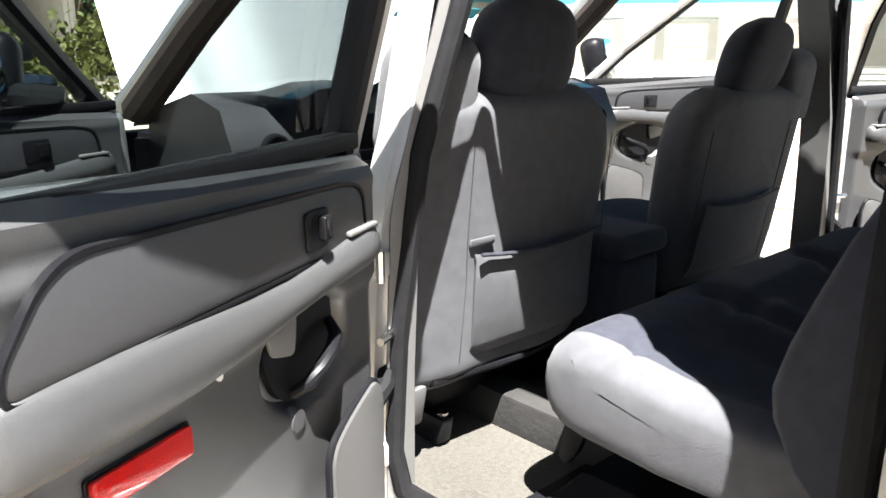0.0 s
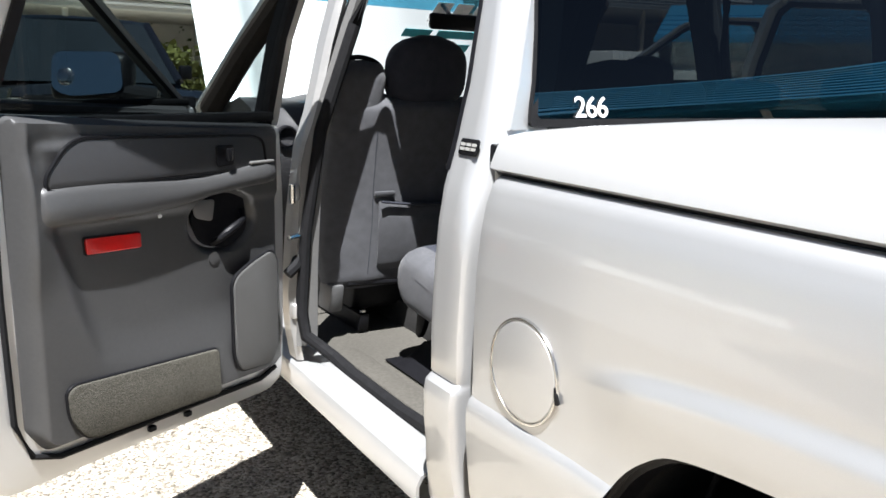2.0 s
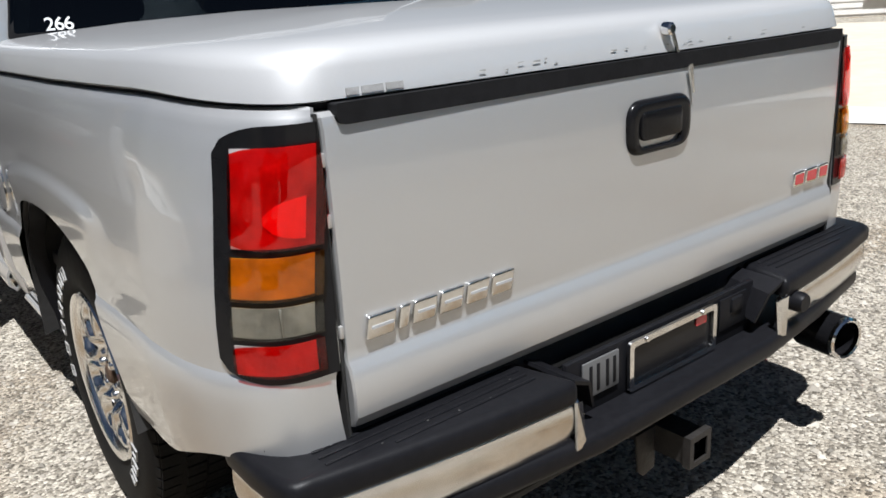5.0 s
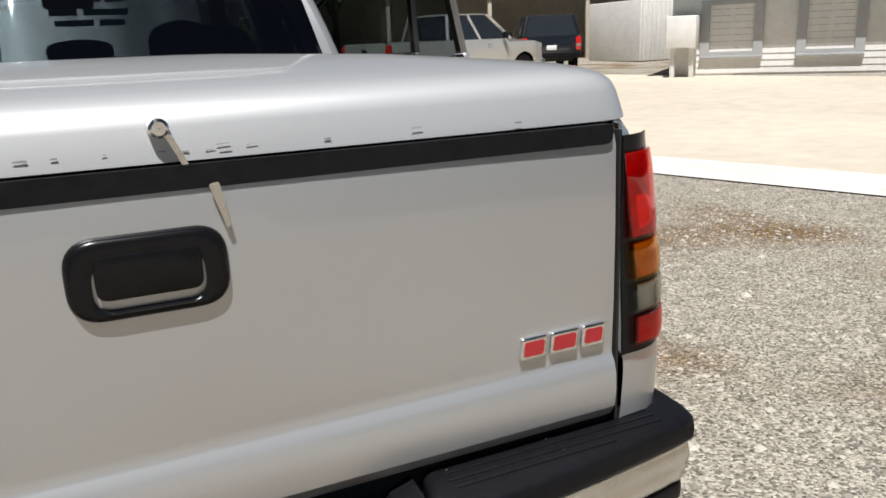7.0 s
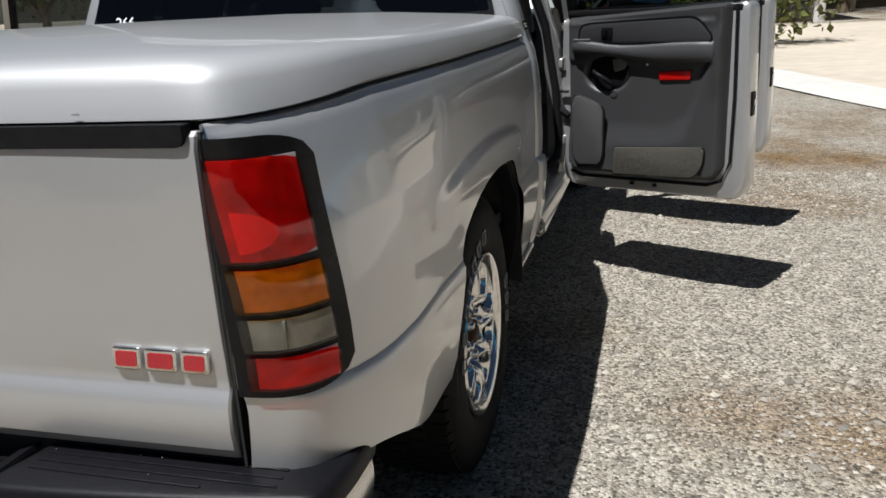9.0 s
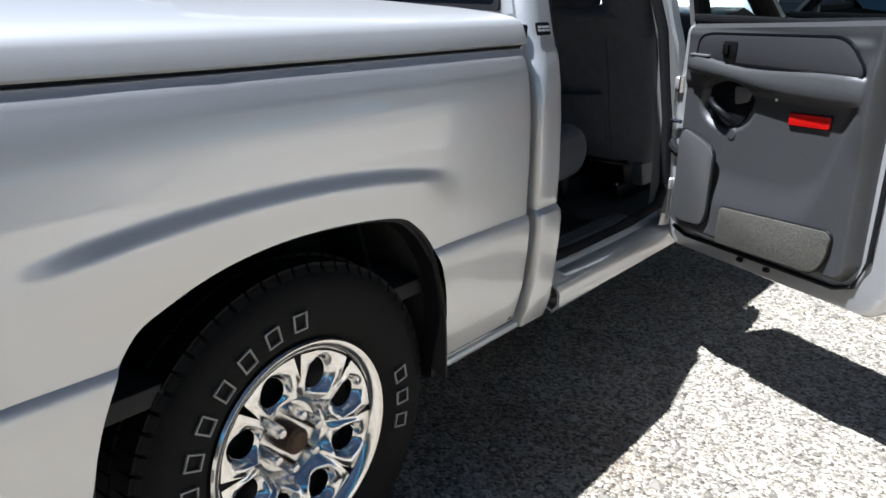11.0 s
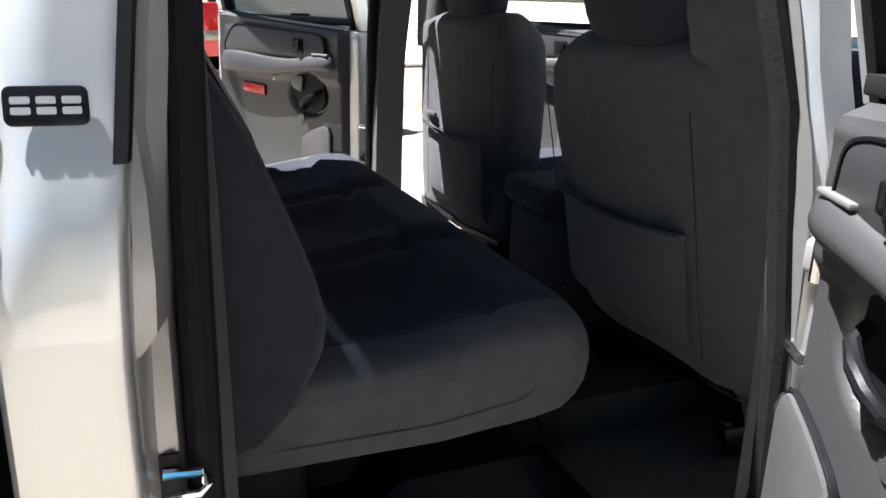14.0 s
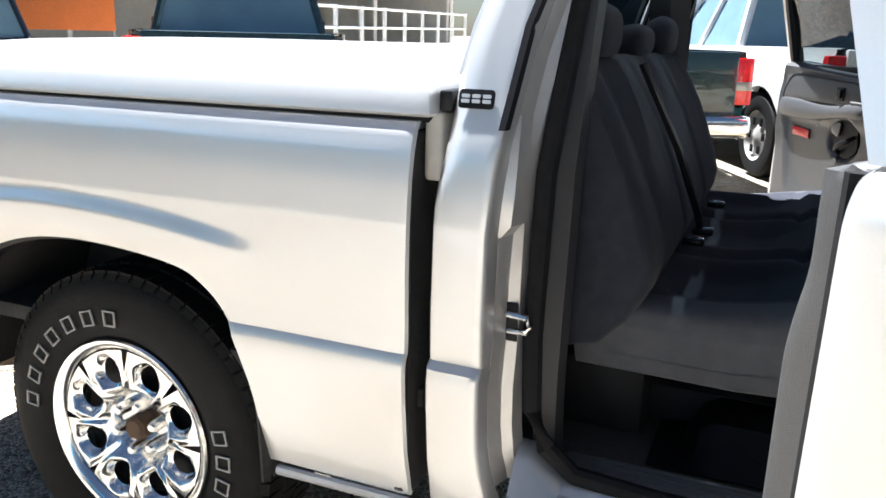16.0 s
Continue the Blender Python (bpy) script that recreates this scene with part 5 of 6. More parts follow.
    P("reflector_frame", prism([(0.56 * k + (a - 0.56 * k) * 1.05, 0.975 + (b - 0.975) * 1.18) for a, b in rf], -0.005, 0.001, 1, "xz", -0.012), BLACK)
    P("door_reflector", prism(rf, -0.007, 0.002, 2, "xz", -0.016), REFLECTOR, "bright red door reflector")
    # speaker grille and map-pocket carpet
    sp = rounded([(0.078 * k, 0.605), (0.105 * k, 0.562), (0.215 * k, 0.570), (0.234 * k, 0.615), (0.236 * k, 0.828), (0.17 * k, 0.862), (0.095 * k, 0.885), (0.074 * k, 0.85)], [0.02, 0.02, 0.02, 0.03, 0.03, 0.04, 0.02, 0.03], 5)
    P("speaker_bead", prism([(0.155 * k + (a - 0.155 * k) * 1.07, 0.715 + (b - 0.715) * 1.03) for a, b in sp], -0.010, 0.002, 1, "xz", -0.034), BLACK)
    P("speaker_grille", prism(sp, -0.014, 0.005, 2, "xz", -0.036), SPEAKER, "fine grey speaker grille")
    cp = rounded([(0.285 * k, 0.532), (0.665 * k, 0.546), (0.705 * k, 0.60), (0.708 * k, 0.668), (0.69 * k, 0.682), (0.29 * k, 0.655)], [0.015, 0.03, 0.04, 0.015, 0.015, 0.015], 5)
    P("carpet_bead", prism([(0.49 * k + (a - 0.49 * k) * 1.018, 0.605 + (b - 0.605) * 1.06) for a, b in cp], -0.008, 0.002, 1, "xz", -0.032), BLACK)
    P("door_carpet", prism(cp, -0.013, 0.005, 2, "xz", -0.034), CARPET, "speckled grey carpet strip")
    P("screw", lathe([(0.0, -0.003), (0.005, -0.003), (0.005, 0.0)], 10, "y", (0.432 * k, -0.016, 1.020)), WHITE)
    for u in (0.36, 0.47):
        P("drain_clip", box(0.02, 0.014, 0.014, (u * k, 0.004, 0.487), 0.003), BLACK)
    P("latch", box(0.012, 0.035, 0.10, (L - 0.004, 0.055, 0.86), 0.004), BLACK, "black latch in the door edge")
    P("latch_bolt", box(0.014, 0.012, 0.03, (L + 0.001, 0.055, 0.87), 0.003), CHROME_DULL)
    # window frame and glass
    if front:
        o = [(0.0, belt(0)), (0.16, 1.36), (0.52, 1.66), (0.62, 1.70), (L - 0.13, 1.705), (L - 0.06, 1.66), (L - 0.03, belt(L))]
        i = [(0.05, belt(0)), (0.20, 1.35), (0.54, 1.625), (0.63, 1.665), (L - 0.15, 1.668), (L - 0.105, 1.635), (L - 0.085, belt(L))]
    else:
        o = [(-0.012, belt(0)), (-0.010, 1.45), (0.0, 1.66), (0.04, 1.70), (L - 0.26, 1.705), (L - 0.15, 1.665), (L - 0.085, 1.52), (L - 0.035, belt(L))]
        i = [(0.042, belt(0)), (0.044, 1.45), (0.050, 1.63), (0.08, 1.662), (L - 0.28, 1.665), (L - 0.20, 1.635), (L - 0.138, 1.51), (L - 0.088, belt(L))]
    lean = lambda y, z: y - 0.17 * max(0.0, z - 1.22) - 0.50 * max(0.0, z - 1.22) ** 2
    mid = [(0.45 * p[0] + 0.55 * q[0], 0.45 * p[1] + 0.55 * q[1]) for p, q in zip(o, i)]
    for nm, far, near, y0, y1, m, lab in (("window_frame", o, mid, 0.030, 0.078, PAINT, "silver window frame"), ("frame_trim", mid, i, 0.024, 0.074, BLACK, "black inner window frame trim")):
        bm = None
        for j in range(len(o) - 1):
            ring = lambda q, r: [(q[0], lean(y0, q[1]), q[1]), (q[0], lean(y1, q[1]), q[1]), (r[0], lean(y1, r[1]), r[1]), (r[0], lean(y0, r[1]), r[1])]
            bm = loft([ring(far[j], near[j]), ring(far[j + 1], near[j + 1])], True, bm)
        P(nm, bm, m, lab, 25)
    # curved pane, cut into level strips
    right = max(range(len(i)), key=lambda n: (i[n][1], n))
    fore, aft = i[:right + 1], i[right:][::-1]
    edge = lambda pts, z: lerp_table([(b, a) for a, b in pts], z)
    zs = np.linspace(i[0][1] + 0.002, i[right][1] - 0.004, 9)
    bm = sheet([[(f, lean(0.040, z), z) for f in np.linspace(edge(fore, z) - 0.004, edge(aft, z) + 0.004, 5)] for z in zs])
    P("window_glass", bm, TINT_LIGHT if front else TINT_DOOR, "tinted door glass")
    P("outer_handle", box(0.16, 0.03, 0.05, (L - 0.16, 0.148, 1.06), 0.014, 3), PAINT, "silver outer handle")
    if front:
        aim = Matrix.Translation((0.29, 0.27, 1.335)) @ Matrix.Rotation(radians(50), 4, "Z") @ Matrix.Rotation(radians(-14), 4, "X")
        bm = box(0.31, 0.11, 0.205, (0, 0.058, 0), 0.045, 4)
        bm.transform(aim)
        m = P("door_mirror", bm, BLACK, "black door mirror")
        P("mirror_arm", tube([(0.10, 0.10, 1.255), (0.16, 0.16, 1.265), (0.24, 0.24, 1.28)], 0.032, 10), BLACK)
        bm = prism(rounded([(-0.138, -0.066), (0.07, -0.088), (0.138, -0.060), (0.138, 0.086), (-0.115, 0.09)], 0.045), -0.004, 0, plane="xz", at=0.0)
        bm.transform(aim)
        part("mirror_glass", bm, MIRROR, m, "mirror glass with the blue of reflected sky in its colour", xf=xf)
        bm = lathe([(0.0, -0.012), (0.024, -0.010), (0.034, -0.006), (0.036, 0.0)], 24, "y", (0.085, 0.0, -0.012))
        bm.transform(aim)
        part("blind_spot_mirror", bm, CHROME, m, "small round blind-spot mirror", xf=xf)
    return d


SPEAKER = mat("speaker_mesh", (0.062, 0.061, 0.060), 0.6, 0, 0, 0.12, 500, 0.5, 900)
TINT_DOOR = glass("smoked_door_glass", (0.23, 0.265, 0.27))
# the cyan cast stands for sky reflected in the mirror
MIRROR = mat("mirror_glass", (0.80, 0.95, 1.0), 0.02, 1.0, 0, 0.01, 3)
bed_front()
gap_block()
cab_rear_wall()
roof()
front_end()
for s in (-1, 1):
    cab_quarter(s)
    door(s, (1.02 if s < 0 else 0.975, 2.76 if s < 0 else 2.795), 26.0 if s < 0 else 24.8, 0.87)
    door(s, (0.975, 3.86), 21.0, 1.06, True)


# ---- seats ----
def cushion(points_fn, nu, nv, bm=None):
    """A soft body from a function of two turns, closed at both ends."""
    rows = [[points_fn(i / (nu - 1), j / nv) for j in range(nv)] for i in range(nu)]
    return loft(rows, True, bm)


def squircle(t, p=4.0):
    a = 2 * math.pi * t
    c, s = math.cos(a), math.sin(a)
    return math.copysign(abs(c) ** (2 / p), c), math.copysign(abs(s) ** (2 / p), s)


def front_seat(side):
    """Bucket with the belt tower on its outer shoulder, back map pocket and headrest."""
    back = Matrix.Identity(4)
    back[1][2] = -0.21 if side < 0 else -0.35
    put = Matrix.Translation((0, -0.012 if side < 0 else -0.010, 0)) @ Matrix.Translation((0, 3.0, 0.7)) @ back @ Matrix.Diagonal((1, 1, 0.965 if side < 0 else 0.925, 1)) @ Matrix.Translation((0, -3.0, -0.7))
    tilt = lambda z: 0.16 * (z - 0.70)

    def outline_x(z):
        lo = lerp_table([(0.66, 0.235), (0.75, 0.200), (0.95, 0.165), (1.15, 0.140), (1.24, 0.155), (1.30, 0.22), (1.35, 0.27)], z)
        hi = lerp_table([(0.66, 0.795), (0.80, 0.822), (1.0, 0.815), (1.2, 0.800), (1.36, 0.780), (1.425, 0.76)], z)
        return lo, hi
    rows = []
    zs = np.concatenate([np.linspace(0.665, 0.70, 4), np.linspace(0.72, 1.26, 22), np.linspace(1.27, 1.318, 7)])
    for z in zs:
        lo, hi = outline_x(z)
        e = smooth(0.665, 0.70, z) * 0.25 + 0.75
        top = math.sqrt(max(0.02, 1 - max(0, (z - 1.26) / 0.060) ** 2))
        row = []
        for j in range(40):
            c, s = squircle(j / 40, 3.6)
            x = (lo + hi) / 2 + (hi - lo) / 2 * c
            depth = 0.085 * e * top
            y = 3.015 + s * depth + tilt(z) - (0.006 * math.cos(2 * math.pi * (x - 0.4) / 0.30) if s < 0 else 0)
            row.append((side * x, y, z))
        rows.append(row)
    seat = part("front_seat", loft(rows), CLOTH_L, truck, "front bucket seat in grey and charcoal cloth", sharp=60, xf=put)
    # belt tower on the outer shoulder
    rows = []
    for z in np.concatenate([np.linspace(1.20, 1.36, 7), np.linspace(1.375, 1.432, 7)]):
        top = math.sqrt(max(0.03, 1 - max(0, (z - 1.36) / 0.075) ** 2))
        hw = 0.098 * (0.62 + 0.38 * top) * (1 if z > 1.22 else 0.9)
        row = []
        for j in range(24):
            c, s = squircle(j / 24, 3.2)
            row.append((side * (0.728 - 0.14 * (z - 1.2) + hw * c), 3.010 + tilt(z) + 0.075 * top * s, z))
        rows.append(row)
    part("belt_tower", loft(rows), CLOTH_L, seat, "raised shoulder tower with the seat belt", sharp=60, xf=put)
    if side < 0:
        hoop = spline([Vector((-x, 2.985 + tilt(z), z)) for x, z in ((0.812, 1.22), (0.810, 1.36), (0.778, 1.420), (0.700, 1.441), (0.630, 1.418), (0.607, 1.35))], 5)
        part("belt_outlet", tube(hoop, 0.008, 8), BLACK, seat, "black piping over the shoulder tower", xf=put)
    part("seat_belt", tube([(side * 0.74, 3.09, 1.41), (side * 0.79, 3.14, 1.15), (side * 0.80, 3.18, 0.80)], 0.006, 6), BLACK, seat, "black webbing belt", xf=put)
    # headrest
    rows = []
    for f in np.linspace(0, 1, 14):
        z = 1.290 + 0.232 * f
        r = math.sqrt(max(0.05, 1 - max(0, abs(f - 0.45) / 0.55) ** 3.2))
        row = []
        for j in range(32):
            c, s = squircle(j / 32, 3.0)
            row.append((side * (0.450 + 0.146 * r * c), 3.095 + 0.060 * r * s + 0.02 * f, z))
        rows.append(row)
    h = part("headrest", loft(rows), CLOTH, seat, "charcoal cloth headrest", sharp=60, xf=put)
    for x in (0.39, 0.51):
        part("headrest_post", tube([(side * x, 3.095, 1.24), (side * x, 3.085, 1.34)], 0.007), CHROME_DULL, h, xf=put)
    # map pocket with an elastic lip
    rows = []
    for z, y in ((0.73, 2.936), (0.76, 2.926), (0.90, 2.948), (0.955, 2.955), (0.968, 2.962)):
        row = []
        for f in np.linspace(0, 1, 13):
            x = 0.245 + 0.40 * f
            sag = -0.018 * math.sin(math.pi * f) if z > 0.94 else 0
            row.append((side * x, y + 0.002 - 0.006 * math.sin(math.pi * f) + (0.006 if f in (0, 1) else 0), z + sag))
        rows.append(row)
    part("map_pocket", sheet(rows, thick=0.004), CLOTH_L, seat, "sagging grey cloth map pocket", sharp=60, xf=put)
    lip = [(side * (0.245 + 0.40 * f), 2.947 - 0.006 * math.sin(math.pi * f), 0.972 - 0.018 * math.sin(math.pi * f)) for f in np.linspace(0, 1, 9)]
    part("pocket_lip", tube(lip, 0.005, 6), CLOTH, seat, "dark elastic pocket lip", xf=put)
    for x, lo in ((0.20, 0.74), (0.665, 0.72)):
        part("back_seam", tube([(side * (x + 0.012), 2.931, lo), (side * x, 2.9605, 0.90), (side * x, 2.976, 1.0), (side * (x - 0.01), 3.008, 1.2)], 0.0013, 6), CLOTH, seat, xf=put)
    if side < 0:
        st = part("pull_strap", box(0.075, 0.010, 0.020, (-0.625, 2.972, 0.995), 0.005), CLOTH_L, seat, "pale pull strap", xf=put)
    part("back_hem", tube([(side * 0.17, 2.945, 0.685), (side * 0.45, 2.93, 0.675), (side * 0.74, 2.945, 0.685)], 0.011, 8), BLACK, seat, xf=put)
    # squab
    rows = []
    for f in np.linspace(0, 1, 16):
        y = 3.06 + 0.50 * f
        e = math.sqrt(max(0.05, 1 - max(0, abs(f - 0.5) / 0.5) ** 4))
        row = []
        for j in range(28):
            c, s = squircle(j / 28, 4)
            row.append((side * (0.44 + 0.29 * e * c), y, 0.77 + 0.075 * e * s + 0.03 * f))
        rows.append(row)
    part("seat_cushion", loft(rows), CLOTH, seat, "charcoal front seat cushion", sharp=60, xf=put)
    part("seat_base", span((side * 0.20, 3.02, 0.55), (side * 0.68, 3.50, 0.70), 0.02), BLACK, seat, "black seat base", xf=put)
    for x in (0.22, 0.66):
        part("seat_rail", span((side * (x - 0.02), 2.95, 0.49), (side * (x + 0.02), 3.55, 0.56), 0.008), BLACK, seat, "black steel seat rail", xf=put)
        part("rail_bolt", lathe([(0.0, 0.012), (0.012, 0.010), (0.012, 0.0)], 10, "z", (side * x, 2.97, 0.56)), CHROME_DULL, seat, xf=put)
    part("rail_cover", box(0.05, 0.10, 0.10, (side * 0.775, 2.99, 0.635), 0.01), SCUFF, seat, "grey rail end cover", xf=put)
    return seat


for s in (-1, 1):
    front_seat(s)
c = part("centre_console", box(0.24, 0.66, 0.34, (0, 3.25, 0.68), 0.04, 3), CLOTH, truck, "charcoal centre seat console")
part("console_lid", box(0.235, 0.40, 0.07, (0, 3.10, 0.87), 0.025, 3), CLOTH, c)


def rear_bench():
    """Three seats wide; pale outer bolsters, charcoal middle, raised seams."""
    def top_z(x, y):
        f = (y - 2.20) / 0.46
        z = 0.838 + 0.034 * smooth(0.25, 0.85, f) - 0.02 * smooth(0.92, 1.0, f)
        for xc in (-0.235, 0.235):
            z -= 0.030 * math.exp(-((x - xc) / 0.036) ** 2)
        for xc in (-0.47, 0.0, 0.47):
            dish = math.exp(-(((x - xc) / 0.14) ** 6)) * math.exp(-(((y - 2.37) / 0.12) ** 6))
            z -= 0.038 * dish
        z -= 0.016 * math.exp(-((y - 2.50) / 0.014) ** 2) * smooth(0.69, 0.6, abs(x))
        return z
    X = np.concatenate([-0.718 + 0.158 * (1 - np.cos(np.linspace(0, math.pi / 2, 12))), np.linspace(-0.54, 0.54, 41), 0.718 - 0.158 * (1 - np.cos(np.linspace(math.pi / 2, 0, 12)))])

    def cushion_rows():
        rows = []
        for x in X:
            q = min(1.0, max(0.0, (abs(x) - 0.56) / 0.158))
            e = math.sqrt(1 - q ** 3.6 * 0.999)
            zc, low = 0.762, 0.668
            row = [(x, 2.09, zc - (zc - 0.675) * (0.70 + 0.30 * e))]
            for y in np.linspace(2.09, 2.60, 22):
                row.append((x, y - 0.02 * (1 - e), zc + (top_z(x, y) - zc) * (0.48 + 0.52 * e)))
            for dy, z in ((0.618, 0.868), (0.640, 0.858), (0.657, 0.840), (0.668, 0.815), (0.672, 0.78), (0.667, 0.74), (0.652, 0.708), (0.628, 0.684), (0.58, 0.672)):
                row.append((x, 2.006 + dy - 0.060 * (1 - e) ** 1.2, zc + (z - zc) * (0.52 + 0.48 * e)))
            row.append((x, 2.40, zc - (zc - low) * (0.70 + 0.30 * e)))
            rows.append(row)
        for end, at in ((0, 0), (-1, len(rows) + 1)):
            tip = [(p[0] + math.copysign(0.004, p[0]), 2.36 + (p[1] - 2.36) * 0.75, 0.762 + (p[2] - 0.762) * 0.6) for p in rows[end]]
            rows.insert(at, tip)
            rows.insert(0 if end == 0 else len(rows), [(p[0], 2.36 + (p[1] - 2.36) * 0.02, 0.762 + (p[2] - 0.762) * 0.02) for p in tip])
        return rows

    def piece(keep):
        bm = loft(cushion_rows())
        bmesh.ops.delete(bm, geom=[f for f in bm.faces if not keep(f)], context="FACES")
        return bm
    grey = lambda f, s: s * f.calc_center_median().x > (0.648 if f.calc_center_median().z > 0.80 else 0.60)
    b = part("rear_bench", piece(lambda f: not grey(f, 1) and not grey(f, -1)), CLOTH, truck, "rear bench seat in charcoal cloth with grey bolsters", sharp=80)
    for s in (-1, 1):
        part("bolster", piece(lambda f: grey(f, s)), CLOTH_L, b, "grey cloth cushion bolster", sharp=80)
        rim = [(s * 0.648, y, 0.762 + (top_z(0.648, y) - 0.762) * 0.885 + 0.0015) for y in np.linspace(2.13, 2.58, 9)]
        part("bolster_seam", tube(rim + [(s * 0.648, 2.612, 0.853), (s * 0.648, 2.637, 0.835), (s * 0.63, 2.655, 0.80)], 0.0022, 6), CLOTH, b)
        part("bench_hem", tube([(s * 0.68, 2.12, 0.690), (s * 0.69, 2.40, 0.688), (s * 0.66, 2.57, 0.692)], 0.005, 6), BLACK, b)
    for x in (-0.62, 0.62):
        part("bench_leg", prism(rounded([(2.60, 0.68), (2.66, 0.68), (2.675, 0.575), (2.655, 0.565), (2.63, 0.60)], 0.01), 0.02, 0.004, plane="yz", at=x - 0.01), BLACK, b, "black folding seat leg")
    part("bench_base", span((-0.60, 2.02, 0.49), (0.60, 2.22, 0.66), 0.02), DARK, b, "black bench base")
    for s in (-1, 1):
        part("under_seat_bin", sheet([[(s * x, y, 0.50 + 0.075 * smooth(2.68, 2.60, y) * smooth(2.30, 2.36, y) * smooth(0.70, 0.64, x)) for x in np.linspace(0.25, 0.72, 12)] for y in np.linspace(2.25, 2.70, 16)], thick=0.004), BLACK, b, "low black tray under the bench")
    # backrest: bulging side profile, three panels
    prof = [(1.97, 0.70), (2.08, 0.722), (2.135, 0.735), (2.19, 0.79), (2.226, 0.86), (2.232, 0.905), (2.215, 0.97), (2.185, 1.05), (2.150, 1.135), (2.115, 1.20), (2.085, 1.25), (2.060, 1.285), (2.03, 1.298), (2.00, 1.29), (1.985, 1.24), (1.965, 1.0)]
    X = np.concatenate([[-0.735, -0.732, -0.722, -0.70, -0.67], np.linspace(-0.63, 0.63, 43), [0.67, 0.70, 0.722, 0.732, 0.735]])
    rows = []
    for x in X:
        e = math.sqrt(max(0.0, 1 - (max(0.0, abs(x) - 0.67) / 0.066) ** 3))
        groove = 0.018 * (math.exp(-((x - 0.235) / 0.02) ** 2) + math.exp(-((x + 0.235) / 0.02) ** 2)) + 0.012 * math.exp(-((abs(x) - 0.56) / 0.014) ** 2)
        row = []
        for y, z in prof:
            f = 1 if y > 2.04 else 0.2
            row.append((x, 2.06 + (y - 2.06) * (0.80 + 0.20 * e) - groove * f * smooth(0.72, 0.8, z), 0.98 + (z - 0.98) * (0.93 + 0.07 * e)))
        rows.append(row)
    part("bench_backrest", loft(rows), CLOTH, b, "charcoal cloth rear backrest", sharp=60)
    for x in (-0.47, 0.47, 0.0):
        rows = []
        wid = 0.125 if x else 0.11
        for f in np.linspace(0, 1, 10):
            r = math.sqrt(max(0.05, 1 - (abs(f - 0.45) / 0.56) ** 3))
            row = []
            for j in range(24):
                cc, ss = squircle(j / 24, 3)
                row.append((x + wid * r * cc, 2.03 + 0.045 * r * ss, 1.295 + (0.115 if x else 0.08) * f))
            rows.append(row)
        part("rear_headrest", loft(rows), CLOTH, b, "charcoal rear headrest", sharp=60)
    for x, y in ((0.30, 2.26), (0.18, 2.27), (-0.20, 2.27)):
        part("belt_buckle", box(0.035, 0.05, 0.018, (x, y, 0.872), 0.006), BLACK_GLOSS, b, "black belt buckle")
    part("bench_belt", tube([(0.28, 2.10, 1.28), (0.25, 2.20, 1.08), (0.20, 2.255, 0.92), (0.15, 2.26, 0.87)], 0.010, 6), BLACK, b, "black rear seat belt")


rear_bench()


# ---- surroundings ----
def scatter_pebbles():
    rng = np.random.default_rng(7)
    patches = [(-3.2, -0.85, 1.2, 5.0, 9000), (0.85, 4.6, -0.8, 5.2, 26000), (-1.6, 2.4, -1.6, 0.6, 7000), (4.6, 6.0, -0.5, 4.0, 2500)]
    P = np.concatenate([np.c_[rng.uniform(a, b, n), rng.uniform(c, d, n)] for a, b, c, d, n in patches])
    n = len(P)
    base = np.array([(1, 0, 0), (-1, 0, 0), (0, 1, 0), (0, -1, 0), (0, 0, 1), (0, 0, -1)], float)
    tri = np.array([(0, 2, 4), (2, 1, 4), (1, 3, 4), (3, 0, 4), (2, 0, 5), (1, 2, 5), (3, 1, 5), (0, 3, 5)])
    s = rng.lognormal(-4.98, 0.42, n)[:, None]
    sc = s * rng.uniform(0.6, 1.3, (n, 3)) * (1, 1, 0.55)
    a = rng.uniform(0, 2 * np.pi, n)
    V = base[None] * sc[:, None] * rng.uniform(0.75, 1.25, (n, 6, 1))
    x = V[..., 0] * np.cos(a)[:, None] - V[..., 1] * np.sin(a)[:, None]
    y = V[..., 0] * np.sin(a)[:, None] + V[..., 1] * np.cos(a)[:, None]
    V = np.stack([x + P[:, :1], y + P[:, 1:], V[..., 2] + 0.002], -1).reshape(-1, 3)
    F = (tri[None] + 6 * np.arange(n)[:, None, None]).reshape(-1, 3)
    me = bpy.data.meshes.new("gravel_stones")
    me.from_pydata(V.tolist(), [], F.tolist())
    me.materials.append(PEBBLE)
    tagged(new("gravel_stones", me), "loose grey and cream gravel stones on the lot", "gravel", kind="stuff")


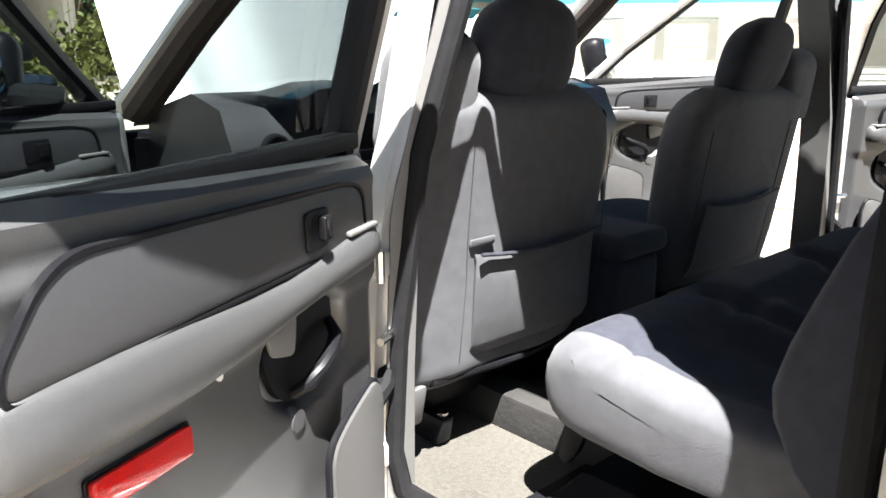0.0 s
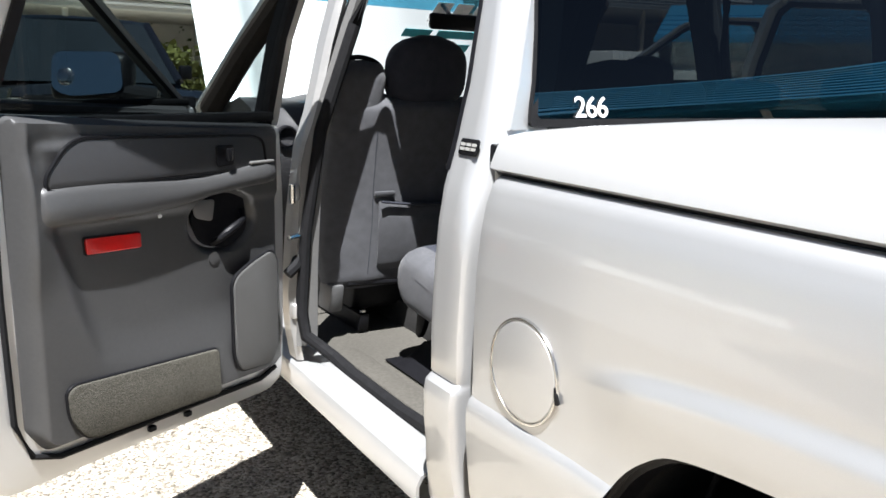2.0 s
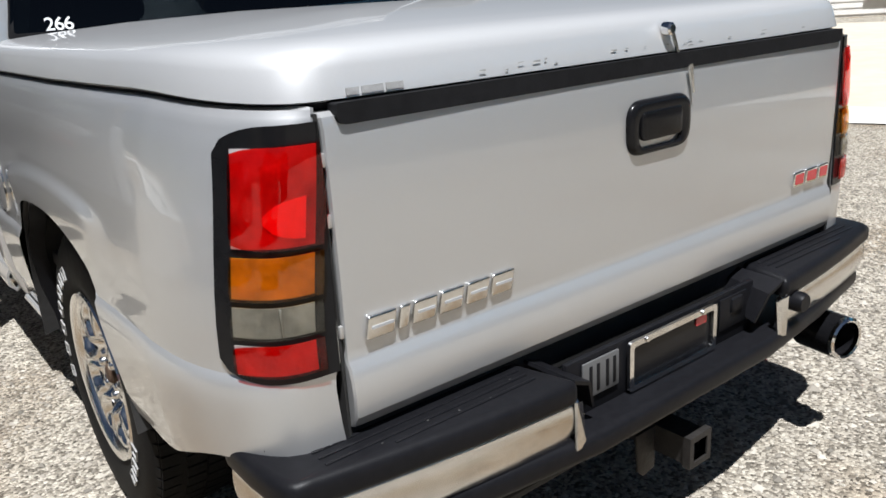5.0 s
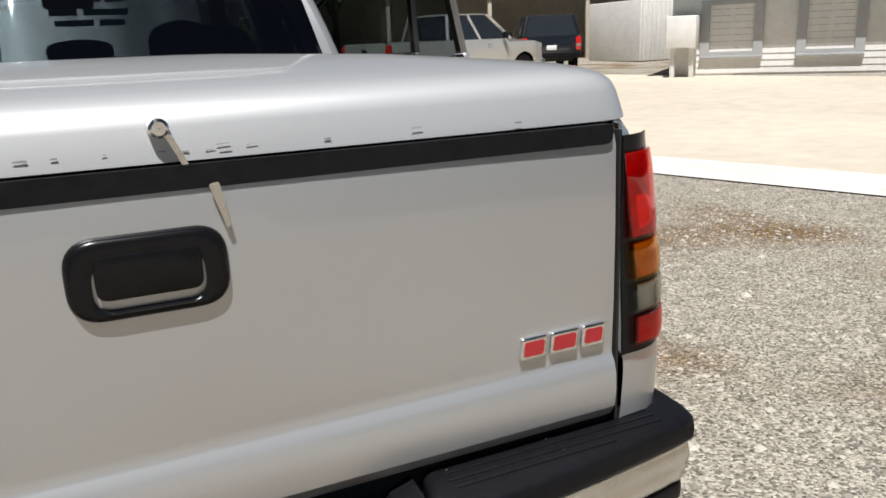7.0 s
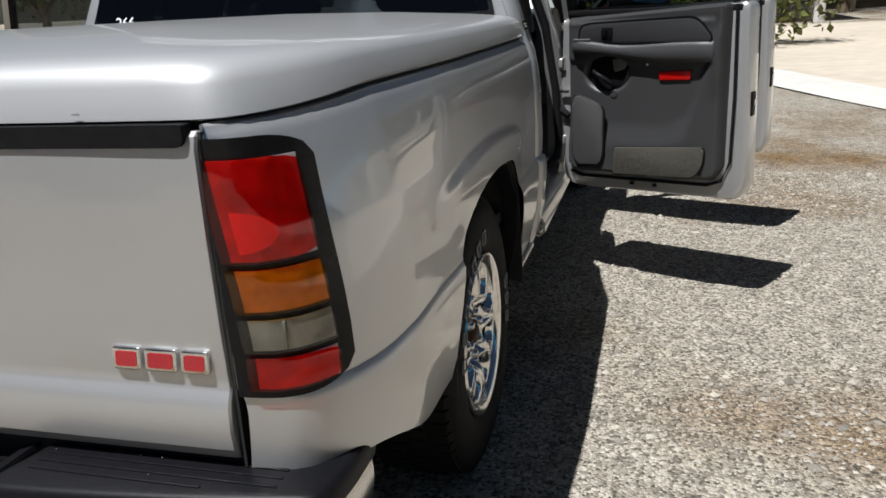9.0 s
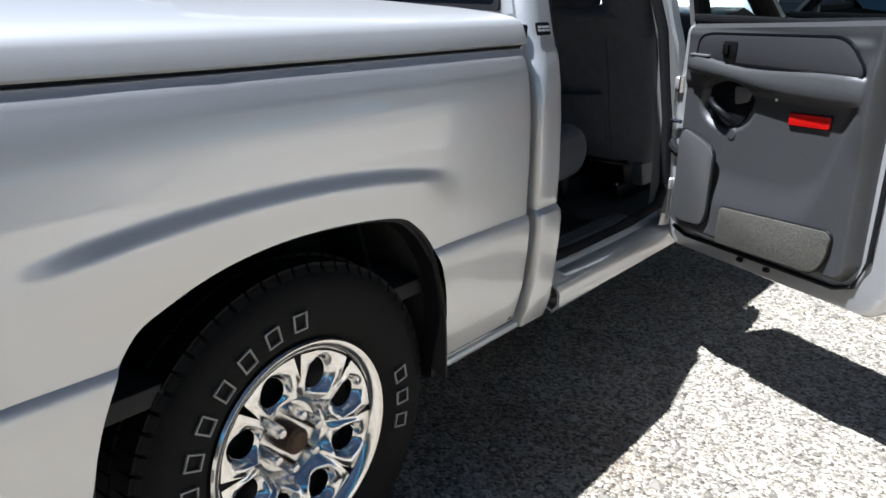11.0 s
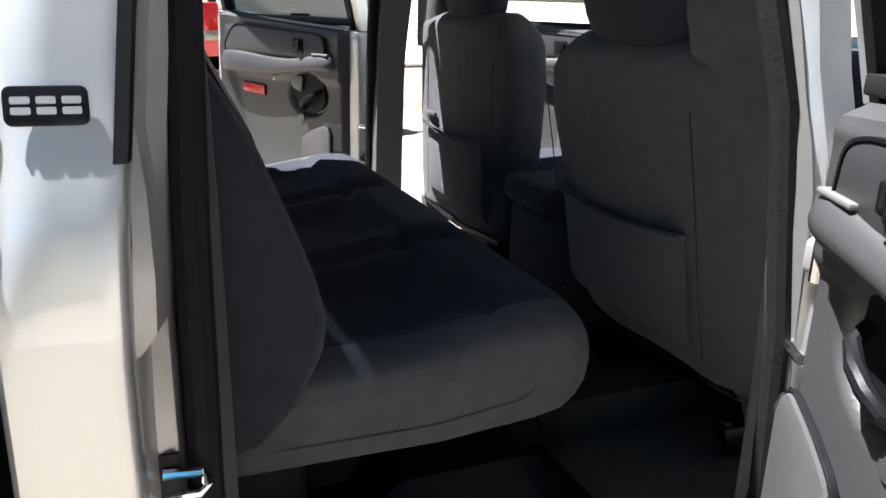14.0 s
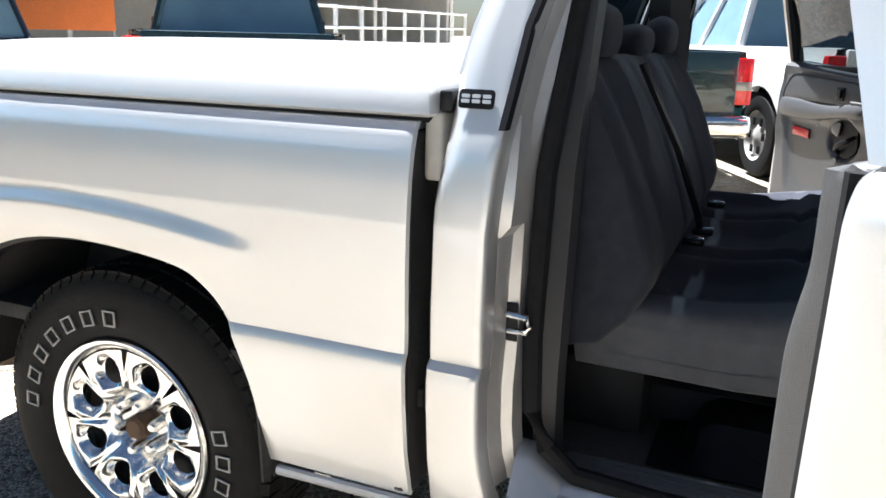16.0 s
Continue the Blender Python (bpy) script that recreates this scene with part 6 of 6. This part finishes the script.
def vehicle(name, label, cat, paint, at, heading, kind="pickup", scale=1.0, glass_mat=None, lamp="tall"):
    """A parked vehicle; its own axes: y ahead from the rear bumper, z up."""
    gm = glass_mat or NAVY_GLASS
    z0 = ground_z(at[0], at[1])
    root = thing(name, label, cat, (0, 0, 0), group="parked vehicles")
    xf = Matrix.Translation((at[0], at[1], z0)) @ Matrix.Rotation(math.atan2(-heading[0], heading[1]), 4, "Z") @ Matrix.Scale(scale, 4)
    Q = lambda nm, bm, m, lab="", par=None, sharp=32: part(nm, bm, m, par or root, lab, xf=xf, sharp=sharp)
    W = 0.96
    L = {"pickup": 5.7, "suv": 5.0}[kind]
    r = 0.40
    ra, fa = (1.2, 4.75) if kind == "pickup" else (1.05, 4.0)
    # lower body with wheel openings
    top = 1.22 if kind == "pickup" else 1.15

    def low(y):
        for c in (ra, fa):
            if abs(y - c) < 0.47:
                return 0.40 + math.sqrt(max(0, 0.47 ** 2 - (y - c) ** 2))
        return 0.42
    ys = sorted(set(list(np.linspace(0.08, L - 0.12, 60)) + [ra - 0.47, ra + 0.47, fa - 0.47, fa + 0.47]))
    for s in (-1, 1):
        hood = lambda y: top - (0.08 if y > (3.6 if kind == "suv" else 4.1) else 0.0) - 0.06 * smooth(L - 0.5, L - 0.12, y)
        prof = lambda z: W - 0.03 * smooth(0.75, 0.42, z) - 0.05 * smooth(top - 0.25, top, z)
        rows = []
        for y in ys:
            t = hood(y)
            nip = 0.10 * smooth(L - 0.6, L - 0.1, y) + 0.05 * smooth(0.3, 0.08, y)
            rows.append([(s * (prof(z) - nip), y, max(z, low(y))) for z in (0.42, 0.5, 0.6, 0.7, 0.8, 0.9, 1.0, 1.08, t - 0.03, t)] + [(s * (W - 0.12 - nip), y, t + 0.01)])
        Q("body_side", sheet(rows), paint)
        for c in (ra, fa):
            w = Q("wheel", lathe([(0.20, s * -0.2), (r - 0.04, s * -0.21), (r, s * -0.17), (r, s * -0.03), (r - 0.03, 0.0), (0.26, s * 0.012), (0.235, 0.0)], 36, "x", (s * (W - 0.02), c, r)), TYRE, "black tyre on an alloy wheel")
            Q("rim", lathe([(0.24, s * 0.008), (0.225, s * -0.01), (0.20, s * -0.03), (0.10, s * -0.02), (0.05, 0.0), (0.0, 0.0)], 30, "x", (s * (W - 0.02), c, r)), BLACK_GLOSS if paint is SILVER2 else SILVER2, "", w)
            for k in range(6):
                a = 2 * math.pi * k / 6
                Q("rim_hole", box(0.012, 0.055, 0.075, (s * (W - 0.028), c + 0.15 * math.cos(a), r + 0.15 * math.sin(a)), 0.005), BLACK, "", w)
    Q("chassis", span((-W + 0.25, 0.3, 0.35), (W - 0.25, L - 0.3, 0.60), 0.02), DARK)
    Q("hood_panel", sheet([[(x * 0.84 * (1 - 0.08 * smooth(L - 0.6, L - 0.1, y)), y, top - 0.07 + 0.05 * (1 - x * x) - 0.07 * smooth(L - 0.6, L - 0.12, y)) for x in np.linspace(-1, 1, 9)] for y in np.linspace(4.1 if kind == "pickup" else 3.6, L - 0.1, 8)], thick=0.01), paint)
    Q("grille", box(1.5, 0.06, 0.42, (0, L - 0.12, 0.82), 0.03), BLACK)
    Q("front_bumper", box(1.8, 0.16, 0.25, (0, L - 0.06, 0.55), 0.06, 3), CHROME_DULL if kind == "pickup" else paint)
    # greenhouse
    if kind == "pickup":
        base, roofp = [(1.98, top), (4.28, top - 0.02)], [(2.12, 1.84), (3.55, 1.86)]
        Q("bed_cover" if paint is not WHITE_PAINT else "bed_floor", span((-0.84, 0.1, top - 0.10), (0.84, 1.95, top - 0.06), 0.02), BLACK)
        tg = Q("tailgate", box(1.58, 0.06, 0.58, (0, 0.06, 0.93), 0.02), paint, "closed tailgate")
        Q("tailgate_handle", box(0.20, 0.02, 0.09, (0, 0.025, 1.05), 0.01), BLACK, "", tg)
    else:
        base, roofp = [(0.12, top), (3.75, top - 0.02)], [(0.35, 1.78), (2.95, 1.80)]
        Q("tailgate", box(1.7, 0.06, 0.72, (0, 0.09, 0.80), 0.03), paint)
    (yb0, zb0), (yb1, zb1) = base
    (yt0, zt0), (yt1, zt1) = roofp
    xb, xt = W - 0.09, W - 0.25
    Q("roof", sheet([[(x * xt, y, z + 0.035 * (1 - x * x)) for x in np.linspace(-1, 1, 9)] for y, z in ((yt0, zt0 - 0.03), (yt0 + 0.1, zt0), ((yt0 + yt1) / 2, zt0 + 0.02), (yt1 - 0.1, zt1), (yt1, zt1 - 0.03))], thick=0.02), paint)
    for s in (-1, 1):
        n = 3 if kind == "suv" else 2
        cuts = np.linspace(0, 1, n + 1)
        for k in range(n + 1):
            f = cuts[k]
            a = (s * xb, yb0 + (yb1 - yb0) * f, zb0)
            b = (s * xt, yt0 + (yt1 - yt0) * f, zt0 - 0.01)
            Q("pillar", tube([a, b], 0.045 if k in (0, n) else 0.035, 6), paint)
        for k in range(n):
            f, g = cuts[k], cuts[k + 1]
            q = [(s * (xb - 0.01), yb0 + (yb1 - yb0) * f, zb0), (s * (xb - 0.01), yb0 + (yb1 - yb0) * g, zb0), (s * (xt - 0.01), yt0 + (yt1 - yt0) * g, zt0 - 0.02), (s * (xt - 0.01), yt0 + (yt1 - yt0) * f, zt0 - 0.02)]
            bm = bmesh.new()
            bm.faces.new([bm.verts.new(p) for p in q])
            Q("side_window", bm, gm, "dark side window")
            Q("door_handle", box(0.02, 0.14, 0.03, (s * (W + 0.002), yb0 + (yb1 - yb0) * f + 0.25, top - 0.14), 0.006), CHROME_DULL if kind == "pickup" else BLACK)
        Q("mirror", box(0.14, 0.12, 0.16, (s * (W + 0.06), yb1 - 0.35, top + 0.10), 0.03), BLACK)
        h = Q("tail_lamp", box(0.17, 0.09, 0.42 if lamp == "tall" else 0.34, (s * (W - 0.105), 0.09, top - 0.26), 0.02), RED_LENS, "red tail lamp")
        Q("lamp_band", box(0.15, 0.02, 0.08, (s * (W - 0.105), 0.046, top - 0.30), 0.006), CLEAR_LENS, "pale reversing band", h)
        Q("headlamp", box(0.26, 0.10, 0.22, (s * 0.74, L - 0.16, 0.90), 0.04), CLEAR_LENS)
    for nm, q in (("rear_window", [(-xb, yb0, zb0), (xb, yb0, zb0), (xt, yt0, zt0 - 0.02), (-xt, yt0, zt0 - 0.02)]), ("windscreen", [(-xb, yb1, zb1), (xb, yb1, zb1), (xt, yt1, zt1 - 0.02), (-xt, yt1, zt1 - 0.02)])):
        bm = bmesh.new()
        bm.faces.new([bm.verts.new(p) for p in q])
        Q(nm, bm, gm, "dark " + nm.replace("_", " "))
    Q("cabin_floor", span((-0.8, yb0 + 0.05, top - 0.12), (0.8, yb1 - 0.05, top - 0.08), 0.01), DARK)
    for s in (-1, 1):
        Q("seat_back", box(0.5, 0.16, 0.6, (s * 0.4, yb1 - 1.25, top + 0.16), 0.06), CLOTH)
    Q("rear_bumper", box(1.86, 0.18, 0.2, (0, 0.02, 0.56), 0.05, 3), CHROME if kind == "pickup" else BLACK, "rear bumper")
    Q("plate_panel", box(0.32, 0.012, 0.15, (0, -0.075 if kind == "pickup" else 0.05, 0.60 if kind == "pickup" else 0.78), 0.004), WHITE if kind == "suv" else BLACK, "number plate left blank")
    return root


NAVY_GLASS = mat("dark_vehicle_glass", (0.02, 0.025, 0.03), 0.06, 0.0, 0.6, 0.1, 4)
# sky reflection put into the glass colour as a pale blue
SKY_REFLECTION_GLASS = mat("sky_reflection_glass", (0.16, 0.26, 0.32), 0.06, 0.0, 0.8, 0.1, 4)


def office(at, along, depth_dir):
    """The long white office with a blue metal roof beyond the drive."""
    z0 = ground_z(*at)
    a = Vector((along[0], along[1], 0)).normalized()
    d = Vector((depth_dir[0], depth_dir[1], 0)).normalized()
    xf = Matrix.Identity(4)
    xf.col[0], xf.col[1], xf.col[2], xf.col[3] = (*a, 0), (*d, 0), (0, 0, 1, 0), (at[0], at[1], z0, 1)
    root = thing("office_building", "long low white sided office with a blue metal roof", "building")
    Q = lambda nm, bm, m, lab="", par=None: part(nm, bm, m, par or root, lab, xf=xf)
    S0, S1, H = -2.3, 26.0, 2.30
    wins = [(-1.35, 1.08), (0.95, 1.08), (3.9, 1.08), (6.8, 1.08), (9.8, 1.08), (13.0, 1.08), (17.0, 1.08), (21.0, 1.08)]
    zw0, zw1 = 0.62, 1.78
    edges = [S0]
    for s, w in wins:
        edges += [s, s + w]
    edges.append(S1)
    wall = Q("wall", span((S0, 0.0, 0.0), (S1, 0.2, zw0), 0), STUCCO, "white painted wall")
    Q("wall", span((S0, 0.0, zw1), (S1, 0.2, H), 0), STUCCO)
    for k in range(0, len(edges), 2):
        Q("wall", span((edges[k], 0.0, zw0), (edges[k + 1], 0.2, zw1), 0), STUCCO)
    Q("wall", span((S0, 0.2, 0.0), (S0 + 0.2, 7.0, H), 0), STUCCO)
    Q("wall", span((S0, 6.8, 0.0), (S1, 7.0, H), 0), STUCCO)
    for k in range(14):
        z = 0.16 * (k + 0.5)
        Q("siding_lap", prism([(-0.0, z), (-0.022, z - 0.004), (-0.004, z + 0.15)], S1 - S0 - 0.02, 0, plane="yz", at=S0 + 0.01), STUCCO)
    for s, w in wins:
        f = Q("window_surround", ring_frame([(s - 0.22, zw0 - 0.10), (s + w + 0.22, zw0 - 0.10), (s + w + 0.22, zw1 + 0.12), (s - 0.22, zw1 + 0.12)], [(s, zw0), (s + w, zw0), (s + w, zw1), (s, zw1)], -0.05, "xz", -0.022), STUCCO_G, "grey painted window surround")
        for x in (s, s + w / 2):
            Q("window_pane", span((x + 0.03, 0.05, zw0 + 0.04), (x + w / 2 - 0.03, 0.06, zw1 - 0.04), 0), NAVY_GLASS, "dark window pane", f)
        Q("mullion", span((s + w / 2 - 0.035, 0.02, zw0), (s + w / 2 + 0.035, 0.07, zw1), 0), STUCCO, "", f)
        Q("sill", span((s - 0.22, -0.12, zw0 - 0.17), (s + w + 0.22, 0.0, zw0 - 0.10), 0.01), STUCCO_G, "", f)
    rf = Q("roof", prism([(-0.6, H + 0.02), (-0.6, H + 0.10), (3.6, H + 1.25), (7.6, H + 0.10), (7.6, H + 0.02)], S1 - S0 + 0.8, 0, plane="yz", at=S0 - 0.4), BLUE_ROOF, "ribbed blue metal roof")
    for k in range(5):
        y = -0.55 + 0.62 * k
        z = H + 0.10 + (1.15 / 4.2) * (y + 0.6)
        Q("roof_rib", span((S0 - 0.4, y, z), (S1 + 0.4, y + 0.04, z + 0.035), 0), BLUE_ROOF, "", rf)
    Q("fascia", span((S0 - 0.42, -0.63, H - 0.04), (S1 + 0.42, -0.58, H + 0.08), 0), BLUE_ROOF, "blue fascia board", rf)
    Q("service_cabinet", box(0.75, 0.5, 0.8, (S0 + 0.35, -0.5, 1.15), 0.03), STUCCO, "white wall cabinet on legs")
    for x in (0.12, 0.6):
        Q("cabinet_leg", box(0.12, 0.12, 0.76, (S0 + x, -0.5, 0.38), 0.01), STUCCO)


def shed(name, label, at, along, length, depth, h, wall_m, roof_m, fascia=0.5, rise=0.0):
    z0 = ground_z(*at)
    a = Vector((along[0], along[1], 0)).normalized()
    d = Vector((-a.y, a.x, 0))
    xf = Matrix.Identity(4)
    xf.col[0], xf.col[1], xf.col[2], xf.col[3] = (*a, 0), (*d, 0), (0, 0, 1, 0), (at[0], at[1], z0, 1)
    root = thing(name, label, "building")
    Q = lambda nm, bm, m, lab="": part(nm, bm, m, root, lab, xf=xf)
    Q("back_wall", span((0, depth - 0.2, -0.3), (length, depth, h), 0), wall_m)
    Q("side_wall", span((0, 0, -0.3), (0.2, depth, h), 0), wall_m)
    Q("side_wall", span((length - 0.2, 0, -0.3), (length, depth, h), 0), wall_m)
    rf = Q("roof", span((-0.6, -0.8, h), (length + 0.6, depth + 0.4, h + 0.12), 0.02), roof_m)
    for k in range(4):
        Q("fascia_rib", span((-0.6, -0.84 - 0.04 * k, h + 0.12 + fascia / 4 * k), (length + 0.6, -0.70, h + 0.12 + fascia / 4 * (k + 0.8)), 0.015), roof_m)
    if rise:
        up = rise / (depth * 0.6)
        Q("sloped_roof", sheet([[(-0.6, y, h + 0.13 + (y + 0.8) * up), (length + 0.6, y, h + 0.13 + (y + 0.8) * up)] for y in (-0.8, depth * 0.6)], thick=0.05), roof_m)
        for k in range(12):
            y = -0.78 + 0.5 * k
            Q("roof_rib", span((-0.6, y, h + 0.13 + (y + 0.8) * up), (length + 0.6, y + 0.10, h + 0.24 + (y + 0.8) * up), 0.02), roof_m)
    n = max(2, int(length / 4))
    for k in range(n + 1):
        Q("post", span((length * k / n - 0.08, -0.1, -0.3), (length * k / n + 0.08, 0.06, h), 0.01), wall_m)
    return root


def tree(at, h, spread, seed):
    rng = random.Random(seed)
    z0 = ground_z(*at)
    root = thing("tree", "leafy green tree beyond the lot", "tree", (0, 0, 0), group="trees")
    base = Vector((at[0], at[1], z0))
    part("trunk", tube([base, base + Vector((0.1, 0.05, h * 0.3)), base + Vector((-0.05, 0.1, h * 0.6))], [0.22, 0.15, 0.08], 8), BARK, root)
    verts, faces = [], []
    tips = []
    for k in range(7):
        a = rng.uniform(0, 6.28)
        tip = base + Vector((math.cos(a) * spread * 0.6, math.sin(a) * spread * 0.6, h * rng.uniform(0.55, 0.9)))
        part("limb", tube([base + Vector((0, 0, h * 0.3)), (base + tip) / 2 + Vector((0, 0, h * 0.2)), tip], [0.09, 0.06, 0.02], 6), BARK, root)
        tips.append(tip)
    for k in range(2600):
        c = rng.choice(tips)
        p = c + Vector((rng.gauss(0, spread * 0.32), rng.gauss(0, spread * 0.32), rng.gauss(0, h * 0.11)))
        s = rng.uniform(0.06, 0.14)
        u = Vector((rng.uniform(-1, 1), rng.uniform(-1, 1), rng.uniform(-1, 1))).normalized()
        v = u.orthogonal().normalized()
        i = len(verts)
        verts += [p - u * s, p + v * s * 0.6, p + u * s, p - v * s * 0.6]
        faces.append((i, i + 1, i + 2, i + 3))
    me = bpy.data.meshes.new("crown")
    me.from_pydata([tuple(v) for v in verts], [], faces)
    me.materials.append(LEAF)
    ob = new("crown", me)
    ob.parent = root
    return root


def hedge(a, b, h):
    """A clipped row of yellow-green shrubs: one mesh of small leaves."""
    rng = np.random.default_rng(12)
    n = 5200
    f = rng.uniform(0, 1, n)
    cx = a[0] + (b[0] - a[0]) * f + rng.normal(0, 0.35, n)
    cy = a[1] + (b[1] - a[1]) * f + rng.normal(0, 0.40, n)
    top = h * (0.8 + 0.2 * np.sin(f * 21) * np.sin(f * 8 + 1))
    cz = top * rng.uniform(0.02, 1, n) ** 0.6 + np.array([ground_z(x, y) for x, y in zip(cx, cy)])
    u = rng.normal(0, 1, (n, 3))
    u /= np.linalg.norm(u, axis=1)[:, None]
    w = np.cross(u, rng.normal(0, 1, (n, 3)))
    w /= np.linalg.norm(w, axis=1)[:, None]
    c, r = np.c_[cx, cy, cz], rng.uniform(0.06, 0.13, (n, 1))
    V = np.stack([c - u * r, c + w * r * 0.6, c + u * r, c - w * r * 0.6], 1).reshape(-1, 3)
    me = bpy.data.meshes.new("hedge")
    me.from_pydata(V.tolist(), [], np.arange(4 * n).reshape(-1, 4).tolist())
    me.materials.append(HEDGE)
    tagged(new("hedge", me), "yellow-green clipped hedge beyond the lot", "hedge", kind="stuff")


office((16.0, 14.0), (0.62, -0.785), (0.785, 0.62))
vehicle("pickup_truck", "pale silver crew-cab pickup on oversized tyres, parked beyond the drive", "pickup truck", SILVER2, (6.4, 17.2), (0.95, 0.31), "pickup", 1.0)
vehicle("suv", "black sport utility vehicle parked beyond the drive", "suv", NAVY_PAINT, (13.9, 20.6), (0.42, 0.9), "suv")
vehicle("pickup_truck", "dark green pickup with red tail lamps in the next row", "pickup truck", GREEN_PAINT, (-5.42, 1.26), (-0.9, -0.43), "pickup", 1.04, SKY_REFLECTION_GLASS)
vehicle("pickup_truck", "white pickup with red tail lamps in the next row", "pickup truck", WHITE_PAINT, (-5.86, 3.65), (-0.9, -0.43), "pickup", 1.08, SKY_REFLECTION_GLASS)
vehicle("pickup_truck", "dark green pickup with blue-lit windows and a black bed cover", "pickup truck", GREEN_PAINT, (-3.9, -2.25), (-0.796, -0.606), "pickup", 1.1, SKY_REFLECTION_GLASS)
vehicle("suv", "dark grey vehicle far across the lot", "suv", NAVY_PAINT, (-5.8, -8.6), (-0.5, -0.86), "suv", 1.0, SKY_REFLECTION_GLASS)
vehicle("suv", "black sport utility vehicle parked nose to nose ahead of the pickup", "suv", NAVY_PAINT, (-0.5, 13.8), (0.0, -1.0), "suv", 1.03)
hedge((-5.0, 16.5), (4.5, 17.5), 2.1)
shed("shop", "white shop with a flat green-edged canopy", (-9.0, 25.0), (1.0, 0.02), 15, 5, 2.7, STUCCO, STUCCO, 0.7)
cont = thing("storage_container", "white corrugated storage container", "container")
part("body", box(2.4, 3.2, 2.2, (20.4, 24.5, ground_z(20.4, 24.5) + 1.1), 0.04), STUCCO, cont)
for k in range(12):
    part("rib", box(0.06, 0.05, 2.1, (19.3 + 0.2 * k, 22.88, ground_z(20.4, 24.5) + 1.1), 0.01), STUCCO, cont)
shed("workshop", "tan block workshop behind the drive", (4.0, 33.0), (0.9, -0.25), 26, 8, 4.2, CONCRETE, STUCCO_G)
shed("blue_canopy", "open shed with a ribbed blue roof edge behind the lot", (15.0, 1.0), (-0.57, -0.82), 20, 9, 3.6, STUCCO, BLUE_ROOF, 0.3, 3.5)
shed("dark_canopy", "dark steel canopy far across the lot", (-11.0, -24.0), (-0.86, 0.5), 24, 8, 3.4, STUCCO, STUCCO_G)
fence = thing("fence", "white rail fence along the far side of the lot", "fence")
for k in range(9):
    part("fence_post", box(0.08, 0.08, 1.9, (-12 - 1.4 * k, -6.8 - 0.12 * k, 0.95 + ground_z(-12 - 1.4 * k, -6.8 - 0.12 * k)), 0.01), WHITE_PAINT, fence)
for z in (0.5, 0.95, 1.4, 1.85):
    part("fence_rail", tube([(-12, -6.8, z + ground_z(-12, -6.8)), (-23.2, -7.76, z + ground_z(-23.2, -7.76))], 0.035, 6), WHITE_PAINT, fence)
ban = thing("banner", "orange sales banner on two posts", "banner")
BAN = Matrix.Translation((-8.7, -9.8, 0)) @ Matrix.Rotation(radians(-42), 4, "Z")
part("cloth", box(1.7, 0.03, 0.8, (0, 0, 1.72), 0.005), ORANGE, ban, xf=BAN)
for x in (-0.82, 0.82):
    part("banner_post", box(0.05, 0.05, 2.3, (x, -0.04, 1.10), 0.005), WOODSTEEL, ban, xf=BAN)
for n, (p, h, sp) in enumerate((((-26, 20), 4.5, 2.2), ((-31, 24), 5.0, 2.6), ((-22, 26), 4.0, 2.0), ((12.0, 37), 7.0, 3.0), ((7.5, 30), 5.5, 2.6), ((-36, 12), 5, 2.6))):
    tree(p, h, sp, n)
road = sheet([[(x, y, ground_z(x, y) + 0.03) for y in np.linspace(2, 40, 14)] for x in (-40, -32, -24, -18, -13)], thick=0.05)
tagged(part("road", road, CONCRETE_L), "pale sunlit street beyond the lot", "road", kind="structure")
scatter_pebbles()
